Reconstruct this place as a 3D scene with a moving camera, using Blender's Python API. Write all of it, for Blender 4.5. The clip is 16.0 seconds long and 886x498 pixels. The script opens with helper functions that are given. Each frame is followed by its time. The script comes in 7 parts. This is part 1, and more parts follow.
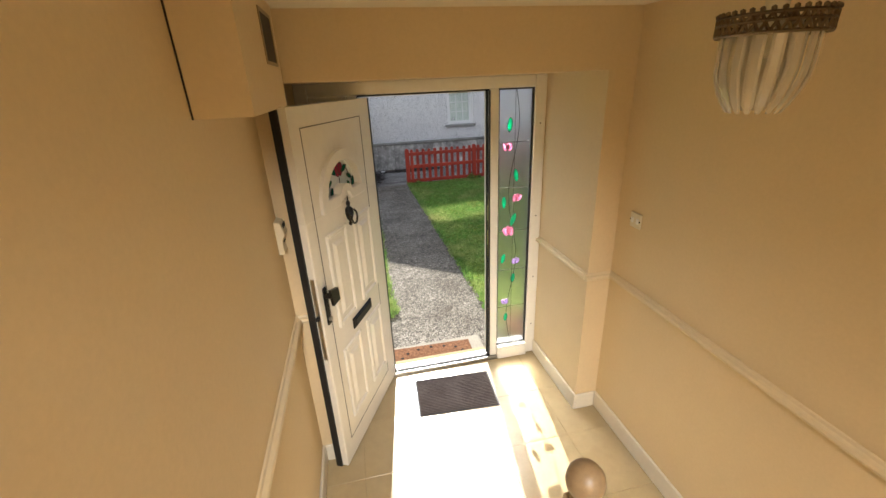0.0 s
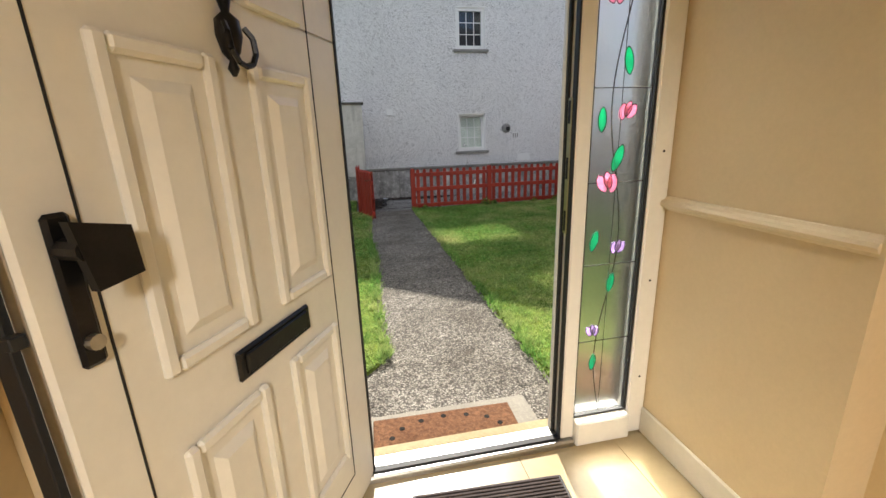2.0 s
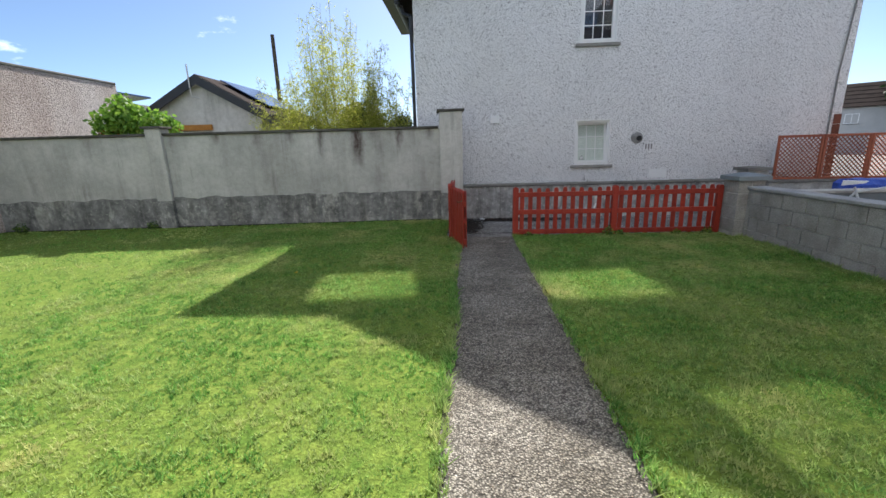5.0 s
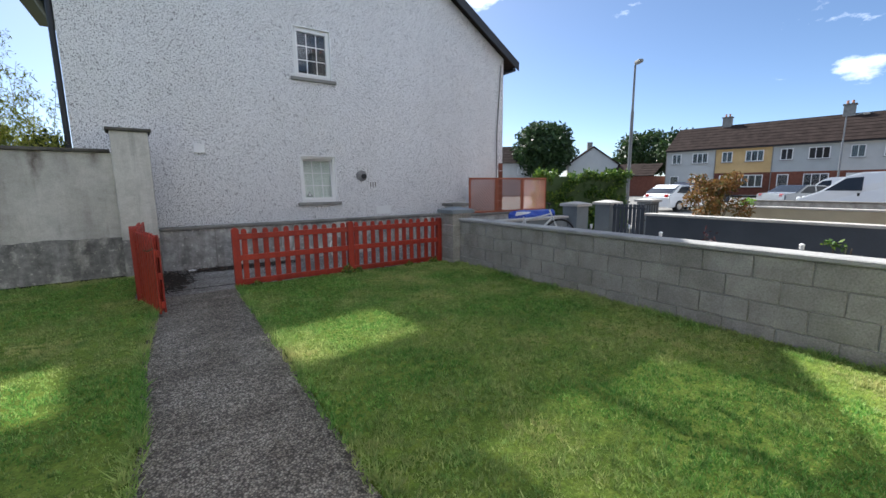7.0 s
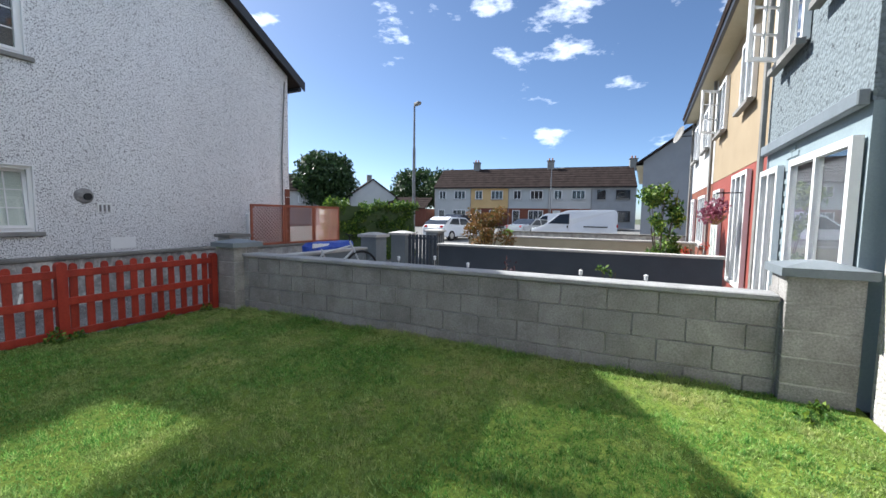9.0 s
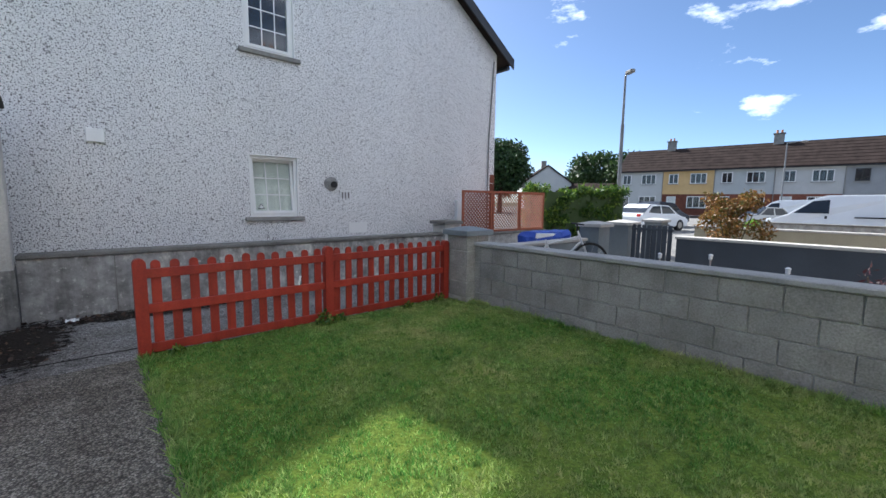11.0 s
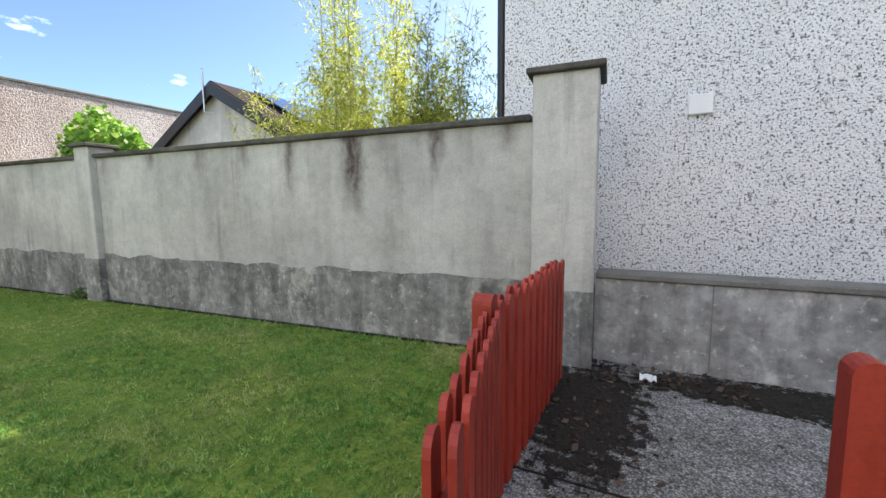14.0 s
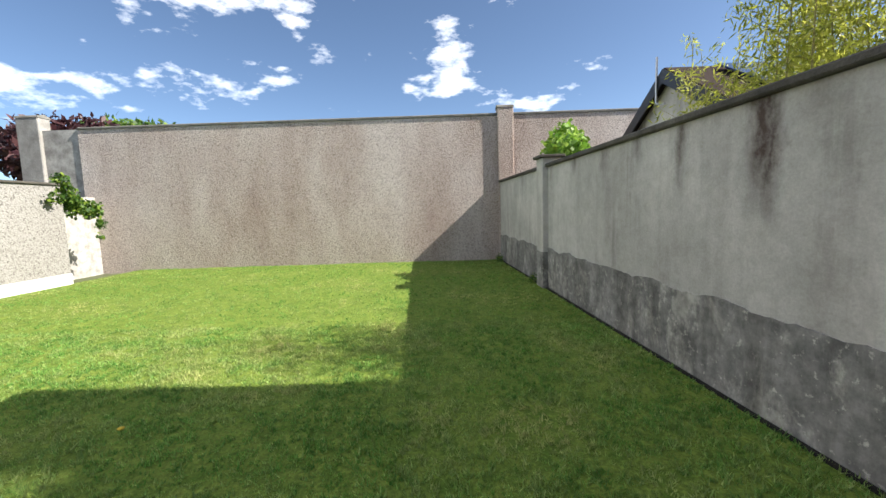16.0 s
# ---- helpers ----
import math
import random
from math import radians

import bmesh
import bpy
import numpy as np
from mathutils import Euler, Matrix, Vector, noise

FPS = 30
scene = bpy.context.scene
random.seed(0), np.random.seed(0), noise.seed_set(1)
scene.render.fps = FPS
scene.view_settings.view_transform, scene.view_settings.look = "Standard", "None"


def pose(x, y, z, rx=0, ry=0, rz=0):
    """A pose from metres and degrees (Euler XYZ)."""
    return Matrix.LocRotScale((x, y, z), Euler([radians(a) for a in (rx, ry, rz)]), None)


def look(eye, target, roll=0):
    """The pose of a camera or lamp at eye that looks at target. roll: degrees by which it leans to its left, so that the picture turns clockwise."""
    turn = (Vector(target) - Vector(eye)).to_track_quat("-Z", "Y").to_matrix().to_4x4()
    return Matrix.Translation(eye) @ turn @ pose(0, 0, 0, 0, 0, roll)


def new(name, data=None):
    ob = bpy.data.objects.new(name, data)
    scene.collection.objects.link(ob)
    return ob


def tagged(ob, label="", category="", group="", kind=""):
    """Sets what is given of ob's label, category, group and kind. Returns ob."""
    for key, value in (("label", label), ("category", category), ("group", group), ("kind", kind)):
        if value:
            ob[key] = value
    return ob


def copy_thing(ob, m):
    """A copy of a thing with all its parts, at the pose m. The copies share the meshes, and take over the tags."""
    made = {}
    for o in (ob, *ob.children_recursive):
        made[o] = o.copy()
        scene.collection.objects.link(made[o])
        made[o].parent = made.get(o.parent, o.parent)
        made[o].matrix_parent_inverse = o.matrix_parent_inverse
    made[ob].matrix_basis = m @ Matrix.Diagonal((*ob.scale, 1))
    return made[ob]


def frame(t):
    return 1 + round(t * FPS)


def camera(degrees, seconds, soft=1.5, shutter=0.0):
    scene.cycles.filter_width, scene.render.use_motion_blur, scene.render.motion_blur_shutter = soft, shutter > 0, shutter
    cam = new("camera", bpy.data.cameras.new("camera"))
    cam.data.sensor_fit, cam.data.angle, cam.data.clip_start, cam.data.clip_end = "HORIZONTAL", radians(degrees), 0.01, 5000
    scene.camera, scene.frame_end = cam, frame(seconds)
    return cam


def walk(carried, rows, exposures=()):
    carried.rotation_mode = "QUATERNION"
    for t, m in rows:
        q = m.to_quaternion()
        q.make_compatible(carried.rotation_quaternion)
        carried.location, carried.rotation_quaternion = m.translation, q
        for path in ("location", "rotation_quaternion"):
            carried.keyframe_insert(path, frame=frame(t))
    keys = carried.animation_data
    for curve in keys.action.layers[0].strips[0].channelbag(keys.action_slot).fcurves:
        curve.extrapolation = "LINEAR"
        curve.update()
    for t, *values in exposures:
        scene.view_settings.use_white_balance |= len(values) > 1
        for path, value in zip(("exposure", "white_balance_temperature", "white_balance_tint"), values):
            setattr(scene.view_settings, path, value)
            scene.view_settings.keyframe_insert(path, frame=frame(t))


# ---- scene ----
cam = camera(94.9, 16.0)
METRES, EYE, TILT, LEAN, TURN = 10.9, 2.5, 0.0, 0.0, -11.5
ROWS = [
    (0.0, 0.0, 0.0, 0.0, -0.97, -22.42, 2.35),
    (0.5, -0.0056, 0.0418, -0.0345, -0.76, -19.71, 2.19),
    (1.0, -0.0077, 0.067, -0.0515, -0.85, -18.19, 2.0),
    (1.5, -0.0097, 0.0947, -0.0685, -0.81, -16.69, 1.82),
    (2.0, -0.0104, 0.127, -0.0826, -0.03, -15.44, 1.88),
    (2.5, -0.0128, 0.1621, -0.0846, 1.91, -14.75, 1.84),
    (3.0, -0.0125, 0.1925, -0.082, 5.07, -14.62, 1.9),
    (3.5, -0.0083, 0.2173, -0.0805, 9.01, -14.88, 1.96),
    (6.0, -0.0252, 0.3149, -0.0817, 1.33, -11.39, 1.33),
    (6.5, -0.0246, 0.3346, -0.0856, -10.11, -10.11, 0.91),
    (7.0, -0.0194, 0.3555, -0.0896, -22.15, -8.85, 0.5),
    (7.5, -0.0167, 0.3732, -0.0895, -33.44, -7.5, 0.1),
    (8.0, -0.0134, 0.3912, -0.0893, -42.99, -6.19, -0.19),
    (10.5, -0.0096, 0.5325, -0.0929, -38.45, -5.94, -0.86),
    (11.0, -0.0197, 0.5687, -0.0944, -29.31, -6.67, -0.71),
    (11.5, -0.0331, 0.6079, -0.0978, -19.69, -7.19, -0.43),
    (12.0, -0.0494, 0.6513, -0.0985, -9.54, -7.32, -0.02),
    (12.5, -0.0647, 0.6951, -0.0989, 1.33, -7.21, 0.21),
    (13.0, -0.0756, 0.7396, -0.099, 12.82, -6.79, 0.49),
    (13.5, -0.0895, 0.7824, -0.1012, 24.69, -6.36, 0.55),
    (14.0, -0.1024, 0.8217, -0.1009, 37.57, -6.27, 0.54),
    (14.5, -0.1093, 0.8587, -0.0998, 51.8, -6.31, 0.57),
    (15.0, -0.1179, 0.8916, -0.1006, 67.48, -6.37, 0.87),
    (15.5, -0.1272, 0.9213, -0.0985, 84.59, -6.24, 1.31),
    (16.0, -0.1347, 0.9489, -0.0949, 102.15, -5.73, 1.8),
]
GAPS = [
    (3.7, 0.403, 2.445, 1.619, -0.42, -14.95, -2.01),
    (4.225, 0.449, 2.693, 1.637, 2.94, -14.89, -1.89),
    (4.75, 0.419, 2.910, 1.652, 4.00, -14.31, -1.70),
    (5.275, 0.376, 3.115, 1.651, 1.47, -13.30, -1.50),
    (5.8, 0.383, 3.326, 1.624, -5.97, -11.95, -1.38),
    (8.2, 0.774, 4.274, 1.517, -57.58, -5.67, 0.29),
    (8.725, 0.869, 4.507, 1.518, -63.08, -4.78, 0.57),
    (9.25, 0.975, 4.808, 1.517, -63.84, -4.64, 0.84),
    (9.775, 1.053, 5.168, 1.510, -60.41, -5.02, 1.00),
    (10.3, 1.067, 5.577, 1.497, -53.35, -5.67, 0.94),
]
EXPOSURES = [(0.0, 1.48, 6250, 10), (1.5, 1.34, 6500, 10), (2.5, 1.2, 6400, 10), (3.0, 1.15, 6300, 10), (3.5, 1.15, 6200, 10), (6.0, 1.3, 6100, 10), (8.0, 1.22, 5950, 10), (10.5, 1.28, 5850, 10), (11.5, 1.52, 5950, 10), (12.5, 1.8, 6250, 10), (13.5, 2.02, 6450, 10), (14.0, 2.02, 6300, 10), (15.0, 1.74, 6350, 10), (16.0, 1.38, 6500, 10)]


def gap_pose(x, y, z, yaw, pitch, roll):
    """A pose from the eye and its yaw to the left, pitch up and lean, in degrees."""
    a, p = radians(yaw), radians(pitch)
    return look((x, y, z), (x - math.sin(a) * math.cos(p), y + math.cos(a) * math.cos(p), z + math.sin(p)), roll)


rows = [(t, pose(0, 0, EYE, TILT, LEAN, TURN) @ pose(METRES * x, METRES * y, METRES * z, 90 + pitch, roll, yaw)) for t, x, y, z, yaw, pitch, roll in ROWS]
rows += [(t, gap_pose(*r)) for t, *r in GAPS]
walk(cam, sorted(rows, key=lambda r: r[0]), EXPOSURES)

# ---- world and sun ----
SUN_EL, SUN_AZ = radians(41.2), radians(8.0)      # azimuth from +y towards +x
world = bpy.data.worlds.new("world")
scene.world = world
world.use_nodes = True
wn, wl = world.node_tree.nodes, world.node_tree.links
wn.clear()
w_out = wn.new("ShaderNodeOutputWorld")
w_bg = wn.new("ShaderNodeBackground")
w_sky = wn.new("ShaderNodeTexSky")
w_sky.sky_type = "NISHITA"
w_sky.sun_disc = False
w_sky.sun_elevation, w_sky.sun_rotation = SUN_EL, SUN_AZ
w_sky.air_density, w_sky.dust_density, w_sky.ozone_density = 0.62, 0.5, 5.0
w_bg.inputs["Strength"].default_value = 0.132
# scattered cumulus: soft noise in the sky's own directions
w_co = wn.new("ShaderNodeTexCoord")
w_map = wn.new("ShaderNodeMapping")
w_map.inputs["Scale"].default_value = (4.2, 4.2, 10.0)
w_map.inputs["Location"].default_value = (1.7, 0.4, 0.3)
w_no = wn.new("ShaderNodeTexNoise")
w_no.inputs["Scale"].default_value = 1.25
w_no.inputs["Detail"].default_value = 7.0
w_no.inputs["Roughness"].default_value = 0.58
w_ra = wn.new("ShaderNodeValToRGB")
w_ra.color_ramp.elements[0].position = 0.585
w_ra.color_ramp.elements[1].position = 0.78
w_mx = wn.new("ShaderNodeMixRGB")
w_mx.inputs["Color2"].default_value = (9.4, 9.5, 9.7, 1)
wl.new(w_co.outputs["Generated"], w_map.inputs["Vector"])
wl.new(w_map.outputs["Vector"], w_no.inputs["Vector"])
# unseen extra cloud added overhead and away from the sun, to brighten the shade
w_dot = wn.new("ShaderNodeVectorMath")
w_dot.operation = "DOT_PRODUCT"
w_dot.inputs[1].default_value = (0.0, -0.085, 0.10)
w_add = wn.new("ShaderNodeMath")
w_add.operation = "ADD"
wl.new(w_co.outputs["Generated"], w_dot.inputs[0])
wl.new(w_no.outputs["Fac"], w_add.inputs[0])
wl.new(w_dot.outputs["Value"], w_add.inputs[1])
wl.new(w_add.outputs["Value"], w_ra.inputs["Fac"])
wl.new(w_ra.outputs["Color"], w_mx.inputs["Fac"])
w_tint = wn.new("ShaderNodeMixRGB")
w_tint.blend_type = "MULTIPLY"
w_tint.inputs["Fac"].default_value = 1.0
w_tint.inputs["Color2"].default_value = (0.71, 0.65, 0.565, 1)
wl.new(w_sky.outputs["Color"], w_tint.inputs["Color1"])
wl.new(w_tint.outputs["Color"], w_mx.inputs["Color1"])
wl.new(w_mx.outputs["Color"], w_bg.inputs["Color"])
wl.new(w_bg.outputs["Background"], w_out.inputs["Surface"])

sun_data = bpy.data.lights.new("sun", "SUN")
sun_data.energy, sun_data.angle, sun_data.color = 4.6, radians(0.5), (1.0, 0.94, 0.84)
sun = new("sun", sun_data)
sun_way = Vector((math.sin(SUN_AZ) * math.cos(SUN_EL), math.cos(SUN_AZ) * math.cos(SUN_EL), math.sin(SUN_EL)))
sun.matrix_world = look(sun_way * 40, (0, 0, 0))

# fill lamp added out of view behind the stairs to brighten the hall
hall_fill_data = bpy.data.lights.new("hall_fill_lamp", "AREA")
hall_fill_data.shape, hall_fill_data.size, hall_fill_data.size_y = "RECTANGLE", 0.66, 1.1
hall_fill_data.energy, hall_fill_data.color = 155.0, (1.0, 0.95, 0.86)
hall_fill = new("hall_fill_lamp", hall_fill_data)
hall_fill.matrix_world = look((-0.03, -3.42, 4.0), (0.97, -2.72, 3.62))

# lamps added off the house front imitate its panes' reflected sun on shaded lawn
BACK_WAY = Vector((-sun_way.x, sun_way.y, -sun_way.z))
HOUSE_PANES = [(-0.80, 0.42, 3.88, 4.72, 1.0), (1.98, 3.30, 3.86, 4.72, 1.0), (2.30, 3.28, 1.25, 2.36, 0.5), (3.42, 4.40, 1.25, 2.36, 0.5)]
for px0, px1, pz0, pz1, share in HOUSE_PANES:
    pane_data = bpy.data.lights.new("pane_sun_lamp", "AREA")
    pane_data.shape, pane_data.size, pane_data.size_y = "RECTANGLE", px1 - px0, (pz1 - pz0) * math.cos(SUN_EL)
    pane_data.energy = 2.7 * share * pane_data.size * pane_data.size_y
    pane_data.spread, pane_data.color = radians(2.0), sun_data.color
    pane_light = new("pane_sun_lamp", pane_data)
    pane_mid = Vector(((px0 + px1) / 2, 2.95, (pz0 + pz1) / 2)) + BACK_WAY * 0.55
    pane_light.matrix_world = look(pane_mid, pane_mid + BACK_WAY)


# ---- materials ----
def ramp_node(nt, stops):
    node = nt.nodes.new("ShaderNodeValToRGB")
    cr = node.color_ramp
    while len(cr.elements) < len(stops):
        cr.elements.new(0.5)
    for e, (p, c) in zip(cr.elements, stops):
        e.position, e.color = p, (*c, 1)
    return node


def base_mat(name, rough=0.8, metal=0.0, spec=0.4):
    m = bpy.data.materials.new(name)
    m.use_nodes = True
    b = m.node_tree.nodes["Principled BSDF"]
    b.inputs["Roughness"].default_value = rough
    b.inputs["Metallic"].default_value = metal
    b.inputs["Specular IOR Level"].default_value = spec
    return m, m.node_tree, b


def noise_tex(nt, scale, detail=4.0, rough=0.6, stretch=None, distort=0.0):
    geo = nt.nodes.new("ShaderNodeNewGeometry")
    n = nt.nodes.new("ShaderNodeTexNoise")
    n.inputs["Scale"].default_value, n.inputs["Detail"].default_value = scale, detail
    n.inputs["Roughness"].default_value, n.inputs["Distortion"].default_value = rough, distort
    if stretch:
        mp = nt.nodes.new("ShaderNodeMapping")
        mp.inputs["Scale"].default_value = stretch
        nt.links.new(geo.outputs["Position"], mp.inputs["Vector"])
        nt.links.new(mp.outputs["Vector"], n.inputs["Vector"])
    else:
        nt.links.new(geo.outputs["Position"], n.inputs["Vector"])
    return n


def mix(nt, fac, a, b, mode="MIX"):
    x = nt.nodes.new("ShaderNodeMixRGB")
    x.blend_type = mode
    for sock, v in ((x.inputs["Fac"], fac), (x.inputs["Color1"], a), (x.inputs["Color2"], b)):
        if isinstance(v, (int, float)):
            sock.default_value = v
        elif isinstance(v, tuple):
            sock.default_value = (*v, 1)
        else:
            nt.links.new(v, sock)
    return x.outputs["Color"]


def bump(nt, b, height, strength, dist=0.01):
    u = nt.nodes.new("ShaderNodeBump")
    u.inputs["Strength"].default_value, u.inputs["Distance"].default_value = strength, dist
    nt.links.new(height, u.inputs["Height"])
    nt.links.new(u.outputs["Normal"], b.inputs["Normal"])


def surface(name, c1, c2, big=1.2, small=40.0, rough=0.8, grain=0.12, relief=0.15, dist=0.004, spec=0.4, metal=0.0, vary=0.0, stretch=None):
    """Two-scale variation between c1 and c2, fine grain and relief."""
    m, nt, b = base_mat(name, rough, metal, spec)
    n1 = noise_tex(nt, big, 5, 0.6, stretch)
    r1 = ramp_node(nt, [(0.3, c1), (0.72, c2)])
    nt.links.new(n1.outputs["Fac"], r1.inputs["Fac"])
    n2 = noise_tex(nt, small, 3, 0.7)
    r2 = ramp_node(nt, [(0.25, (1 - grain * 2,) * 3), (0.75, (1.0,) * 3)])
    nt.links.new(n2.outputs["Fac"], r2.inputs["Fac"])
    col = mix(nt, 1.0, r1.outputs["Color"], r2.outputs["Color"], "MULTIPLY")
    if vary:
        oi = nt.nodes.new("ShaderNodeObjectInfo")
        r3 = ramp_node(nt, [(0.0, (1 - vary,) * 3), (1.0, (1.0,) * 3)])
        nt.links.new(oi.outputs["Random"], r3.inputs["Fac"])
        col = mix(nt, 1.0, col, r3.outputs["Color"], "MULTIPLY")
    nt.links.new(col, b.inputs["Base Color"])
    if relief:
        bump(nt, b, n2.outputs["Fac"], relief, dist)
    return m


def pebbledash(name, ground, light, dark, scale=34.0, holes=0.30, strength=0.9, tint=None, fleck=None, depth=0.012):
    """Dashed render: small stones over a ground coat, some dark gaps, weather stains."""
    m, nt, b = base_mat(name, 0.92, 0.0, 0.2)
    geo = nt.nodes.new("ShaderNodeNewGeometry")
    v = nt.nodes.new("ShaderNodeTexVoronoi")
    v.inputs["Scale"].default_value = scale
    nt.links.new(geo.outputs["Position"], v.inputs["Vector"])
    r = ramp_node(nt, [(0.0, light), (0.45, light), (0.8, ground)])
    nt.links.new(v.outputs["Distance"], r.inputs["Fac"])
    n = noise_tex(nt, fleck or scale * 0.5, 2.5, 0.7)
    gaps = ramp_node(nt, [(holes, (1, 1, 1)), (holes + 0.045, (0, 0, 0))])
    nt.links.new(n.outputs["Fac"], gaps.inputs["Fac"])
    col = mix(nt, gaps.outputs["Color"], r.outputs["Color"], dark)
    coarse = noise_tex(nt, (fleck or scale * 0.5) * 0.5, 3, 0.75)
    spots = ramp_node(nt, [(holes - 0.03, (0.7, 0.7, 0.7)), (holes + 0.03, (0, 0, 0))])
    nt.links.new(coarse.outputs["Fac"], spots.inputs["Fac"])
    col = mix(nt, spots.outputs["Color"], col, dark)
    big = noise_tex(nt, 0.7, 5, 0.62, (1.0, 1.0, 0.35))
    rb = ramp_node(nt, [(0.3, tint or (0.82, 0.81, 0.8)), (0.65, (1, 1, 1))])
    nt.links.new(big.outputs["Fac"], rb.inputs["Fac"])
    col = mix(nt, 1.0, col, rb.outputs["Color"], "MULTIPLY")
    nt.links.new(col, b.inputs["Base Color"])
    hh = mix(nt, gaps.outputs["Color"], v.outputs["Distance"], (1.0, 1.0, 1.0))
    inv = nt.nodes.new("ShaderNodeInvert")
    nt.links.new(hh, inv.inputs["Color"])
    bump(nt, b, inv.outputs["Color"], strength, depth)
    return m


m_hall = surface("hall_paint", (0.66, 0.52, 0.32), (0.70, 0.565, 0.36), 0.9, 60, 0.62, 0.03, 0.05, 0.002)
m_hall_trim = surface("hall_trim_paint", (0.68, 0.56, 0.37), (0.72, 0.6, 0.4), 2.0, 30, 0.4, 0.03, 0.03)
m_skirt = surface("skirting_paint", (0.74, 0.68, 0.56), (0.78, 0.73, 0.62), 2.0, 30, 0.4, 0.04, 0.03)
m_ceiling = surface("ceiling_paint", (0.74, 0.67, 0.52), (0.78, 0.71, 0.56), 1.2, 60, 0.9, 0.03, 0.08)
m_upvc = surface("white_upvc", (0.80, 0.78, 0.72), (0.84, 0.82, 0.77), 1.5, 25, 0.32, 0.03, 0.02)
m_door = surface("door_gloss", (0.76, 0.725, 0.65), (0.80, 0.765, 0.69), 1.5, 25, 0.3, 0.03, 0.02)
m_gasket = surface("black_rubber", (0.012, 0.012, 0.013), (0.02, 0.02, 0.02), 3, 50, 0.6, 0.1, 0.1)
m_iron = surface("black_ironwork", (0.012, 0.011, 0.011), (0.028, 0.026, 0.025), 6, 60, 0.35, 0.15, 0.15, 0.002, 0.5, 0.6)
m_steel = surface("dull_steel", (0.45, 0.44, 0.42), (0.6, 0.58, 0.55), 8, 60, 0.35, 0.1, 0.05, 0.002, 0.5, 1.0)
m_floor = surface("hall_floor_tile", (0.43, 0.335, 0.185), (0.50, 0.40, 0.24), 1.6, 14, 0.22, 0.06, 0.03, 0.002, 0.5, 0.0, 0.06)
m_grout = surface("floor_grout", (0.38, 0.30, 0.165), (0.45, 0.36, 0.21), 5, 60, 0.9)
m_wood = surface("stained_wood", (0.30, 0.17, 0.07), (0.42, 0.25, 0.11), 3, 30, 0.35, 0.15, 0.1, 0.002, 0.5, 0, 0, (1, 1, 0.15))
m_gable = pebbledash("white_pebbledash", (0.74, 0.735, 0.735), (0.86, 0.855, 0.855), (0.09, 0.085, 0.09), 54.0, 0.402, 0.8, (0.9, 0.895, 0.89), 50.0)
m_tall = pebbledash("brown_pebbledash", (0.50, 0.44, 0.40), (0.72, 0.65, 0.61), (0.2, 0.165, 0.145), 40.0, 0.375, 1.0, (0.66, 0.575, 0.54), 46.0, 0.022)
m_own = pebbledash("own_house_dash", (0.40, 0.385, 0.36), (0.52, 0.50, 0.47), (0.26, 0.25, 0.23), 30.0, 0.30, 0.8)
m_whitewall = pebbledash("pale_roughcast", (0.27, 0.26, 0.245), (0.35, 0.34, 0.325), (0.18, 0.17, 0.16), 30.0, 0.38, 0.9, (0.8, 0.79, 0.77), 22.0)
m_greyhouse = pebbledash("blue_grey_dash", (0.17, 0.2, 0.215), (0.2, 0.235, 0.25), (0.09, 0.1, 0.11), 24.0, 0.33, 1.2)
m_yellow = surface("yellow_render", (0.56, 0.38, 0.17), (0.64, 0.45, 0.22), 1.2, 50, 0.85, 0.08, 0.3)
m_tan = surface("tan_render", (0.31, 0.24, 0.15), (0.37, 0.29, 0.185), 1.2, 50, 0.85, 0.1, 0.3)
m_redpaint = surface("red_render", (0.24, 0.055, 0.04), (0.30, 0.075, 0.055), 1.2, 50, 0.7, 0.08, 0.2)
m_bluebrick = surface("painted_brick", (0.24, 0.3, 0.32), (0.28, 0.34, 0.36), 2, 50, 0.6, 0.08, 0.3)
m_block = surface("concrete_block", (0.32, 0.305, 0.285), (0.54, 0.52, 0.49), 3.4, 60, 0.95, 0.25, 0.9, 0.008, 0.2, 0, 0.16)
m_mortar = surface("mortar", (0.30, 0.285, 0.265), (0.66, 0.64, 0.60), 5, 80, 0.95, 0.2, 0.6, 0.006, 0.2)
m_cope = surface("concrete_coping", (0.15, 0.145, 0.13), (0.30, 0.29, 0.265), 2.4, 60, 0.95, 0.2, 0.6, 0.006, 0.2)
# concrete coping lightened in colour for the sky's sheen on its top
m_blockcope = surface("sky_sheen_concrete_coping", (0.28, 0.28, 0.275), (0.46, 0.455, 0.445), 2.4, 60, 0.85, 0.15, 0.5, 0.005, 0.3)
m_darkcope = surface("mossy_coping", (0.055, 0.05, 0.043), (0.16, 0.15, 0.13), 3.0, 50, 0.95, 0.2, 0.8, 0.008, 0.2)
m_slatecap = surface("slate_blue_cap", (0.16, 0.185, 0.2), (0.21, 0.24, 0.26), 2.0, 40, 0.6, 0.08, 0.2)
m_bluewall = surface("dark_blue_wall_paint", (0.045, 0.055, 0.07), (0.065, 0.078, 0.095), 1.4, 40, 0.7, 0.1, 0.3)
m_red = surface("red_fence_paint", (0.31, 0.026, 0.014), (0.46, 0.048, 0.024), 2.5, 45, 0.55, 0.14, 0.35, 0.003, 0.4, 0, 0.22, (3, 3, 0.5))
m_roof = surface("brown_roof_tiles", (0.03, 0.022, 0.02), (0.058, 0.044, 0.039), 1.4, 20, 0.95, 0.2, 0.3, 0.004, 0.05)
m_fascia = surface("dark_fascia", (0.02, 0.021, 0.024), (0.035, 0.036, 0.04), 2, 40, 0.45, 0.1, 0.1)
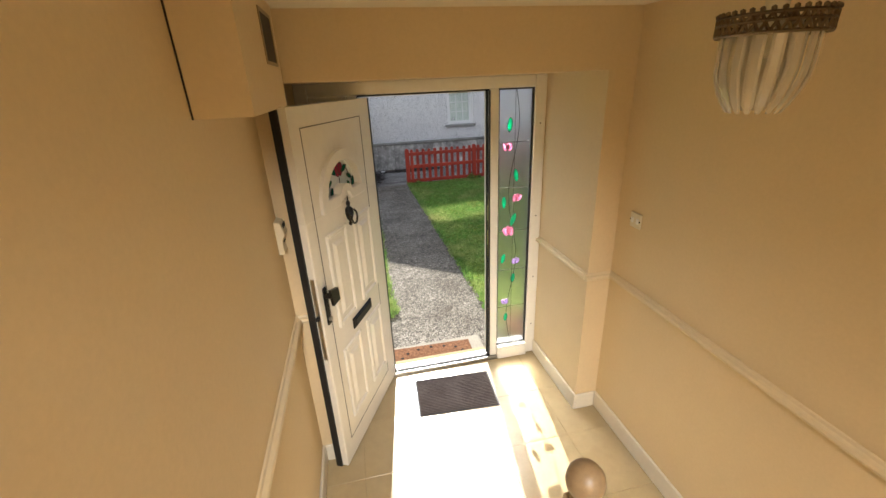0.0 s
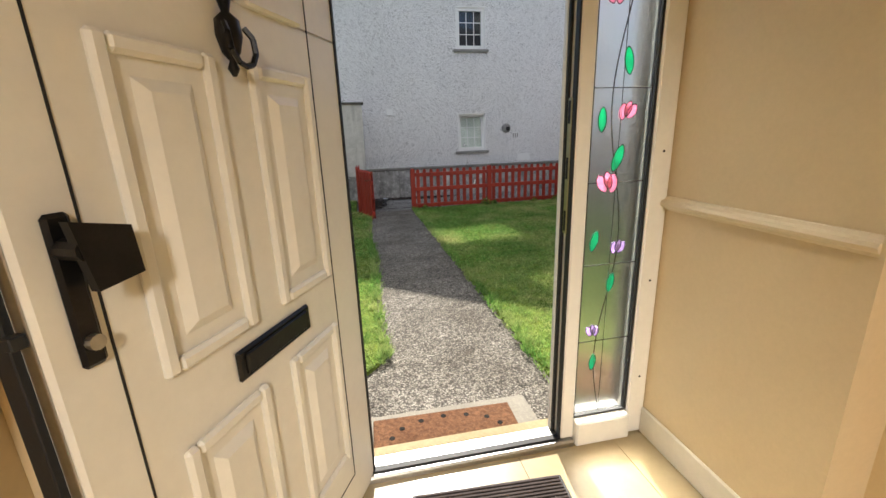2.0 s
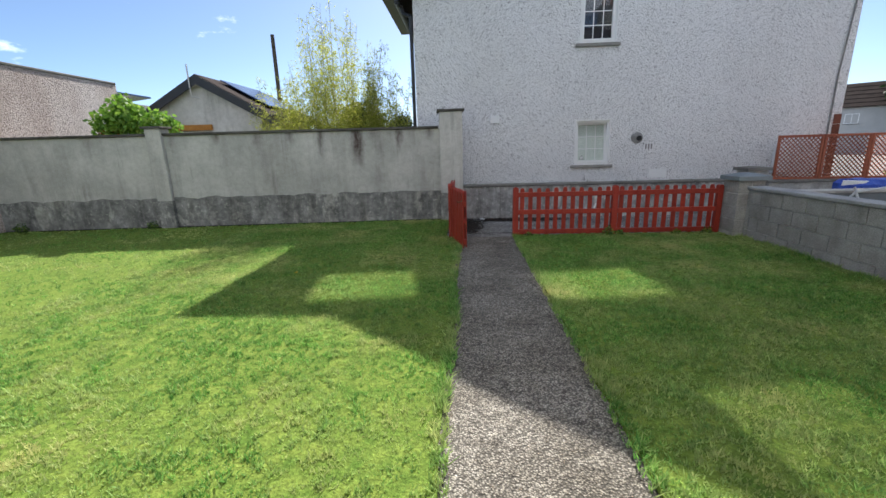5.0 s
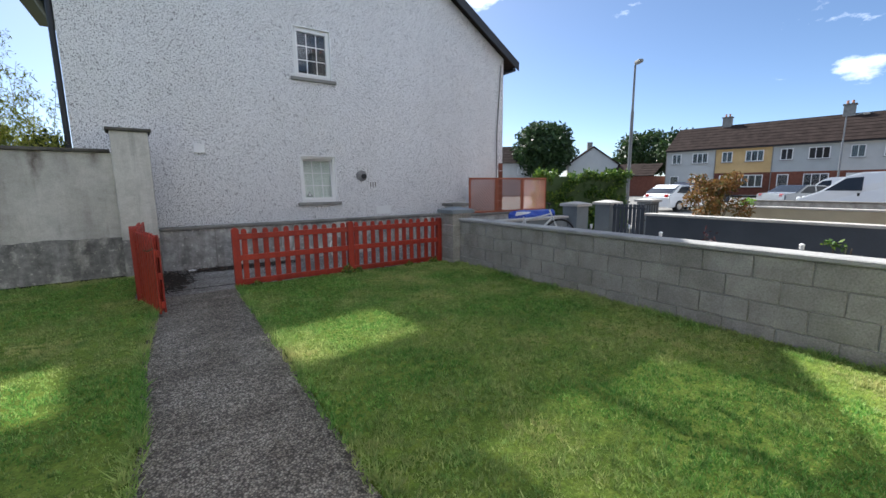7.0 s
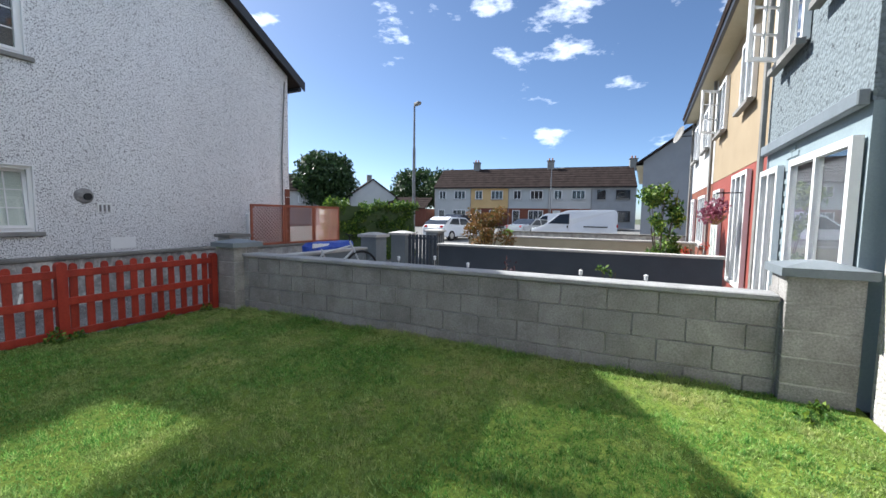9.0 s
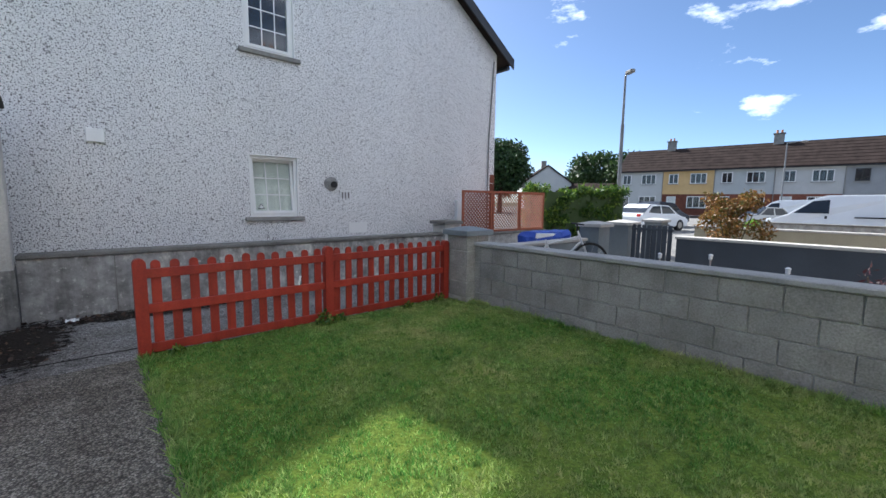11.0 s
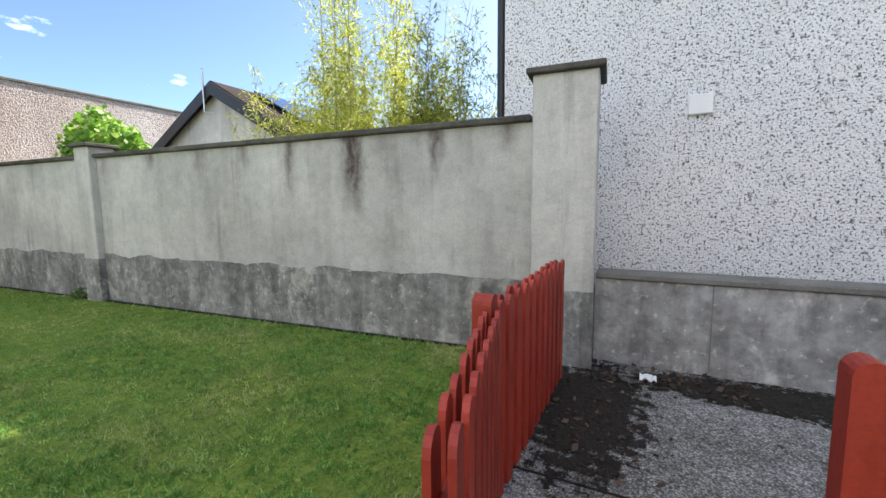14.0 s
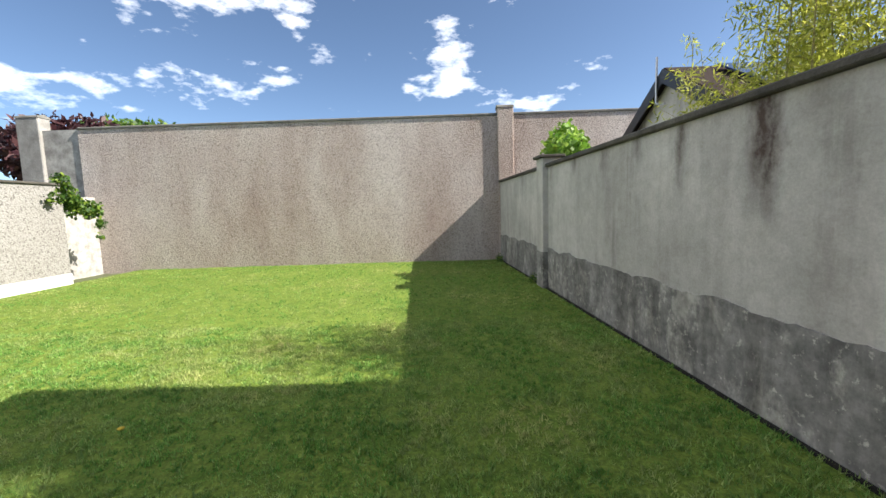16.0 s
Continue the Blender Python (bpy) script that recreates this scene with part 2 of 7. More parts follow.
m_brick = surface("red_brick", (0.20, 0.075, 0.05), (0.30, 0.12, 0.08), 4, 60, 0.9, 0.2, 0.4, 0.004, 0.2, 0, 0.3)


def streaked(name, c1, c2, stain, amount=0.55, relief=0.35, runs=()):
    """Old sand-cement render with water streaks and blotches."""
    m, nt, b = base_mat(name, 0.93, 0.0, 0.2)
    n1 = noise_tex(nt, 1.1, 6, 0.62)
    r1 = ramp_node(nt, [(0.3, c1), (0.7, c2)])
    nt.links.new(n1.outputs["Fac"], r1.inputs["Fac"])
    n2 = noise_tex(nt, 2.6, 5, 0.6, (1.0, 1.0, 0.13))
    r2 = ramp_node(nt, [(0.52, (0, 0, 0)), (0.78, (amount,) * 3)])
    nt.links.new(n2.outputs["Fac"], r2.inputs["Fac"])
    col = mix(nt, r2.outputs["Color"], r1.outputs["Color"], stain)
    n4 = noise_tex(nt, 5.5, 5, 0.65, (1.0, 1.0, 0.07))
    r4 = ramp_node(nt, [(0.56, (0, 0, 0)), (0.64, (1, 1, 1))])
    nt.links.new(n4.outputs["Fac"], r4.inputs["Fac"])
    n5 = noise_tex(nt, 0.9, 5, 0.65)
    r5 = ramp_node(nt, [(0.42, (0, 0, 0)), (0.62, (amount * 0.75,) * 3)])
    nt.links.new(n5.outputs["Fac"], r5.inputs["Fac"])
    drip = mix(nt, 1.0, r4.outputs["Color"], r5.outputs["Color"], "MULTIPLY")
    col = mix(nt, drip, col, tuple(0.75 * c for c in stain))
    if runs:
        # old damp runs below cracks in the coping: where along the wall, from and to what height, how wide, how strong
        geo = nt.nodes.new("ShaderNodeNewGeometry")
        sep = nt.nodes.new("ShaderNodeSeparateXYZ")
        nt.links.new(geo.outputs["Position"], sep.inputs["Vector"])
        wob = noise_tex(nt, 3.2, 6, 0.7, (1.0, 1.0, 0.55))

        def sums(op, a, b, c=None):
            k = nt.nodes.new("ShaderNodeMath")
            k.operation = op
            for sock, v in zip(k.inputs, (a, b, c)):
                if isinstance(v, (int, float)):
                    sock.default_value = v
                elif v is not None:
                    nt.links.new(v, sock)
            return k.outputs["Value"]
        xs = sums("MULTIPLY_ADD", wob.outputs["Fac"], 0.34, sums("SUBTRACT", sep.outputs["X"], 0.17))
        total = None
        for x0, z1, z0, half, strong in runs:
            side = sums("MAXIMUM", sums("SUBTRACT", 1.0, sums("DIVIDE", sums("ABSOLUTE", sums("SUBTRACT", xs, x0), 0.0), half)), 0.0)
            fall = nt.nodes.new("ShaderNodeMapRange")
            fall.interpolation_type = "SMOOTHSTEP"
            for sock, v in (("From Min", z0), ("From Max", z1), ("To Min", 0.0), ("To Max", strong)):
                fall.inputs[sock].default_value = v
            nt.links.new(sep.outputs["Z"], fall.inputs["Value"])
            one = sums("MULTIPLY", side, fall.outputs["Result"])
            total = one if total is None else sums("MAXIMUM", total, one)
        speck = noise_tex(nt, 14, 5, 0.75)
        col = mix(nt, sums("MULTIPLY", total, sums("MULTIPLY_ADD", speck.outputs["Fac"], 1.4, 0.45)), col, tuple(0.75 * c for c in stain))
    n6 = noise_tex(nt, 9, 6, 0.7)
    r6 = ramp_node(nt, [(0.32, (0.84, 0.835, 0.82)), (0.6, (1, 1, 1))])
    nt.links.new(n6.outputs["Fac"], r6.inputs["Fac"])
    col = mix(nt, 1.0, col, r6.outputs["Color"], "MULTIPLY")
    n3 = noise_tex(nt, 55, 4, 0.75)
    r3 = ramp_node(nt, [(0.25, (0.75, 0.75, 0.75)), (0.7, (1, 1, 1))])
    nt.links.new(n3.outputs["Fac"], r3.inputs["Fac"])
    col = mix(nt, 1.0, col, r3.outputs["Color"], "MULTIPLY")
    nt.links.new(col, b.inputs["Base Color"])
    bump(nt, b, n3.outputs["Fac"], relief, 0.006)
    return m


def speckled(name, c1, c2, spot, scale=60.0, cut=0.66, big=1.0, rough=0.95, relief=0.8, low=0.55, patches=0.0):
    """Ground or render with pale specks (aggregate, lichen)."""
    m, nt, b = base_mat(name, rough, 0.0, 0.25)
    n1 = noise_tex(nt, big, 6, 0.65)
    r1 = ramp_node(nt, [(0.3, c1), (0.7, c2)])
    nt.links.new(n1.outputs["Fac"], r1.inputs["Fac"])
    n2 = noise_tex(nt, scale, 3, 0.7)
    r2 = ramp_node(nt, [(cut, (0, 0, 0)), (cut + 0.08, (0.75,) * 3)])
    nt.links.new(n2.outputs["Fac"], r2.inputs["Fac"])
    col = mix(nt, r2.outputs["Color"], r1.outputs["Color"], spot)
    if patches:
        n4 = noise_tex(nt, 2.3, 7, 0.72, (1.0, 1.0, 0.6), 0.6)
        r4 = ramp_node(nt, [(0.52, (0, 0, 0)), (0.6, (patches,) * 3)])
        nt.links.new(n4.outputs["Fac"], r4.inputs["Fac"])
        col = mix(nt, r4.outputs["Color"], col, spot)
        n5 = noise_tex(nt, 4.2, 5, 0.65, (1.0, 1.0, 0.12))
        r5 = ramp_node(nt, [(0.34, (0.62, 0.61, 0.6)), (0.56, (1, 1, 1))])
        nt.links.new(n5.outputs["Fac"], r5.inputs["Fac"])
        col = mix(nt, 1.0, col, r5.outputs["Color"], "MULTIPLY")
    n3 = noise_tex(nt, scale * 0.55, 4, 0.7)
    r3 = ramp_node(nt, [(0.36, (low, low, low)), (0.62, (1, 1, 1))])
    nt.links.new(n3.outputs["Fac"], r3.inputs["Fac"])
    col = mix(nt, 1.0, col, r3.outputs["Color"], "MULTIPLY")
    nt.links.new(col, b.inputs["Base Color"])
    bump(nt, b, n3.outputs["Fac"], relief, 0.012)
    return m


def aggregate(name, stops, scale=50.0, gap=0.12, big=1.6, stain=(0.55, 0.53, 0.5), relief=1.0):
    """Worn concrete with its stones showing: each stone its own shade, dark hollows between."""
    m, nt, b = base_mat(name, 0.93, 0.0, 0.3)
    geo = nt.nodes.new("ShaderNodeNewGeometry")
    v = nt.nodes.new("ShaderNodeTexVoronoi")
    v.inputs["Scale"].default_value = scale
    nt.links.new(geo.outputs["Position"], v.inputs["Vector"])
    sep = nt.nodes.new("ShaderNodeSeparateColor")
    nt.links.new(v.outputs["Color"], sep.inputs["Color"])
    r = ramp_node(nt, stops)
    nt.links.new(sep.outputs["Red"], r.inputs["Fac"])
    d = ramp_node(nt, [(0.38, (1, 1, 1)), (0.62, (gap, gap, gap))])
    nt.links.new(v.outputs["Distance"], d.inputs["Fac"])
    col = mix(nt, 1.0, r.outputs["Color"], d.outputs["Color"], "MULTIPLY")
    n1 = noise_tex(nt, big, 7, 0.68)
    r1 = ramp_node(nt, [(0.34, stain), (0.6, (1, 1, 1))])
    nt.links.new(n1.outputs["Fac"], r1.inputs["Fac"])
    col = mix(nt, 1.0, col, r1.outputs["Color"], "MULTIPLY")
    n2 = noise_tex(nt, 16, 5, 0.7)
    r2 = ramp_node(nt, [(0.36, (0.58, 0.57, 0.56)), (0.58, (1, 1, 1))])
    nt.links.new(n2.outputs["Fac"], r2.inputs["Fac"])
    col = mix(nt, 1.0, col, r2.outputs["Color"], "MULTIPLY")
    nt.links.new(col, b.inputs["Base Color"])
    inv = nt.nodes.new("ShaderNodeInvert")
    nt.links.new(v.outputs["Distance"], inv.inputs["Color"])
    bump(nt, b, inv.outputs["Color"], relief, 0.014)
    return m


def glass_mat(name, color=(0.95, 0.97, 0.97), rough=0.0):
    m, nt, b = base_mat(name, rough, 0.0, 0.5)
    b.inputs["Base Color"].default_value = (*color, 1)
    b.inputs["Transmission Weight"].default_value = 1.0
    b.inputs["IOR"].default_value = 1.45
    if rough > 0.02:
        n = noise_tex(nt, 55, 2, 0.5)
        bump(nt, b, n.outputs["Fac"], 0.25, 0.004)
    return m


def leaf_mat(name, c1, c2, c3, through_light=0.35, rough=0.5, dry=None, tufts=0.0):
    m, nt, b = base_mat(name, rough, 0.0, 0.35)
    geo = nt.nodes.new("ShaderNodeNewGeometry")
    r = ramp_node(nt, [(0.0, c1), (0.55, c2), (1.0, c3)])
    nt.links.new(geo.outputs["Random Per Island"], r.inputs["Fac"])
    n = noise_tex(nt, 1.3, 4, 0.6)
    rr = ramp_node(nt, [(0.3, (0.72, 0.72, 0.72)), (0.7, (1, 1, 1))])
    nt.links.new(n.outputs["Fac"], rr.inputs["Fac"])
    col = mix(nt, 1.0, r.outputs["Color"], rr.outputs["Color"], "MULTIPLY")
    if tufts:
        n5 = noise_tex(nt, tufts, 4, 0.7)
        r5 = ramp_node(nt, [(0.38, (0.42, 0.52, 0.42)), (0.58, (1, 1, 1))])
        nt.links.new(n5.outputs["Fac"], r5.inputs["Fac"])
        col = mix(nt, 1.0, col, r5.outputs["Color"], "MULTIPLY")
    if dry:
        n4 = noise_tex(nt, 0.75, 5, 0.65)
        r4 = ramp_node(nt, [(0.46, (0, 0, 0)), (0.66, (0.62, 0.62, 0.62))])
        nt.links.new(n4.outputs["Fac"], r4.inputs["Fac"])
        col = mix(nt, r4.outputs["Color"], col, dry)
    nt.links.new(col, b.inputs["Base Color"])
    if through_light:
        tr = nt.nodes.new("ShaderNodeBsdfTranslucent")
        nt.links.new(col, tr.inputs["Color"])
        ms = nt.nodes.new("ShaderNodeMixShader")
        ms.inputs["Fac"].default_value = through_light
        out = nt.nodes["Material Output"]
        nt.links.new(b.outputs["BSDF"], ms.inputs[1])
        nt.links.new(tr.outputs["BSDF"], ms.inputs[2])
        nt.links.new(ms.outputs["Shader"], out.inputs["Surface"])
    return m


RUNS = [(-2.08, 2.0, 1.15, 0.16, 1.0), (-2.0, 1.75, 1.05, 0.12, 0.8), (-2.86, 2.0, 1.25, 0.13, 0.7), (-1.09, 2.0, 1.5, 0.09, 0.75), (-0.38, 2.1, 1.75, 0.14, 0.6),
        (-3.55, 2.1, 1.7, 0.12, 0.55), (-4.3, 2.1, 1.5, 0.14, 0.5), (-5.2, 2.1, 1.75, 0.1, 0.55), (-6.2, 2.1, 1.6, 0.13, 0.45), (-1.7, 2.1, 1.8, 0.2, 0.35), (-8.1, 2.1, 1.4, 0.2, 0.4)]
m_render = streaked("weathered_render", (0.43, 0.42, 0.39), (0.63, 0.615, 0.575), (0.13, 0.095, 0.082), 0.38, 0.35, RUNS)
m_pier_render = streaked("pier_render", (0.50, 0.485, 0.45), (0.68, 0.66, 0.62), (0.2, 0.18, 0.16), 0.55)
m_plinth = speckled("lichened_plinth", (0.18, 0.176, 0.17), (0.36, 0.35, 0.332), (0.64, 0.62, 0.55), 17, 0.6, 2.4, 0.95, 0.6, 0.6, 0.5)
m_lowwall = speckled("lichened_low_wall", (0.27, 0.262, 0.252), (0.50, 0.49, 0.475), (0.74, 0.72, 0.67), 13, 0.6, 2.6, 0.95, 0.6, 0.6, 0.65)
m_path = aggregate("exposed_aggregate_path", [(0.0, (0.23, 0.205, 0.175)), (0.4, (0.36, 0.325, 0.275)), (0.8, (0.47, 0.43, 0.36)), (1.0, (0.57, 0.525, 0.45))], 78.0, 0.36)
m_lane = aggregate("lane_concrete", [(0.0, (0.24, 0.235, 0.225)), (0.4, (0.42, 0.41, 0.395)), (0.8, (0.58, 0.565, 0.54)), (1.0, (0.72, 0.7, 0.67))], 84.0, 0.42)
m_step = surface("step_concrete", (0.24, 0.215, 0.175), (0.34, 0.31, 0.25), 3, 60, 0.9, 0.15, 0.5)
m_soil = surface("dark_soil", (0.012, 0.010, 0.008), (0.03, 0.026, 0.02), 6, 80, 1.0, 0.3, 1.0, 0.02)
m_road = surface("street_concrete", (0.17, 0.165, 0.155), (0.23, 0.225, 0.21), 0.8, 60, 0.95, 0.15, 0.4)
m_farland = surface("far_ground", (0.08, 0.10, 0.045), (0.12, 0.13, 0.065), 0.1, 3, 1.0, 0.2, 0)
m_lawn = surface("lawn_turf", (0.11, 0.20, 0.03), (0.27, 0.345, 0.065), 7.0, 40, 1.0, 0.35, 0.9, 0.02, 0.1)
m_blade = leaf_mat("grass_blades", (0.11, 0.31, 0.065), (0.28, 0.53, 0.105), (0.56, 0.66, 0.24), 0.45, 0.6, (0.70, 0.62, 0.28), 19.0)
m_glass = glass_mat("clear_glass")
m_obscure = glass_mat("obscure_glass", (0.93, 0.96, 0.95), 0.3)
m_winframe = surface("white_window_frame", (0.78, 0.78, 0.77), (0.82, 0.82, 0.81), 2, 30, 0.35, 0.03, 0.02)
m_darkframe = surface("dark_window_frame", (0.03, 0.032, 0.035), (0.045, 0.047, 0.05), 2, 30, 0.4, 0.05, 0.02)
m_sill = surface("concrete_sill", (0.22, 0.215, 0.2), (0.34, 0.33, 0.31), 3, 60, 0.9, 0.15, 0.4)
m_blind = surface("pale_net_blind", (0.62, 0.68, 0.60), (0.74, 0.79, 0.71), 2, 40, 0.9, 0.08, 0.1)
m_collar = surface("flue_cement", (0.22, 0.215, 0.21), (0.36, 0.35, 0.34), 9, 60, 0.95, 0.2, 0.5)
# near-black paint for the shade of unlit rooms; the keypad display shares it
m_dark_sheet = surface("dark_sheet", (0.03, 0.034, 0.04), (0.05, 0.055, 0.065), 1, 10, 0.9, 0.1, 0)
m_plastic = surface("ivory_plastic", (0.68, 0.62, 0.48), (0.72, 0.66, 0.52), 3, 40, 0.35, 0.03, 0.02)
m_whiteplastic = surface("white_plastic", (0.75, 0.75, 0.74), (0.8, 0.8, 0.79), 3, 40, 0.4, 0.03, 0.02)


# ---- building helpers ----
def box(bm, x0, x1, y0, y1, z0, z1, bev=0.0, m=None):
    """A block, its edges rounded off by bev; m turns it."""
    got = bmesh.ops.create_cube(bm, size=1.0)
    vs = got["verts"]
    for v in vs:
        v.co = Vector((x0 + (v.co.x + 0.5) * (x1 - x0), y0 + (v.co.y + 0.5) * (y1 - y0), z0 + (v.co.z + 0.5) * (z1 - z0)))
    if m is not None:
        for v in vs:
            v.co = m @ v.co
    if bev:
        es = list({e for v in vs for e in v.link_edges})
        bmesh.ops.bevel(bm, geom=es, offset=bev, segments=1, affect="EDGES")


def tube(bm, a, b, r0, r1=None, seg=10):
    """A round bar from a to b."""
    a, b = Vector(a), Vector(b)
    d = b - a
    m = Matrix.Translation((a + b) / 2) @ d.to_track_quat("Z", "Y").to_matrix().to_4x4()
    bmesh.ops.create_cone(bm, cap_ends=True, segments=seg, radius1=r0, radius2=r0 if r1 is None else r1, depth=d.length, matrix=m)


def prism(bm, pts, lo, hi, axis="y"):
    """A flat outline pts (two coordinates each) drawn out along an axis from lo to hi."""
    def at(p, q):
        return {"x": (q, p[0], p[1]), "y": (p[0], q, p[1]), "z": (p[0], p[1], q)}[axis]
    a = [bm.verts.new(at(p, lo)) for p in pts]
    b = [bm.verts.new(at(p, hi)) for p in pts]
    n = len(pts)
    bm.faces.new(a)
    bm.faces.new(list(reversed(b)))
    for i in range(n):
        bm.faces.new((a[i], b[i], b[(i + 1) % n], a[(i + 1) % n]))


def spin(bm, prof, at=(0, 0, 0), seg=16):
    """A turned shape from (radius, height) pairs."""
    rings = []
    for r, z in prof:
        rings.append([bm.verts.new((at[0] + r * math.cos(2 * math.pi * i / seg), at[1] + r * math.sin(2 * math.pi * i / seg), at[2] + z)) for i in range(seg)])
    for p, q in zip(rings, rings[1:]):
        for i in range(seg):
            bm.faces.new((p[i], p[(i + 1) % seg], q[(i + 1) % seg], q[i]))
    bm.faces.new(list(reversed(rings[0])))
    bm.faces.new(rings[-1])


def mesh_of(name, bm, material, smooth=False):
    bmesh.ops.recalc_face_normals(bm, faces=bm.faces)
    me = bpy.data.meshes.new(name)
    bm.to_mesh(me)
    bm.free()
    me.materials.append(material)
    if smooth:
        for p in me.polygons:
            p.use_smooth = True
    return me


def part(name, bm, material, parent=None, label="", smooth=False):
    ob = new(name, mesh_of(name, bm, material, smooth))
    if parent is not None:
        ob.parent = parent
    if label:
        ob["label"] = label
    return ob


def blk(name, material, parent, x0, x1, y0, y1, z0, z1, bev=0.0, m=None, label=""):
    bm = bmesh.new()
    box(bm, x0, x1, y0, y1, z0, z1, bev, m)
    return part(name, bm, material, parent, label)


def piece(name, me, parent, m):
    ob = new(name, me)
    ob.parent = parent
    ob.matrix_basis = m
    return ob


def thing(name, m, label, category, group="", kind=""):
    ob = new(name)
    ob.empty_display_size = 0.1
    ob.matrix_basis = m
    return tagged(ob, label, category, group, kind)


def structure(name, bm, material, label, category="wall"):
    return tagged(part(name, bm, material), label, category, "", "structure")


def holed(bm, x0, x1, z0, z1, y0, y1, holes):
    """A wall along x between y0 and y1 with rectangular holes (x0, x1, z0, z1) through it."""
    xs = sorted({x0, x1, *[h[0] for h in holes], *[h[1] for h in holes]})
    zs = sorted({z0, z1, *[h[2] for h in holes], *[h[3] for h in holes]})
    for i in range(len(xs) - 1):
        run = None
        for j in range(len(zs) - 1):
            cx, cz = (xs[i] + xs[i + 1]) / 2, (zs[j] + zs[j + 1]) / 2
            solid = not any(h[0] < cx < h[1] and h[2] < cz < h[3] for h in holes)
            if solid:
                run = (run[0], zs[j + 1]) if run else (zs[j], zs[j + 1])
            if run and (not solid or j == len(zs) - 2):
                box(bm, xs[i], xs[i + 1], y0, y1, run[0], run[1])
                run = None
    bmesh.ops.remove_doubles(bm, verts=bm.verts, dist=0.0005)
    inner = [f for f in bm.faces if sum(1 for g in bm.faces if g is not f and (g.calc_center_median() - f.calc_center_median()).length < 1e-4) > 0]
    bmesh.ops.delete(bm, geom=inner, context="FACES_ONLY")


# ---- ground ----
FLOOR = 0.26
bm = bmesh.new()
box(bm, -900, 900, -900, 900, -0.6, -0.06)
structure("ground", bm, m_farland, "open ground reaching to the horizon", "ground")

PATH_L, PATH_R, FENCE_Y = 0.24, 1.31, 10.62


def path_left(y):
    """The path's left edge, rounding off into the strip along the house."""
    k = max(0.0, 4.3 - y)
    return PATH_L - 2.2 * k ** 2.4 - max(0.0, 3.75 - y) * 60 + 0.02 * math.sin(y * 2.1)


bm = bmesh.new()
ys = [2.95 + 0.05 * i for i in range(155)]
left = [bm.verts.new((max(-4.0, path_left(y)) - 0.08, y, 0.0)) for y in ys]
right = [bm.verts.new((PATH_R + 0.08 + 0.015 * math.sin(y * 2.7), y, 0.0)) for y in ys]
for i in range(len(ys) - 1):
    bm.faces.new((left[i], right[i], right[i + 1], left[i + 1]))
structure("path", bm, m_path, "worn exposed-aggregate concrete garden path", "path")

bm = bmesh.new()
box(bm, -0.15, 7.2, FENCE_Y + 0.04, 13.7, -0.06, -0.004)
structure("lane_pavement", bm, m_lane, "grey concrete passage behind the red fence", "pavement")
bm = bmesh.new()
box(bm, 5.4, 120, -20, 120, -0.07, -0.03)
structure("road", bm, m_road, "grey asphalt yard and street", "road")


def turf_height(x, y):
    return 0.028 + 0.010 * noise.noise((x * 1.3, y * 1.3, 0.0)) + 0.006 * noise.noise((x * 6, y * 6, 3.0))


def wall_y(x):
    """The line of the rendered wall's face beyond the lawn."""
    return 12.60 + 0.072 * x


def lawn(name, y0, y1, left_of, right_of, label):
    """Turf in rows from one edge line to the other, with a small step down at its rim."""
    bm = bmesh.new()
    rows_n, cols = int((y1 - y0) / 0.1), 60
    last = None
    for j in range(rows_n + 1):
        y = y0 + (y1 - y0) * j / rows_n
        a, b = left_of(y), right_of(y)
        line = [bm.verts.new((a, y, -0.04))]
        for i in range(cols + 1):
            x = a + (b - a) * i / cols
            line.append(bm.verts.new((x, y, turf_height(x, y))))
        line.append(bm.verts.new((b, y, -0.04)))
        if last:
            for p, q, r, s in zip(last, last[1:], line[1:], line):
                bm.faces.new((p, q, r, s))
        last = line
    return structure(name, bm, m_lawn, label, "lawn")


def rag(y, k):
    return 0.022 * noise.noise((y * 3.1, k, 0.0)) + 0.012 * noise.noise((y * 11.0, k, 2.0))


def lawn_l0(y):
    return -10.46


def lawn_l1(y):
    if y > FENCE_Y:
        return 0.02
    return max(-4.0, path_left(y) + rag(y, 1.0))


def lawn_r0(y):
    return PATH_R + rag(y, 5.0)


def lawn_r1(y):
    return 5.215


lawn("lawn_left", 3.15, 11.86, lawn_l0, lawn_l1, "short mown green lawn beside the path")
lawn("lawn_left_far", 11.86, 12.62, lambda y: max(-10.46, (y - 12.62) / 0.072 - 0.3), lambda y: 0.02, "strip of lawn along the rendered wall")
lawn("lawn_side", 1.85, 3.15, lawn_l0, lambda y: -3.95, "sunlit lawn beside the house")
lawn("lawn_right", 3.04, FENCE_Y + 0.04, lawn_r0, lawn_r1, "short mown green lawn inside the block wall")

# ---- hall ----
L, R = -0.42, 1.50          # side walls
RL, RR, RY = -0.32, 1.34, 2.06   # entrance recess
CEIL, SOFFIT = 2.81, 2.52
bm = bmesh.new()
box(bm, L - 0.2, L, -3.6, 3.0, -0.05, 5.3)
box(bm, L + 0.0005, RL, RY, 3.0, FLOOR - 0.3, CEIL)
structure("wall_hall_west", bm, m_hall, "cream painted plaster hall wall")
bm = bmesh.new()
box(bm, R, R + 0.2, -3.6, 3.0, -0.05, 5.3)
box(bm, RR, R - 0.0005, RY, 3.0, FLOOR - 0.3, CEIL)
structure("wall_hall_east", bm, m_hall, "cream painted plaster hall wall")
bm = bmesh.new()
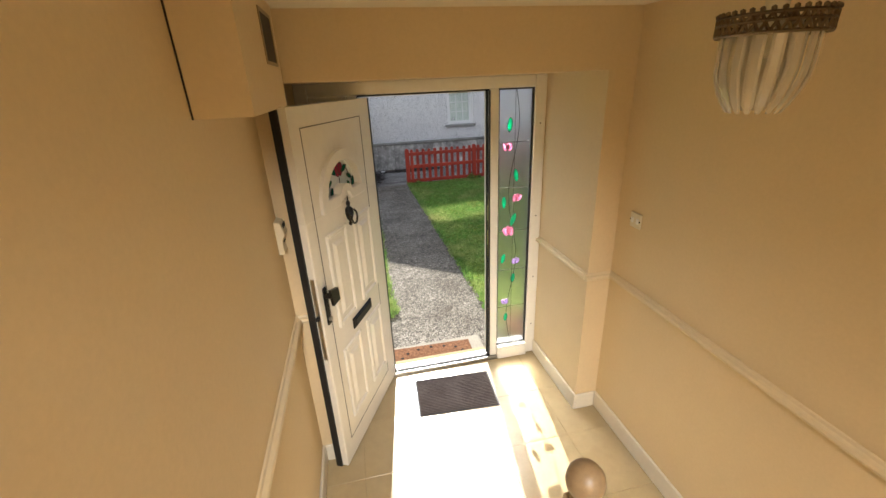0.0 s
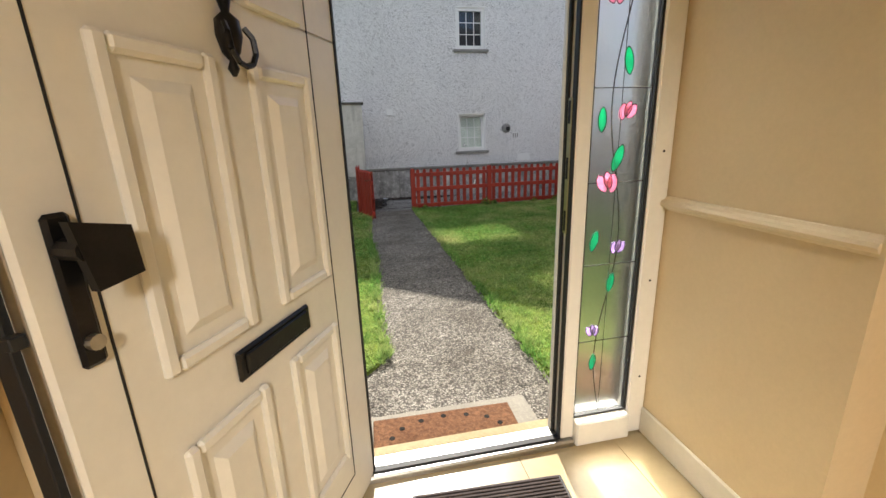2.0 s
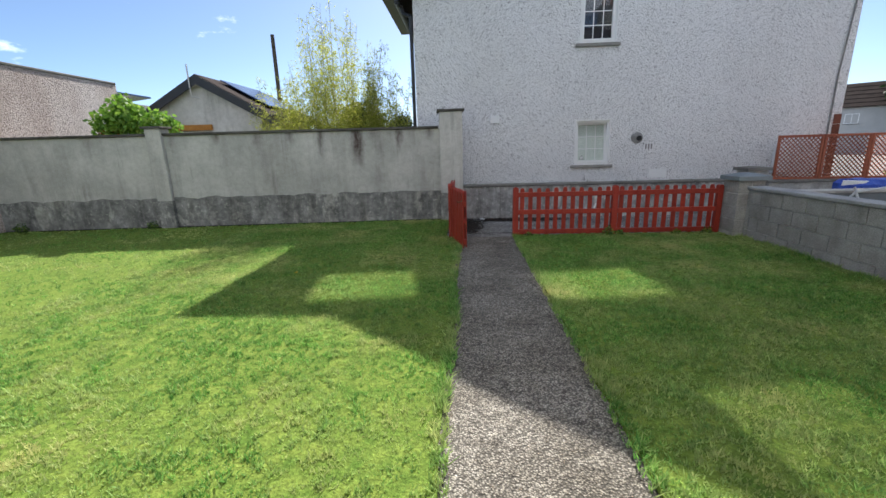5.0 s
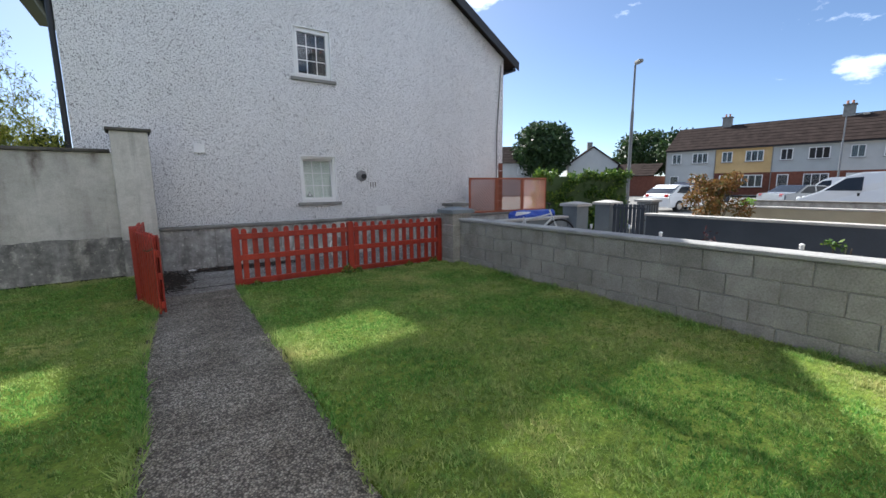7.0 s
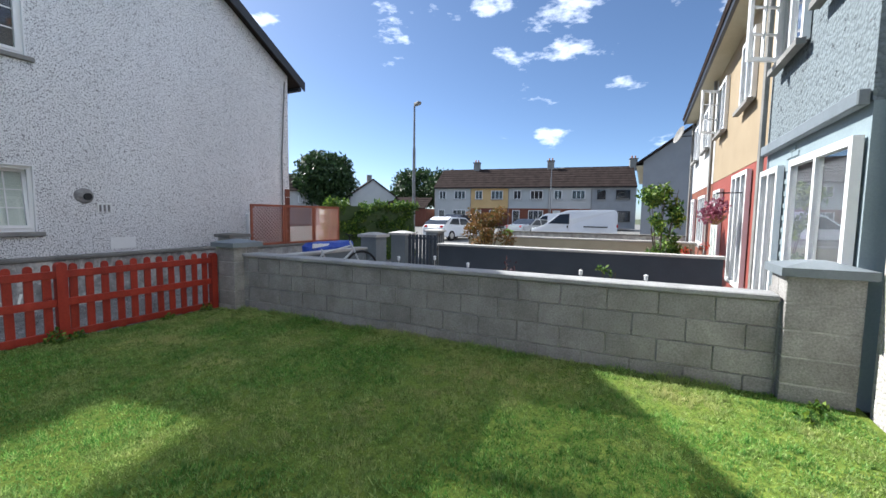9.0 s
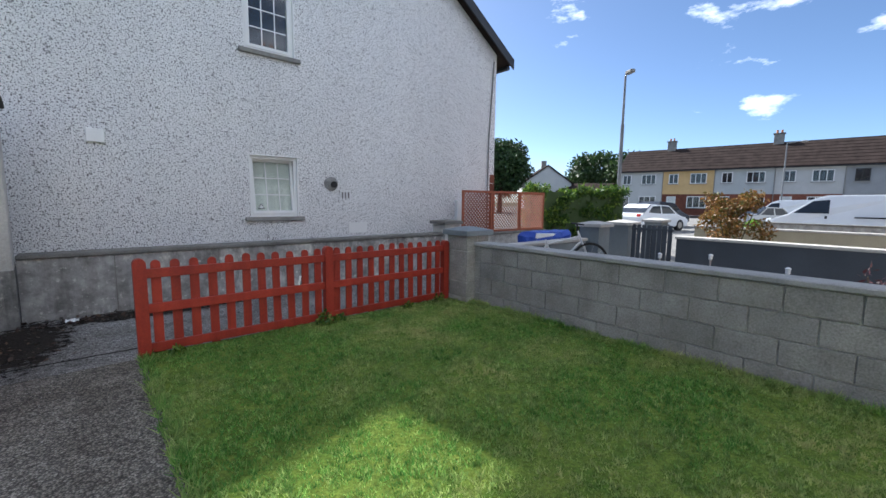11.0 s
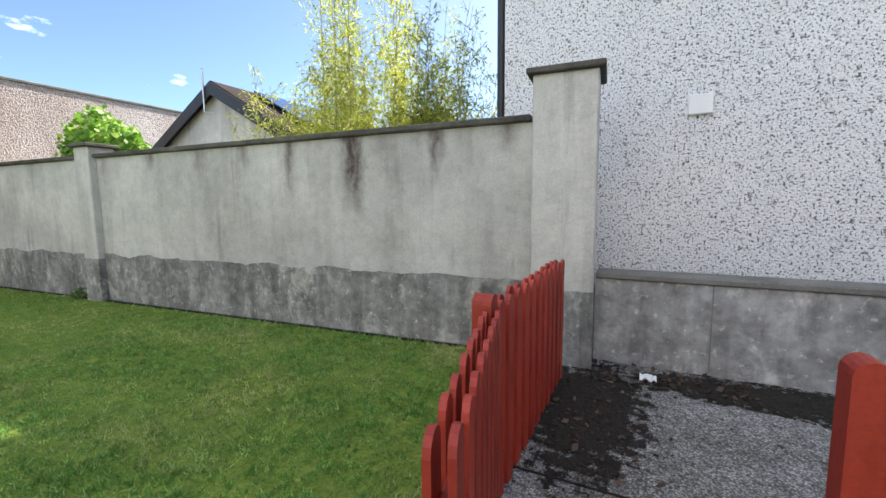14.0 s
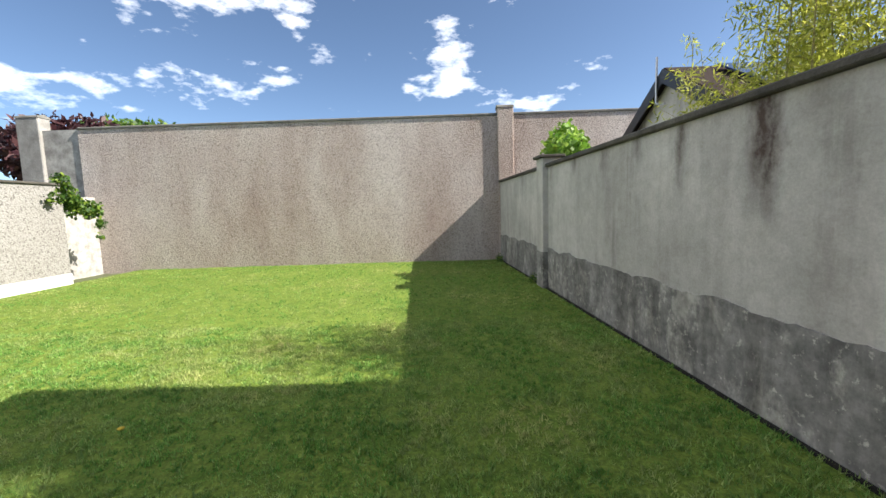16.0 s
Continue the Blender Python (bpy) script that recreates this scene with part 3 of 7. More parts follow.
# unseen hole behind the hall's added fill lamp
holed(bm, L, R, FLOOR - 0.3, 5.3, -3.75, -3.6, [(-0.36, 0.30, 3.45, 4.55)])
structure("wall_hall_back", bm, m_hall, "cream plaster wall at the back of the stairs")
bm = bmesh.new()
box(bm, RL, RR, RY, 3.0, SOFFIT, CEIL)
structure("wall_over_door", bm, m_hall, "cream plaster bulkhead over the entrance recess")
bm = bmesh.new()
box(bm, L, R, -0.5, 3.0, CEIL, CEIL + 0.2)
box(bm, 0.55, R, -3.6, -0.5, CEIL, CEIL + 0.2)
box(bm, L - 0.2, R + 0.2, -3.75, 3.0, 5.3, 5.4)
structure("ceiling", bm, m_ceiling, "pale cream painted ceiling", "ceiling")
bm = bmesh.new()
box(bm, L, R, -3.6, 2.95, FLOOR - 0.3, FLOOR - 0.006)
floor = structure("floor", bm, m_grout, "glossy pale beige floor tiles in the hall", "floor")

# ---- own house front ----
HX0, HX1 = -4.0, 5.09
bm = bmesh.new()
holed(bm, HX0, HX1, 0.0, 5.3, 2.86, 3.02, [(-0.32, 1.34, 0.0, 2.50), (-3.2, -1.2, 1.15, 2.45), (2.2, 4.5, 1.15, 2.45), (-0.90, 0.52, 3.78, 4.82), (1.88, 3.40, 3.76, 4.82)])
structure("wall_house_front", bm, m_own, "pale dashed front wall of the house")

# ---- gable house across the lane ----
GX0, GX1, GY, GEAVE, GRIDGE = -0.80, 9.38, 13.70, 5.30, 8.5
gmid = (GX0 + GX1) / 2
gable = thing("gable_house", pose(0, 0, 0), "white pebble-dashed two-storey house with a gable end", "house")
bm = bmesh.new()
holed(bm, GX0, GX1, 0.0, GEAVE, GY, GY + 0.3, [(3.14, 4.0, 1.16, 2.25), (3.14, 4.0, 3.98, 5.08)])
part("wall", bm, m_gable, gable)
bm = bmesh.new()
prism(bm, [(GX0, GEAVE), (GX1, GEAVE), (gmid, GRIDGE)], GY, GY + 0.3)
part("gable_top", bm, m_gable, gable)
blk("side_wall", m_gable, gable, GX0, GX0 + 0.3, GY + 0.3, 21.5, 0, GEAVE)
blk("side_wall", m_gable, gable, GX1 - 0.3, GX1, GY + 0.3, 21.5, 0, GEAVE)
blk("back_wall", m_gable, gable, GX0, GX1, 21.5, 21.8, 0, GEAVE)
pitch = math.atan2(GRIDGE - GEAVE, gmid - GX0)
for s in (-1, 1):
    ex = gmid + s * (gmid - GX0 + 0.38)
    ez = GEAVE - 0.38 * math.tan(pitch)
    bm = bmesh.new()
    prism(bm, [(gmid, GRIDGE + 0.02), (ex, ez + 0.02), (ex, ez + 0.16), (gmid, GRIDGE + 0.2)], GY - 0.24, 21.9)
    roof = part("roof", bm, m_roof, gable)
    bm = bmesh.new()
    prism(bm, [(gmid, GRIDGE - 0.1), (ex, ez - 0.1), (ex, ez + 0.14), (gmid, GRIDGE + 0.18)], GY - 0.28, GY - 0.243)
    part("bargeboard", bm, m_fascia, gable, "dark painted bargeboard")
# block added to extend the gable's shadow on the lawn; no such eave known
blk("eave_shadow_block", m_fascia, gable, GX0 - 0.92, 0.42, GY - 0.23, GY + 4.5, 5.48, 5.95, 0.01, None, "dark block added above the eave to shape the lawn shadow")


# ---- rendered boundary wall beyond the lawn ----
WA = math.degrees(math.atan(0.072))
mw = pose(0, 12.60, 0, 0, 0, WA)
bm = bmesh.new()
box(bm, -10.45, 0.0, 0.0, 0.2, -0.1, 2.10, 0.0, mw)
structure("wall_rendered", bm, m_render, "tall grey rendered garden wall with water streaks")
bm = bmesh.new()
rag_x = [-10.45 + 0.055 * i for i in range(191)]
tops = [0.715 + 0.045 * noise.noise((x * 2.3, 0.0, 4.0)) + 0.022 * noise.noise((x * 9.0, 1.0, 4.0)) for x in rag_x]
outline = [(-10.45, -0.1)] + list(zip(rag_x, tops)) + [(rag_x[-1], -0.1)]
front = [bm.verts.new(mw @ Vector((x, -0.014, z))) for x, z in outline]
rear = [bm.verts.new(mw @ Vector((x, -0.001, z))) for x, z in outline]
for i in range(1, len(outline) - 2):
    lo0, lo1 = (bm.verts.new(mw @ Vector((outline[k][0], -0.014, -0.1))) for k in (i, i + 1))
    bm.faces.new((lo0, lo1, front[i + 1], front[i]))
    bm.faces.new((front[i], front[i + 1], rear[i + 1], rear[i]))
bmesh.ops.remove_doubles(bm, verts=bm.verts, dist=0.0005)
structure("wall_rendered_plinth", bm, m_plinth, "dark lichened plinth band of the rendered wall", "plinth")
bm = bmesh.new()
box(bm, -10.45, -0.2, -0.05, 0.25, 2.102, 2.16, 0.012, mw)
structure("wall_rendered_coping", bm, m_darkcope, "dark mossy coping on the rendered wall", "coping")


def render_pier(x, w, d, h, off):
    p = thing("wall_pier", mw @ pose(x, off, 0), "grey rendered wall pier with a dark concrete cap", "pier", "piers of the rendered wall")
    blk("shaft", m_pier_render, p, -w / 2, w / 2, -0.04, d, -0.1, h, 0.012)
    bm = bmesh.new()
    box(bm, -w / 2 - 0.05, w / 2 + 0.05, -0.09, d + 0.05, h, h + 0.05, 0.01)
    part("cap", bm, m_darkcope, p, "dark concrete cap")
    blk("plinth_band", m_plinth, p, -w / 2 - 0.006, w / 2 + 0.006, -0.047, d, -0.1, 0.66 if off else 0.7, 0.004, None, "dark lichened foot")
    return p


render_pier(0.08, 0.52, 0.45, 2.46, -0.06)
render_pier(-6.55, 0.34, 0.3, 2.26, -0.06)

# low wall in front of the gable
bm = bmesh.new()
box(bm, 0.34, 7.0, 12.78, 12.98, -0.1, 0.74)
structure("wall_low", bm, m_lowwall, "low lichened concrete wall below the gable")
bm = bmesh.new()
box(bm, 0.34, 7.0, 12.75, 13.02, 0.742, 0.80, 0.012)
structure("wall_low_coping", bm, m_cope, "weathered concrete coping of the low wall", "coping")

for jx, jz in ((1.22, 0.02), (2.42, 0.30), (4.1, 0.12), (5.6, 0.2)):
    blk("joint", m_cope, bpy.data.objects["wall_low"], jx - 0.005, jx + 0.005, 12.777, 12.785, jz, 0.738)

# tall boundary wall
TX = -10.45
bm = bmesh.new()
box(bm, TX - 0.25, TX, 0.55, 16.0, -0.1, 3.86)
structure("wall_tall", bm, m_tall, "tall brown pebble-dashed boundary wall")
bm = bmesh.new()
box(bm, TX - 0.27, TX + 0.02, 0.55, 16.0, 3.862, 3.93, 0.015)
structure("wall_tall_coping", bm, m_cope, "narrow concrete coping of the tall wall", "coping")

# white wall beside the house
bm = bmesh.new()
box(bm, -8.35, -4.0, 1.70, 1.9, 0.27, 2.22)
structure("wall_side", bm, m_whitewall, "pale roughcast side wall")

# block wall
BX = 5.20
bm = bmesh.new()
box(bm, BX + 0.014, BX + 0.21, 3.58, 10.3, -0.1, 0.84)
block_wall = structure("wall_block", bm, m_mortar, "bare grey concrete block garden wall")
bm = bmesh.new()
box(bm, BX - 0.03, BX + 0.25, 3.60, 10.25, 0.842, 0.895, 0.01)
structure("wall_block_coping", bm, m_blockcope, "flat concrete coping of the block wall", "coping")

# the pier and block end of the tall wall
bm = bmesh.new()
box(bm, TX - 0.2, TX - 0.03, -0.45, 0.55, -0.1, 3.88)
structure("wall_tall_blocks", bm, m_mortar, "bare concrete block end of the tall wall")
for yy, h, w in ((-0.75, 4.22, 0.62), (12.02, 4.06, 0.42)):
    p = thing("tall_wall_pier", pose(TX, yy, 0), "weathered concrete pier of the tall boundary wall", "pier", "piers of the tall wall")
    blk("shaft", m_tall if yy > 5 else m_block, p, -0.3, 0.06, -w / 2, w / 2, -0.1, h, 0.02)
    bm = bmesh.new()
    prism(bm, [(-0.31, h), (0.07, h), (0.05, h + 0.05), (-0.12, h + 0.1), (-0.29, h + 0.05)], -w / 2 - 0.01, w / 2 + 0.01)
    part("cap", bm, m_cope, p, "rounded concrete cap")
bm = bmesh.new()
box(bm, -8.62, -4.0, 1.66, 1.94, 2.222, 2.275, 0.01)
structure("wall_side_coping", bm, m_darkcope, "dark thin coping of the side wall", "coping")
bm = bmesh.new()
box(bm, -8.36, -4.0, 1.69, 1.915, -0.1, 0.268)
structure("wall_side_plinth", bm, m_winframe, "white painted plinth of the side wall", "plinth")
bm = bmesh.new()
box(bm, -10.44, -7.9, 0.62, 0.82, -0.1, 2.05)
stub = structure("wall_stub", bm, m_mortar, "bare block stub beside the tall wall")

# ---- entrance: frame, sidelight, door ----
FY0, FY1 = 2.765, 2.835


def bars(p, name, spec, material, bev=0.006):
    for x0, x1, z0, z1 in spec:
        blk(name, material, p, x0, x1, FY0, FY1, z0, z1, bev)


m_keep = surface("brassy_steel", (0.5, 0.46, 0.28), (0.62, 0.57, 0.36), 8, 60, 0.35, 0.1, 0.05, 0.002, 0.5, 1.0)
frame_t = tagged(thing("door_frame", pose(0, 0, 0), "white plastic entrance frame with a leaded sidelight", "door frame"), kind="structure")
bars(frame_t, "jamb", [(-0.32, -0.24, FLOOR, SOFFIT), (-0.01, 0.05, FLOOR + 0.03, 2.44), (0.935, 0.995, FLOOR + 0.03, 2.44), (1.255, 1.34, FLOOR, SOFFIT)], m_upvc)
bars(frame_t, "head", [(-0.24, 1.255, 2.44, SOFFIT)], m_upvc)
bars(frame_t, "side_panel", [(-0.24, -0.01, FLOOR, 2.44)], m_upvc)
blk("sill", m_upvc, frame_t, 0.995, 1.255, FY0 - 0.03, FY1 + 0.03, FLOOR, FLOOR + 0.12, 0.008)
blk("threshold", m_steel, frame_t, 0.0, 0.995, FY0 - 0.02, FY1 + 0.03, FLOOR - 0.1, FLOOR + 0.028, 0.008, None, "dull metal threshold strip")
blk("door_stop", m_upvc, frame_t, 0.920, 0.995, FY1 + 0.001, 2.868, FLOOR - 0.05, 2.46, 0.006)
blk("door_stop", m_upvc, frame_t, -0.01, 0.060, FY1 + 0.001, 2.868, FLOOR - 0.05, 2.46, 0.006)
blk("door_stop", m_upvc, frame_t, 0.060, 0.920, FY1 + 0.001, 2.868, 2.425, 2.46, 0.006)
blk("door_stop_gasket", m_gasket, frame_t, 0.921, 0.934, FY1 - 0.014, FY1 + 0.0005, FLOOR + 0.03, 2.43, 0.002, None, "brown-black rubber seal")
blk("door_stop_gasket", m_gasket, frame_t, 0.051, 0.059, FY1 - 0.014, FY1 + 0.0005, FLOOR + 0.03, 2.43, 0.002, None, "brown-black rubber seal")
for x0, x1, z0, z1 in ((0.928, 0.9345, FLOOR + 0.03, 2.43), (0.0505, 0.057, FLOOR + 0.03, 2.43), (0.057, 0.928, 2.43, 2.44), (0.057, 0.928, FLOOR + 0.028, FLOOR + 0.036)):
    blk("gasket", m_gasket, frame_t, x0, x1, FY0 + 0.004, FY0 + 0.03, z0, z1, 0.0, None, "black rubber gasket")
for x0, x1, z0, z1 in ((0.995, 1.003, 0.38, 2.44), (1.245, 1.255, 0.38, 2.44), (1.003, 1.245, 0.38, 0.39), (1.003, 1.245, 2.43, 2.44)):
    blk("gasket", m_gasket, frame_t, x0, x1, FY0 + 0.012, FY0 + 0.04, z0, z1, 0.0, None, "black rubber gasket")
keep = blk("lock_keep", m_keep, frame_t, 0.925, 0.9345, 2.790, 2.818, 1.22, 1.72, 0.002, None, "dull metal lock keep")
# black plates paint the shade inside the keep's slots
for zz in (1.27, 1.47, 1.67):
    blk("slot", m_gasket, keep, 0.9235, 0.9255, 2.797, 2.811, zz - 0.04, zz + 0.04)
# black discs paint the shade inside the screw holes
for xx, zz in ((1.30, 0.55), (1.30, 1.52), (1.30, 2.2), (1.30, 1.0)):
    bm = bmesh.new()
    tube(bm, (xx, FY0 - 0.002, zz), (xx, FY0 + 0.004, zz), 0.005, 0.005, 8)
    part("screw_hole", bm, m_gasket, frame_t)
pane = blk("pane", m_obscure, frame_t, 1.0, 1.25, 2.795, 2.801, 0.385, 2.435, 0.0, None, "obscure textured glass with leaded roses")
pane.visible_shadow = False


def tint_glass(name, c):
    m, nt, b = base_mat(name, 0.25, 0.0, 0.5)
    n = noise_tex(nt, 30, 3, 0.6)
    r = ramp_node(nt, [(0.3, tuple(v * 0.8 for v in c)), (0.7, c)])
    nt.links.new(n.outputs["Fac"], r.inputs["Fac"])
    nt.links.new(r.outputs["Color"], b.inputs["Base Color"])
    tr = nt.nodes.new("ShaderNodeBsdfTranslucent")
    nt.links.new(r.outputs["Color"], tr.inputs["Color"])
    ms = nt.nodes.new("ShaderNodeMixShader")
    ms.inputs["Fac"].default_value = 0.65
    nt.links.new(b.outputs["BSDF"], ms.inputs[1])
    nt.links.new(tr.outputs["BSDF"], ms.inputs[2])
    nt.links.new(ms.outputs["Shader"], nt.nodes["Material Output"].inputs["Surface"])
    return m


m_pink = tint_glass("pink_glass", (0.9, 0.46, 0.62))
m_lilac = tint_glass("lilac_glass", (0.68, 0.55, 0.85))
m_green = tint_glass("green_glass", (0.05, 0.52, 0.32))
m_darkgreen = tint_glass("deep_green_glass", (0.02, 0.17, 0.10))
m_ruby = tint_glass("ruby_glass", (0.55, 0.05, 0.10))
m_lead = surface("lead_came", (0.05, 0.05, 0.05), (0.10, 0.10, 0.10), 8, 80, 0.5, 0.1, 0.1, 0.002, 0.5, 0.5)


def petal(p, name, material, x, z, w, h, turn=0.0, y=2.795, plane=None):
    """A leaf- or petal-shaped piece of glass with a lead edge."""
    pts, n = [], 14
    for i in range(n):
        a = 2 * math.pi * i / n
        px, pz = 0.5 * w * math.sin(a) * abs(math.sin(a)) ** 0.35, -0.5 * h * math.cos(a)
        c, s = math.cos(radians(turn)), math.sin(radians(turn))
        pts.append((x + px * c - pz * s, z + px * s + pz * c))
    bm = bmesh.new()
    prism(bm, pts, y - 0.005, y - 0.001)
    if plane is not None:
        bmesh.ops.transform(bm, matrix=plane, verts=bm.verts)
    got = part(name, bm, material, p)
    bm = bmesh.new()
    for a, b in zip(pts, pts[1:] + pts[:1]):
        tube(bm, (a[0], y - 0.005, a[1]), (b[0], y - 0.005, b[1]), 0.0017, None, 4)
    if plane is not None:
        bmesh.ops.transform(bm, matrix=plane, verts=bm.verts)
    part("lead_edge", bm, m_lead, got)


def rose(p, material, x, z, s, turn=0.0, y=2.795, plane=None):
    petal(p, "petal", material, x - 0.28 * s, z - 0.05 * s, 0.5 * s, 0.9 * s, turn + 14, y, plane)
    petal(p, "petal", material, x + 0.25 * s, z - 0.04 * s, 0.55 * s, 0.9 * s, turn - 16, y - 0.001, plane)
    petal(p, "petal", material, x, z + 0.1 * s, 0.42 * s, 0.85 * s, turn, y - 0.002, plane)


def came(p, pts, y=2.795, r=0.0022, plane=None):
    bm = bmesh.new()
    for a, b in zip(pts, pts[1:]):
        tube(bm, (a[0], y - 0.003, a[1]), (b[0], y - 0.003, b[1]), r, None, 5)
    if plane is not None:
        bmesh.ops.transform(bm, matrix=plane, verts=bm.verts)
    part("lead_line", bm, m_lead, p)


for zz in (2.08, 1.75, 1.41, 1.08, 0.74):
    came(pane, [(1.0, zz), (1.25, zz)])
came(pane, [(1.125, 2.435), (1.125, 0.385)], r=0.0016)
came(pane, [(1.12 + 0.035 * math.sin(zz * 6.1 + 0.6), zz) for zz in [2.43 - 0.05 * i for i in range(41)]], r=0.0024)
for x, z, s, mt, tn in ((1.07, 2.05, 0.066, m_pink, 10), (1.15, 1.67, 0.066, m_pink, -20), (1.09, 1.41, 0.082, m_pink, 15), (1.155, 1.15, 0.058, m_lilac, -15), (1.07, 0.79, 0.055, m_lilac, 10)):
    rose(pane, mt, x, z, s, tn)
for x, z, h, tn in ((1.085, 2.2, 0.10, -5), (1.14, 1.84, 0.095, 8), (1.05, 1.64, 0.09, 0), (1.125, 1.5, 0.105, -20), (1.05, 1.18, 0.085, -14), (1.135, 1.0, 0.085, -10), (1.08, 0.64, 0.08, -6)):
    petal(pane, "leaf", m_green, x, z, 0.38 * h, h, tn)

# the open front door: x runs from the hinge to the free edge, +y is its outer face
DW, DT = 0.915, 0.066
door = thing("door_1", pose(0.094, 2.804, FLOOR + 0.008, 0, 0, 180 + 64.4), "open white plastic panelled front door with fanlight and black ironware", "door", "", "structure")
bm = bmesh.new()
fan_cx, fan_z = 0.486, 1.665
box(bm, 0.0, DW, -DT / 2, DT / 2, 0.0, 1.62, 0.006)
box(bm, 0.0, 0.26, -DT / 2, DT / 2, 1.62, 2.155)
box(bm, 0.715, DW, -DT / 2, DT / 2, 1.62, 2.155)
box(bm, 0.26, 0.715, -DT / 2, DT / 2, 1.90, 2.155)
part("leaf", bm, m_door, door)
for x0, x1, z0, z1 in ((0.160, 0.164, 0.15, 2.06), (0.826, 0.830, 0.15, 2.06), (0.16, 0.83, 2.056, 2.06), (0.16, 0.83, 0.15, 0.154)):
    blk("joint", m_gasket, door, x0, x1, DT / 2 - 0.002, DT / 2 + 0.0015, z0, z1)
blk("hinge_seal", m_gasket, door, 0.003, 0.016, DT / 2 - 0.002, DT / 2 + 0.004, 0.0, 2.155, 0.001, None, "grey rubber seal")
blk("edge_gasket", m_gasket, door, DW - 0.004, DW + 0.012, -DT / 2 - 0.012, -0.006, 0.0, 2.155, 0.002, None, "black rubber edge gasket")
blk("lock_strip", m_steel, door, DW - 0.001, DW + 0.003, 0.0, 0.024, 0.82, 1.32, 0.001, None, "dull steel lock strip")
blk("latch", m_gasket, door, DW, DW + 0.022, 0.003, 0.02, 1.08, 1.10, 0.002)


def raised_panel(x0, x1, z0, z1):
    """A moulded panel: outer bead, sunk border, raised field."""
    p = blk("panel", m_door, door, x0 + 0.028, x1 - 0.028, DT / 2 - 0.004, DT / 2 + 0.003, z0 + 0.028, z1 - 0.028)
    for a, b, c, d in ((x0, x0 + 0.03, z0, z1), (x1 - 0.03, x1, z0, z1), (x0 + 0.03, x1 - 0.03, z0, z0 + 0.03), (x0 + 0.03, x1 - 0.03, z1 - 0.03, z1)):
        blk("bead", m_door, p, a, b, DT / 2 - 0.003, DT / 2 + 0.016, c, d, 0.007)
    bm = bmesh.new()
    a, b, c, d = x0 + 0.06, x1 - 0.06, z0 + 0.06, z1 - 0.06
    lo = [bm.verts.new((x, DT / 2 + 0.003, z)) for x, z in ((a, c), (b, c), (b, d), (a, d))]
    hi = [bm.verts.new((x, DT / 2 + 0.016, z)) for x, z in ((a + 0.022, c + 0.022), (b - 0.022, c + 0.022), (b - 0.022, d - 0.022), (a + 0.022, d - 0.022))]
    bm.faces.new(hi)
    for i in range(4):
        bm.faces.new((lo[i], lo[(i + 1) % 4], hi[(i + 1) % 4], hi[i]))
    part("field", bm, m_door, p)


for x0, x1 in ((0.185, 0.43), (0.525, 0.765)):
    raised_panel(x0, x1, 0.93, 1.50)
    raised_panel(x0, x1, 0.26, 0.775)


def arch(cx, z0, r, squash, n=18):
    return [(cx + r * math.cos(math.pi * i / n), z0 + squash * r * math.sin(math.pi * i / n)) for i in range(n + 1)]


def arch_band(bm, cx, z0, r0, r1, squash, y0, y1):
    a, b = arch(cx, z0, r0, squash), arch(cx, z0, r1, squash)
    for i in range(len(a) - 1):
        prism(bm, [a[i], a[i + 1], b[i + 1], b[i]], y0, y1)


bm = bmesh.new()
arch_band(bm, fan_cx, fan_z, 0.212, 0.275, 0.9, DT / 2 - 0.03, DT / 2 + 0.02)
box(bm, fan_cx - 0.275, fan_cx - 0.07, DT / 2 - 0.03, DT / 2 + 0.02, fan_z - 0.05, fan_z + 0.012, 0.006)
box(bm, fan_cx + 0.07, fan_cx + 0.275, DT / 2 - 0.03, DT / 2 + 0.02, fan_z - 0.05, fan_z + 0.012, 0.006)
arch_band(bm, fan_cx, fan_z - 0.03, 0.045, 0.085, 1.0, DT / 2 - 0.03, DT / 2 + 0.022)
part("fan_frame", bm, m_door, door)
bm = bmesh.new()
prism(bm, arch(fan_cx, fan_z - 0.03, 0.047, 1.0), -DT / 2, DT / 2 + 0.004)
part("fan_boss", bm, m_door, door)
bm = bmesh.new()
o_arch = arch(fan_cx, fan_z, 0.274, 0.9)
corner = [(fan_cx + 0.275, fan_z - 0.05), (fan_cx + 0.275, 1.92)]
for i in range(len(o_arch) - 1):
    (ax, az), (bx, bz) = o_arch[i], o_arch[i + 1]
    prism(bm, [(ax, az), (bx, bz), (bx, 1.915), (ax, 1.915)], -DT / 2, DT / 2 - 0.001)
part("spandrel", bm, m_door, door)
bm = bmesh.new()
prism(bm, arch(fan_cx, fan_z - 0.01, 0.232, 0.9), -0.004, 0.004)
# light in the fan glass is put into a pale, hardly see-through colour
m_fan, nt_f, b_f = base_mat("pale_fan_glass", 0.15, 0.0, 0.5)
fan_n = noise_tex(nt_f, 60, 2, 0.5)
fan_r = ramp_node(nt_f, [(0.3, (0.76, 0.82, 0.82)), (0.7, (0.86, 0.91, 0.91))])
nt_f.links.new(fan_n.outputs["Fac"], fan_r.inputs["Fac"])
nt_f.links.new(fan_r.outputs["Color"], b_f.inputs["Base Color"])
b_f.inputs["Transmission Weight"].default_value = 0.2
bump(nt_f, b_f, fan_n.outputs["Fac"], 0.3, 0.004)
fan_glass = part("fan_glass", bm, m_fan, door, "obscure fanlight glass with a leaded rose")
FY = 0.013
flip = Matrix.Diagonal((1, -1, 1, 1))
rose(fan_glass, m_ruby, fan_cx, fan_z + 0.135, 0.085, 0, -FY, flip)
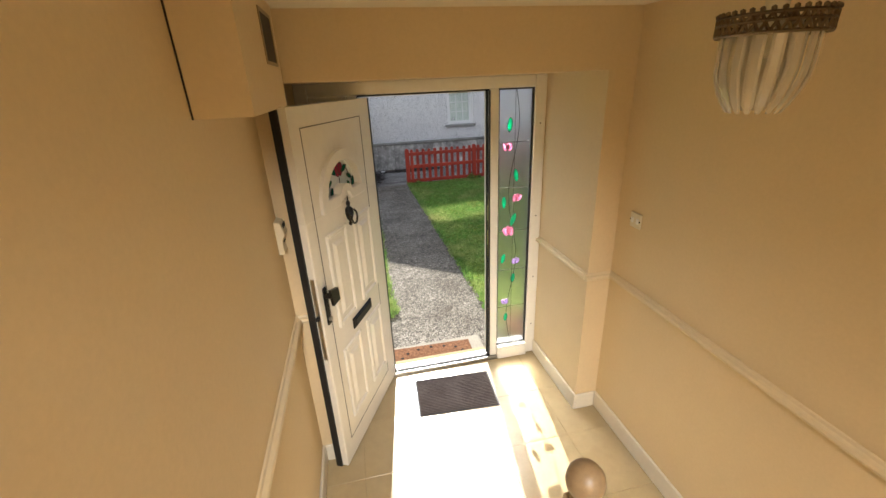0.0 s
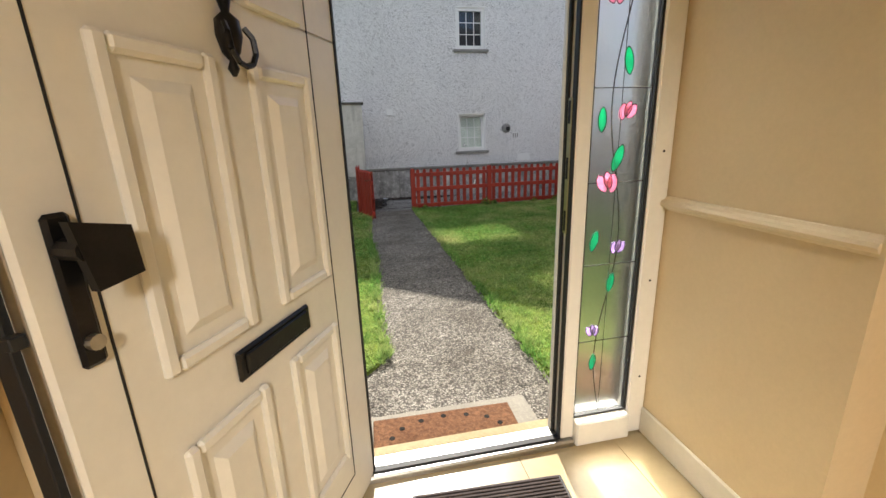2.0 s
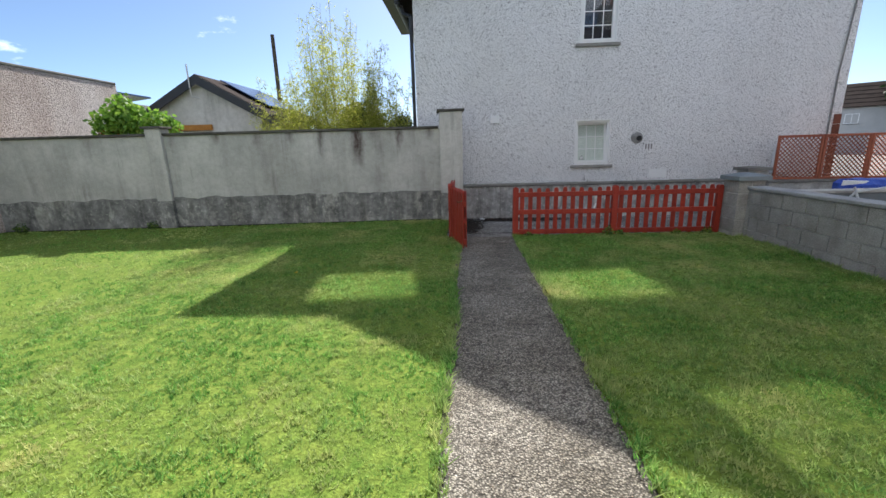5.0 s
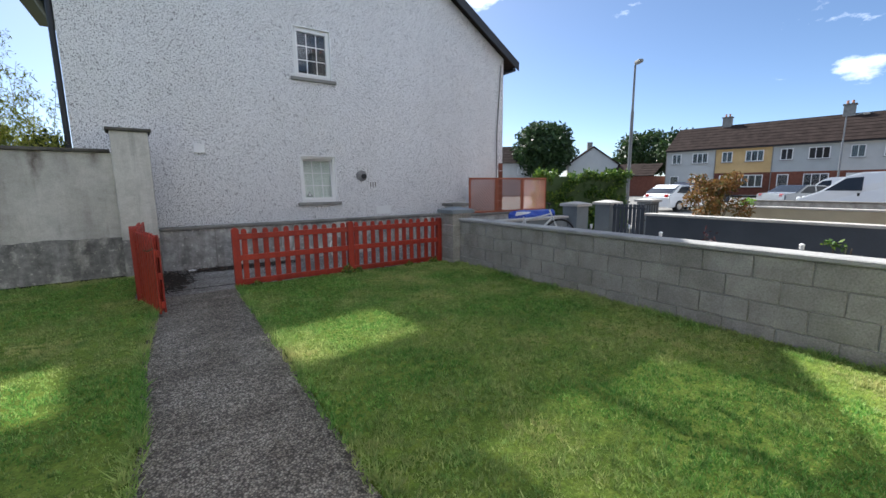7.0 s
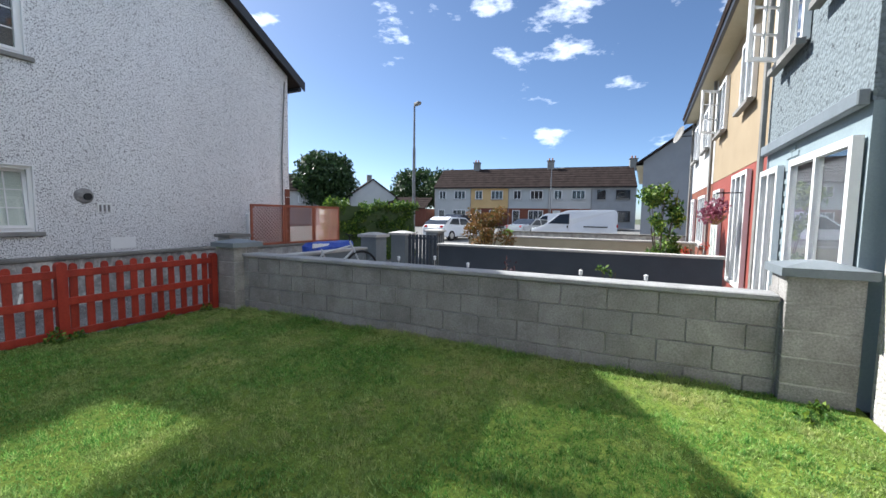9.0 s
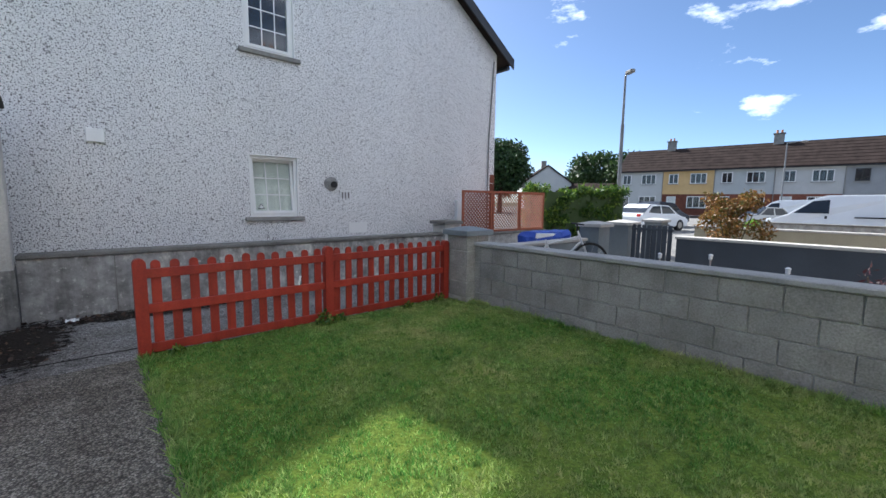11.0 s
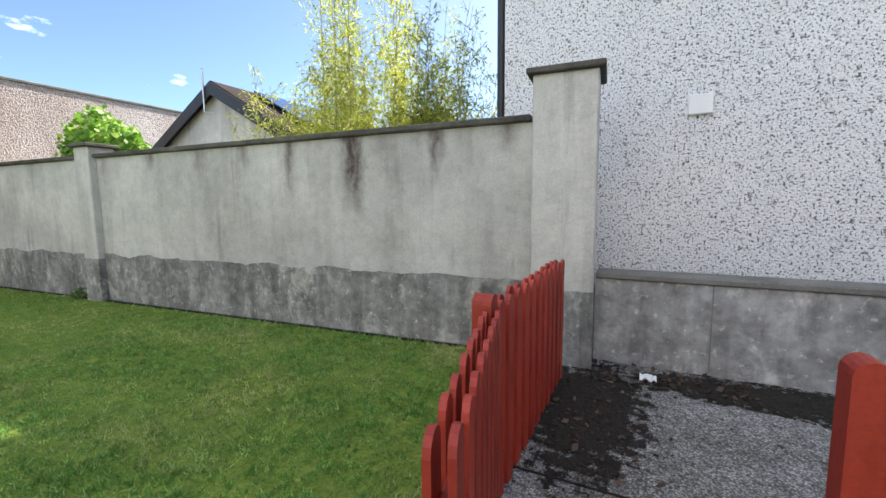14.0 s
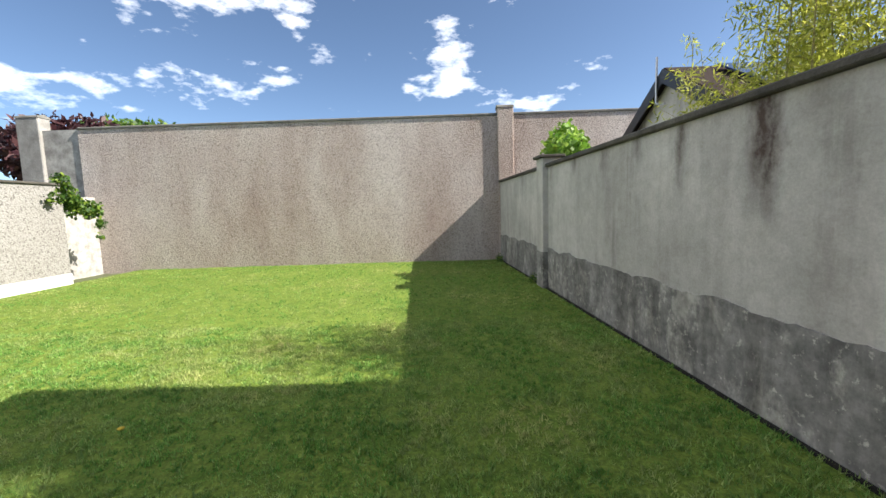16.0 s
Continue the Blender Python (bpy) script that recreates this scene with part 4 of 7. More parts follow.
for dx, dz, h, tn in ((-0.06, 0.13, 0.075, 70), (0.06, 0.13, 0.075, -70), (-0.02, 0.185, 0.05, 30), (-0.12, 0.075, 0.06, 120), (-0.16, 0.03, 0.07, 15), (0.12, 0.075, 0.06, -120), (0.16, 0.03, 0.07, -15), (-0.105, 0.02, 0.065, -20), (0.105, 0.02, 0.065, 20)):
    petal(fan_glass, "leaf", m_darkgreen, fan_cx + dx, fan_z + dz, 0.42 * h, h, tn, -FY, flip)
came(fan_glass, [(fan_cx, fan_z + 0.09), (fan_cx, fan_z + 0.04)], -FY, 0.002, flip)
for s in (-1, 1):
    came(fan_glass, [(fan_cx + s * 0.03, fan_z + 0.14), (fan_cx + s * 0.1, fan_z + 0.12), (fan_cx + s * 0.135, fan_z + 0.06), (fan_cx + s * 0.16, fan_z)], -FY, 0.002, flip)

# knocker, handle, letter plate
bm = bmesh.new()
ky = DT / 2
spin(bm, [(0.004, 0.0), (0.012, 0.015), (0.006, 0.03), (0.018, 0.045), (0.026, 0.075), (0.024, 0.105), (0.008, 0.12), (0.013, 0.14), (0.005, 0.155), (0.003, 0.18)], (0.48, ky + 0.014, 1.465), 12)
tube(bm, (0.48, ky, 1.55), (0.48, ky + 0.02, 1.55), 0.014, None, 8)
knocker = part("knocker", bm, m_iron, door, "black cast-iron urn knocker", True)
bm = bmesh.new()
pts = [(0.48 + 0.03 * math.cos(a), ky + 0.034 + 0.012 * math.sin(a / 2), 1.545 - 0.075 * (1 - math.cos(b)) / 2) for a, b in [(math.pi * i / 8, math.pi * i / 8) for i in range(9)]]
ring = [(0.508, ky + 0.03, 1.56), (0.516, ky + 0.042, 1.54), (0.516, ky + 0.046, 1.51), (0.5, ky + 0.046, 1.488), (0.48, ky + 0.046, 1.482), (0.46, ky + 0.046, 1.488), (0.446, ky + 0.046, 1.51), (0.444, ky + 0.042, 1.54), (0.452, ky + 0.03, 1.56)]
for a, b in zip(ring, ring[1:]):
    tube(bm, a, b, 0.006, None, 6)
part("striker", bm, m_iron, knocker)
plate = blk("handle_plate", m_iron, door, 0.842, 0.878, ky - 0.001, ky + 0.010, 1.02, 1.25, 0.006, None, "black handle plate")
bm = bmesh.new()
tube(bm, (0.86, ky, 1.20), (0.86, ky + 0.05, 1.20), 0.016, None, 10)
prism(bm, [(0.876, 1.242), (0.795, 1.222), (0.79, 1.148), (0.86, 1.14)], ky + 0.036, ky + 0.052)
part("grip", bm, m_iron, plate)
bm = bmesh.new()
tube(bm, (0.86, ky + 0.004, 1.06), (0.86, ky + 0.022, 1.06), 0.012, None, 12)
part("keyhole", bm, m_steel, plate, "steel key cylinder")
lp = blk("letter_plate", m_iron, door, 0.325, 0.605, ky - 0.001, ky + 0.012, 0.82, 0.895, 0.006, None, "black letter plate")
blk("flap", m_iron, lp, 0.345, 0.585, ky + 0.011, ky + 0.017, 0.832, 0.884, 0.004)

# ---- hall trim ----
def dado(name, pts):
    """A moulded rail along floor-plan points at waist height."""
    bm = bmesh.new()
    for (ax, ay, nx, ny), (bx, by, _, _) in zip(pts, pts[1:]):
        a, b = Vector((ax, ay, 0)), Vector((bx, by, 0))
        nrm, d = Vector((nx, ny, 0)), (b - a)
        prof = [(0.0, 1.292), (0.010, 1.295), (0.014, 1.304), (0.027, 1.309), (0.032, 1.320), (0.027, 1.331), (0.012, 1.336), (0.007, 1.345), (0.0, 1.347)]
        v0 = [bm.verts.new(a + nrm * p + Vector((0, 0, z))) for p, z in prof]
        v1 = [bm.verts.new(b + nrm * p + Vector((0, 0, z))) for p, z in prof]
        for i in range(len(prof) - 1):
            bm.faces.new((v0[i], v0[i + 1], v1[i + 1], v1[i]))
        bm.faces.new(v0), bm.faces.new(v1)
    return tagged(part(name, bm, m_hall_trim), "cream painted moulded dado rail", "dado rail", "", "structure")


dado("dado_rail_east", [(R, -3.5, -1, 0), (R, RY, -1, 0)])
dado("dado_rail_nib_east", [(R, RY, 0, -1), (RR - 0.02, RY, 0, -1)])
dado("dado_rail_reveal_east", [(RR, RY, -1, 0), (RR, FY0, -1, 0)])
dado("dado_rail_west", [(L, -3.5, 1, 0), (L, RY, 1, 0)])
dado("dado_rail_nib_west", [(L, RY, 0, -1), (RL + 0.02, RY, 0, -1)])


def skirting(name, x0, x1, y0, y1):
    bm = bmesh.new()
    box(bm, x0, x1, y0, y1, FLOOR, FLOOR + 0.13, 0.006)
    tagged(part(name, bm, m_skirt), "white painted skirting board", "skirting", "", "structure")


skirting("baseboard_east", R - 0.016, R, 0.8, RY)
skirting("baseboard_nib_east", RR - 0.002, R - 0.017, RY - 0.016, RY)
skirting("baseboard_reveal_east", RR - 0.016, RR, RY - 0.016, FY0)
skirting("baseboard_west", L, L + 0.016, 0.8, RY)
skirting("baseboard_nib_west", L + 0.017, RL + 0.002, RY - 0.016, RY)

m_newel = surface("worn_varnished_wood", (0.27, 0.18, 0.095), (0.36, 0.255, 0.145), 5, 30, 0.42, 0.15, 0.1, 0.002, 0.5, 0, 0, (1, 1, 0.2))
# boxed-in meter cupboard; its vent hole is a black plate for the shade inside
cup = thing("meter_cupboard", pose(L, 1.63, 2.43), "cream painted boxed-in cupboard high on the hall wall", "cupboard")
bm = bmesh.new()
box(bm, 0.0, 0.16, -0.35, 0.34, 0.0, 0.375)
part("front", bm, m_hall, cup)
# black strip paints a shadow line where the cupboard meets the wall
blk("painted_shadow_line", m_gasket, cup, 0.0, 0.004, -0.354, -0.350, 0.0, 0.375)
bm = bmesh.new()
for y0, y1, z0, z1 in ((0.02, 0.035, 0.15, 0.33), (0.245, 0.26, 0.15, 0.33), (0.035, 0.245, 0.15, 0.162), (0.035, 0.245, 0.318, 0.33)):
    box(bm, 0.159, 0.164, y0, y1, z0, z1)
rim = part("opening_rim", bm, m_newel, cup, "bare brown edge of the opening")
blk("opening_shade_plate", m_gasket, rim, 0.1595, 0.162, 0.036, 0.244, 0.163, 0.317)

key = thing("alarm_keypad", pose(L, 2.05, 1.74), "ivory plastic alarm keypad on the hall wall", "keypad")
bm = bmesh.new()
prism(bm, [(0.0, 0.0), (0.03, 0.0), (0.022, 0.075), (0.045, 0.10), (0.03, 0.165), (0.0, 0.17)], -0.075, 0.075)
bmesh.ops.bevel(bm, geom=list(bm.edges), offset=0.004, segments=1, affect="EDGES")
part("case", bm, m_plastic, key)
blk("display", m_dark_sheet, key, 0.031, 0.0385, -0.05, 0.05, 0.125, 0.15, 0.0, None, "grey display window")
blk("flap_line", m_gasket, key, 0.024, 0.0275, -0.04, 0.05, 0.052, 0.056)

swt = thing("light_switch", pose(R, 1.89, 1.735), "white plastic double light switch on the hall wall", "switch")
blk("plate", m_plastic, swt, -0.011, 0.0, -0.045, 0.045, -0.043, 0.043, 0.004)
for yy in (-0.022, 0.022):
    blk("rocker", m_whiteplastic, swt, -0.017, -0.010, yy - 0.011, yy + 0.011, -0.016, 0.016, 0.003)
for yy in (-0.037, 0.037):
    bm = bmesh.new()
    tube(bm, (-0.013, yy, 0), (-0.010, yy, 0), 0.005, None, 8)
    part("screw", bm, m_gasket, swt)

# pendant with glass drops
m_crystal = glass_mat("clear_drops", (0.97, 0.93, 0.85), 0.12)
m_crystal.node_tree.nodes["Principled BSDF"].inputs["Transmission Weight"].default_value = 0.72
m_brass = surface("tarnished_brass", (0.10, 0.075, 0.05), (0.20, 0.15, 0.09), 8, 60, 0.4, 0.15, 0.1, 0.002, 0.5, 0.8)
lampx = thing("pendant_light", pose(1.10, 0.985, 2.372), "pendant light with clear drops under a dark filigree ring", "lamp")
bm = bmesh.new()
tube(bm, (0, 0, 0.31), (0, 0, CEIL - 2.375), 0.004, None, 6)
part("cord", bm, m_wood, lampx)
bm = bmesh.new()
spin(bm, [(0.006, 0.33), (0.02, 0.32), (0.027, 0.29), (0.027, 0.25), (0.02, 0.15)], (0, 0, 0), 12)
part("lampholder", bm, m_plastic, lampx, "", True)
bm = bmesh.new()
for i in range(36):
    a = 2 * math.pi * i / 36
    for rz in (0.206, 0.232, 0.248):
        b = a + 2 * math.pi / 36
        tube(bm, (0.124 * math.cos(a), 0.124 * math.sin(a), rz), (0.124 * math.cos(b), 0.124 * math.sin(b), rz), 0.0045, None, 4)
    b = a + math.pi / 36 * 2
    tube(bm, (0.124 * math.cos(a), 0.124 * math.sin(a), 0.206), (0.124 * math.cos(b), 0.124 * math.sin(b), 0.248), 0.004, None, 4)
    tube(bm, (0.124 * math.cos(b), 0.124 * math.sin(b), 0.206), (0.124 * math.cos(a), 0.124 * math.sin(a), 0.248), 0.004, None, 4)
    bmesh.ops.create_icosphere(bm, subdivisions=1, radius=0.007, matrix=Matrix.Translation((0.124 * math.cos(a), 0.124 * math.sin(a), 0.256)))
part("filigree_ring", bm, m_brass, lampx, "dark filigree metal ring")
bm = bmesh.new()
for i in range(3):
    a = 2 * math.pi * i / 3
    tube(bm, (0.02 * math.cos(a), 0.02 * math.sin(a), 0.255), (0.122 * math.cos(a), 0.122 * math.sin(a), 0.24), 0.003, None, 5)
part("spokes", bm, m_brass, lampx)
def drop_mesh(w, top, foot, bow):
    """A flat clear drop, gently bowed inwards to a rounded foot; local -y is outwards."""
    bm = bmesh.new()
    n, last = 9, None
    for i in range(n + 1):
        u = i / n
        z = top + (foot - top) * u
        half = w / 2 * (1.0 if u < 0.8 else math.sqrt(max(0.0, 1 - ((u - 0.8) / 0.215) ** 2)))
        y = bow * max(0.0, u - 0.35) ** 2 * 2.4
        row = [bm.verts.new((sx * half, y + sy, z)) for sx, sy in ((-1, 0.0), (-0.55, -0.004), (0.55, -0.004), (1, 0.0), (0.55, 0.003), (-0.55, 0.003))]
        if last:
            for k in range(6):
                bm.faces.new((last[k], last[(k + 1) % 6], row[(k + 1) % 6], row[k]))
        else:
            bm.faces.new(row)
        last = row
    bm.faces.new(last)
    return mesh_of("drop", bm, m_crystal)


for count, r, w, top, foot, bow in ((17, 0.108, 0.030, 0.212, 0.012, 0.045), (9, 0.062, 0.028, 0.235, 0.03, 0.02)):
    drop_me = drop_mesh(w, top, foot, bow)
    for i in range(count):
        a = 360 * i / count
        piece("drop", drop_me, lampx, pose(r * math.cos(radians(a)), r * math.sin(radians(a)), 0.0, 0, 0, a + 90))

# stairs and newel behind
for i in range(5):
    bm = bmesh.new()
    box(bm, L, 0.46, 0.62 - 0.23 * (i + 1), 0.62 - 0.23 * i if i else 0.62, FLOOR, FLOOR + 0.172 * (i + 1), 0.006)
    tagged(part("stair_step_%d" % (i + 1), bm, m_wood), "brown wooden stair step", "stair", "", "structure")
newel = thing("newel_post", pose(0.515, 0.70, FLOOR), "varnished wooden newel post with a ball top", "newel post")
blk("post", m_newel, newel, -0.042, 0.042, -0.042, 0.042, 0.0, 1.12, 0.006)
bm = bmesh.new()
spin(bm, [(0.03, 1.12), (0.04, 1.13), (0.022, 1.145), (0.034, 1.155), (0.05, 1.18), (0.055, 1.205), (0.05, 1.23), (0.034, 1.252), (0.012, 1.262)], (0, 0, 0), 20)
part("ball", bm, m_newel, newel, "turned wooden ball", True)

# floor mats and step
mat = thing("door_mat", pose(0.545, 2.435, FLOOR + 0.001, 0, 0, -3.5), "ribbed dark brown rubber-backed door mat on the tiles", "mat")
m_mat = surface("brown_ribbed_mat", (0.06, 0.045, 0.042), (0.10, 0.08, 0.076), 6, 90, 0.95, 0.25, 0.5)
blk("backing", m_gasket, mat, -0.30, 0.30, -0.195, 0.195, 0.0, 0.006, 0.002)
rib_me = None
for i in range(24):
    if rib_me is None:
        bm = bmesh.new()
        box(bm, -0.288, 0.288, -0.0055, 0.0055, 0.005, 0.012, 0.002)
        rib_me = mesh_of("rib", bm, m_mat)
    piece("rib", rib_me, mat, pose(0, -0.18 + 0.0157 * i, 0))
bm = bmesh.new()
box(bm, 0.0, 1.02, 2.84, 3.40, -0.05, 0.085, 0.015)
structure("door_step", bm, m_step, "worn pale concrete door step", "step")
m_coir = speckled("coir", (0.15, 0.066, 0.03), (0.23, 0.112, 0.055), (0.08, 0.04, 0.025), 70, 0.6, 3.0)
coir = thing("coir_mat", pose(0.50, 3.09, 0.088, 0, 0, -1.5), "worn brown coir mat with dark spots on the step", "mat")
blk("coir_face", m_coir, coir, -0.385, 0.385, -0.235, 0.235, 0.0, 0.018, 0.006)
rnd = random.Random(5)
for i in range(16):
    a = i / 16 * 2 * math.pi
    bm = bmesh.new()
    tube(bm, (0.33 * math.cos(a) * (1 if abs(math.cos(a)) < 0.9 else 0.95), 0.19 * math.sin(a), 0.016), (0.33 * math.cos(a) * (1 if abs(math.cos(a)) < 0.9 else 0.95), 0.19 * math.sin(a), 0.0195), 0.017, 0.015, 9)
    part("dark_spot", bm, m_soil, coir)
m_terra = surface("terracotta", (0.42, 0.17, 0.09), (0.52, 0.23, 0.12), 4, 50, 0.85, 0.12, 0.2)
pot = thing("terracotta_pot", pose(1.42, 3.33, 0.0), "orange terracotta flower pot beside the door step", "pot")
bm = bmesh.new()
spin(bm, [(0.085, 0.0), (0.125, 0.2), (0.145, 0.2), (0.15, 0.25), (0.13, 0.25), (0.12, 0.19), (0.02, 0.18)], (0, 0, 0), 24)
part("body", bm, m_terra, pot, "", True)
bm = bmesh.new()
spin(bm, [(0.12, 0.175), (0.118, 0.2), (0.02, 0.21)], (0, 0, 0), 16)
part("soil", bm, m_soil, pot)

# ---- red picket fence and gate ----
def picket_mesh(h, w=0.088):
    bm = bmesh.new()
    pts = [(-w / 2, 0.0), (w / 2, 0.0)] + [(w / 2 * math.cos(math.pi * i / 6), h - w / 2 + w / 2 * math.sin(math.pi * i / 6)) for i in range(7)]
    prism(bm, pts, -0.009, 0.009)
    return mesh_of("picket", bm, m_red)


PICKET = picket_mesh(0.87, 0.078)
GATE_PICKET = picket_mesh(0.94, 0.085)


def post(p, x, h, w=0.09, d=0.07):
    bm = bmesh.new()
    pts = [(-w / 2, 0.0), (w / 2, 0.0)] + [(w / 2 * math.cos(math.pi * i / 8), h - w / 2 + w / 2 * math.sin(math.pi * i / 8)) for i in range(9)]
    prism(bm, [(x + a, b) for a, b in pts], -d / 2, d / 2)
    part("post", bm, m_red, p)


def panel(name, m, length, count, mesh, both, label, category, zs=(0.05, 0.42, 0.745)):
    p = thing(name, m, label, category)
    for z in zs:
        blk("rail", m_red, p, 0.0, length, -0.016, 0.016, z, z + 0.085, 0.004)
    rnd = random.Random(count)
    for i in range(count):
        x = length * (i + 0.5) / count
        for side in ((-1, 1) if both else (1,)):
            piece("picket", mesh, p, pose(x + rnd.uniform(-0.004, 0.004), side * 0.0255, 0.035 + rnd.uniform(-0.008, 0.008), 0, rnd.uniform(-0.6, 0.6), 0))
    return p


f1 = panel("fence_panel", pose(1.36, FENCE_Y, 0.0), 1.72, 11, PICKET, False, "red painted picket fence panel beside the path", "fence")
post(f1, -0.04, 0.93, 0.1, 0.1)
f2 = panel("fence_panel", pose(3.16, FENCE_Y, 0.0), 1.76, 11, PICKET, False, "red painted picket fence panel against the block pier", "fence")
post(f2, -0.04, 0.93, 0.1, 0.09)
post(f2, 1.80, 0.90, 0.09, 0.09)
f3 = panel("fence_panel", pose(0.115, 10.62, 0.0, 0, 0, 89.5), 1.62, 11, GATE_PICKET, True, "double-sided red picket panel beside the pier", "fence")
post(f3, -0.05, 1.03, 0.085, 0.085)
gate = panel("garden_gate", pose(0.376, 9.61, 0.0, 0, 0, 103.5), 1.02, 8, GATE_PICKET, True, "red double-sided picket gate standing open", "gate", (0.1, 0.45, 0.72))
bm = bmesh.new()
tube(bm, (0.02, 0.03, 0.83), (0.02, 0.09, 0.8), 0.008, None, 6)
tube(bm, (0.02, 0.09, 0.8), (0.0, 0.13, 0.82), 0.008, None, 6)
part("latch", bm, m_brass, gate, "rusty gate latch")
bm = bmesh.new()
tube(bm, (2.74, FENCE_Y - 0.06, 0.52), (2.77, FENCE_Y - 0.045, 0.62), 0.012, None, 6)
tagged(part("latch_stub", bm, m_whiteplastic), "short white plastic stub tied to the fence", "latch")

# ---- hall floor tiles ----
bm = bmesh.new()
box(bm, -0.2243, 0.2243, -0.2243, 0.2243, 0.0, 0.006, 0.0008)
tile_me = mesh_of("tile", bm, m_floor)
for i in range(5):
    for j in range(12):
        x, y = -0.395 + 0.225 + 0.45 * i - 0.23 + 0.005, 2.755 - 0.225 - 0.45 * j
        if x + 0.22 < L or x - 0.22 > R:
            continue
        piece("tile", tile_me, floor, pose(x, y, FLOOR - 0.006))

# ---- windows ----
def ring(bm, x0, x1, y0, y1, z0, z1, f):
    """A closed rectangular frame of width f in one piece."""
    loops = []
    for y in (y0, y1):
        for d in (0.0, f):
            loops.append([bm.verts.new(p) for p in ((x0 + d, y, z0 + d), (x1 - d, y, z0 + d), (x1 - d, y, z1 - d), (x0 + d, y, z1 - d))])
    a, b, c, d = loops
    for i in range(4):
        j = (i + 1) % 4
        for q in ((a[i], a[j], b[j], b[i]), (c[j], c[i], d[i], d[j]), (a[j], a[i], c[i], c[j]), (b[i], b[j], d[j], d[i])):
            bm.faces.new(q)


def window(p, x0, x1, z0, z1, y, cols=3, rows=3, frame_mat=None, back=None, sill=True, trim=True, tilt=0.0):
    """A window in a wall that faces -y: casing, sash, bars, pane, net or dark sheet behind, sill. tilt: degrees by
    which the sash leans in.
    """
    fm = frame_mat or m_winframe
    f = 0.07
    bm = bmesh.new()
    ring(bm, x0, x1, y + 0.05, y + 0.09, z0, z1, f)
    w = part("window", bm, fm, p)
    s = f - 0.012
    lean = pose(0, y + 0.05, z0 + s, -tilt) @ pose(0, -y - 0.05, -z0 - s)
    bm = bmesh.new()
    ring(bm, x0 + s, x1 - s, y + 0.035, y + 0.10, z0 + s, z1 - s, 0.05)
    bmesh.ops.transform(bm, matrix=lean, verts=bm.verts)
    part("sash", bm, fm, w)
    ix0, ix1, iz0, iz1 = x0 + s + 0.04, x1 - s - 0.04, z0 + s + 0.04, z1 - s - 0.04
    g = blk("pane", m_glass, w, ix0, ix1, y + 0.070, y + 0.074, iz0, iz1, 0.0, lean)
    g.visible_shadow = False
    for i in range(1, cols):
        x = ix0 + (ix1 - ix0) * i / cols
        blk("glazing_bar", fm, w, x - 0.009, x + 0.009, y + 0.060, y + 0.068, iz0, iz1, 0.0, lean)
    for j in range(1, rows):
        z = iz0 + (iz1 - iz0) * j / rows
        blk("glazing_bar", fm, w, ix0, ix1, y + 0.061, y + 0.067, z - 0.009, z + 0.009, 0.0, lean)
    if tilt:
        blk("back_sheet", back or m_blind, w, ix0 - 0.01, ix1 + 0.01, y + 0.082, y + 0.088, iz0 - 0.01, iz1 + 0.01, 0.0, lean)
        # dark sheet paints the room's shade behind the leaning sash
        blk("dark_sheet", m_dark_sheet, w, x0 + 0.02, x1 - 0.02, y + 0.24, y + 0.25, z0 + 0.02, z1 - 0.02)
    else:
        # in the dark colour this sheet paints the shade of the room
        blk("back_sheet", back or m_blind, w, x0 + 0.02, x1 - 0.02, y + 0.16, y + 0.17, z0 + 0.02, z1 - 0.02)
    if sill:
        blk("sill", m_sill, w, x0 - 0.09, x1 + 0.09, y - 0.06, y + 0.05, z0 - 0.075, z0, 0.01)
    if trim:
        for a, b, c, d in ((x0 - 0.0, x0 + 0.02, z0, z1), (x1 - 0.02, x1, z0, z1), (x0 + 0.02, x1 - 0.02, z1 - 0.02, z1)):
            blk("reveal", m_winframe, w, a, b, y - 0.006, y + 0.05, c, d, 0.003)
    return w


window(gable, 3.14, 4.0, 1.16, 2.25, GY, tilt=7.0)
window(gable, 3.14, 4.0, 3.98, 5.08, GY, back=m_dark_sheet)

bm = bmesh.new()
prism(bm, [(3.28, 1.30), (3.40, 1.30), (3.34, 1.40)], GY + 0.052, GY + 0.054)
sticker = part("window_sticker", bm, m_darkframe, gable, "small triangular warning sticker on the window")
bm = bmesh.new()
prism(bm, [(3.296, 1.31), (3.384, 1.31), (3.34, 1.384)], GY + 0.049, GY + 0.0515)
part("sticker_face", bm, m_winframe, sticker)

# panes of the house that the walk leaves
front_windows = thing("house_windows", pose(0, 3.02, 0, 0, 0, 180), "white framed windows in the front of the house", "window")
for px0, px1, pz0, pz1 in ((-0.90, 0.52, 3.78, 4.82), (1.88, 3.40, 3.76, 4.82), (2.20, 4.50, 1.15, 2.45), (-3.20, -1.20, 1.15, 2.45)):
    window(front_windows, -px1, -px0, pz0, pz1, 0.0, 2, 1, None, m_dark_sheet)

# small fittings on the gable
bm = bmesh.new()
bmesh.ops.create_uvsphere(bm, u_segments=22, v_segments=12, radius=1.0)
for v in bm.verts:
    k = 1.0 + 0.16 * noise.noise(v.co * 1.7) + 0.06 * noise.noise(v.co * 5.0)
    v.co = Vector((4.66 + 0.155 * k * v.co.x, GY + 0.01 + 0.05 * v.co.y, 1.79 + 0.135 * k * v.co.z))
vent = part("flue_collar", bm, m_collar, gable, "grey lumpy cement flue collar", True)
bm = bmesh.new()
tube(bm, (4.69, GY, 1.775), (4.69, GY - 0.075, 1.775), 0.062, None, 16)
part("flue", bm, m_gasket, vent, "black flue mouth")
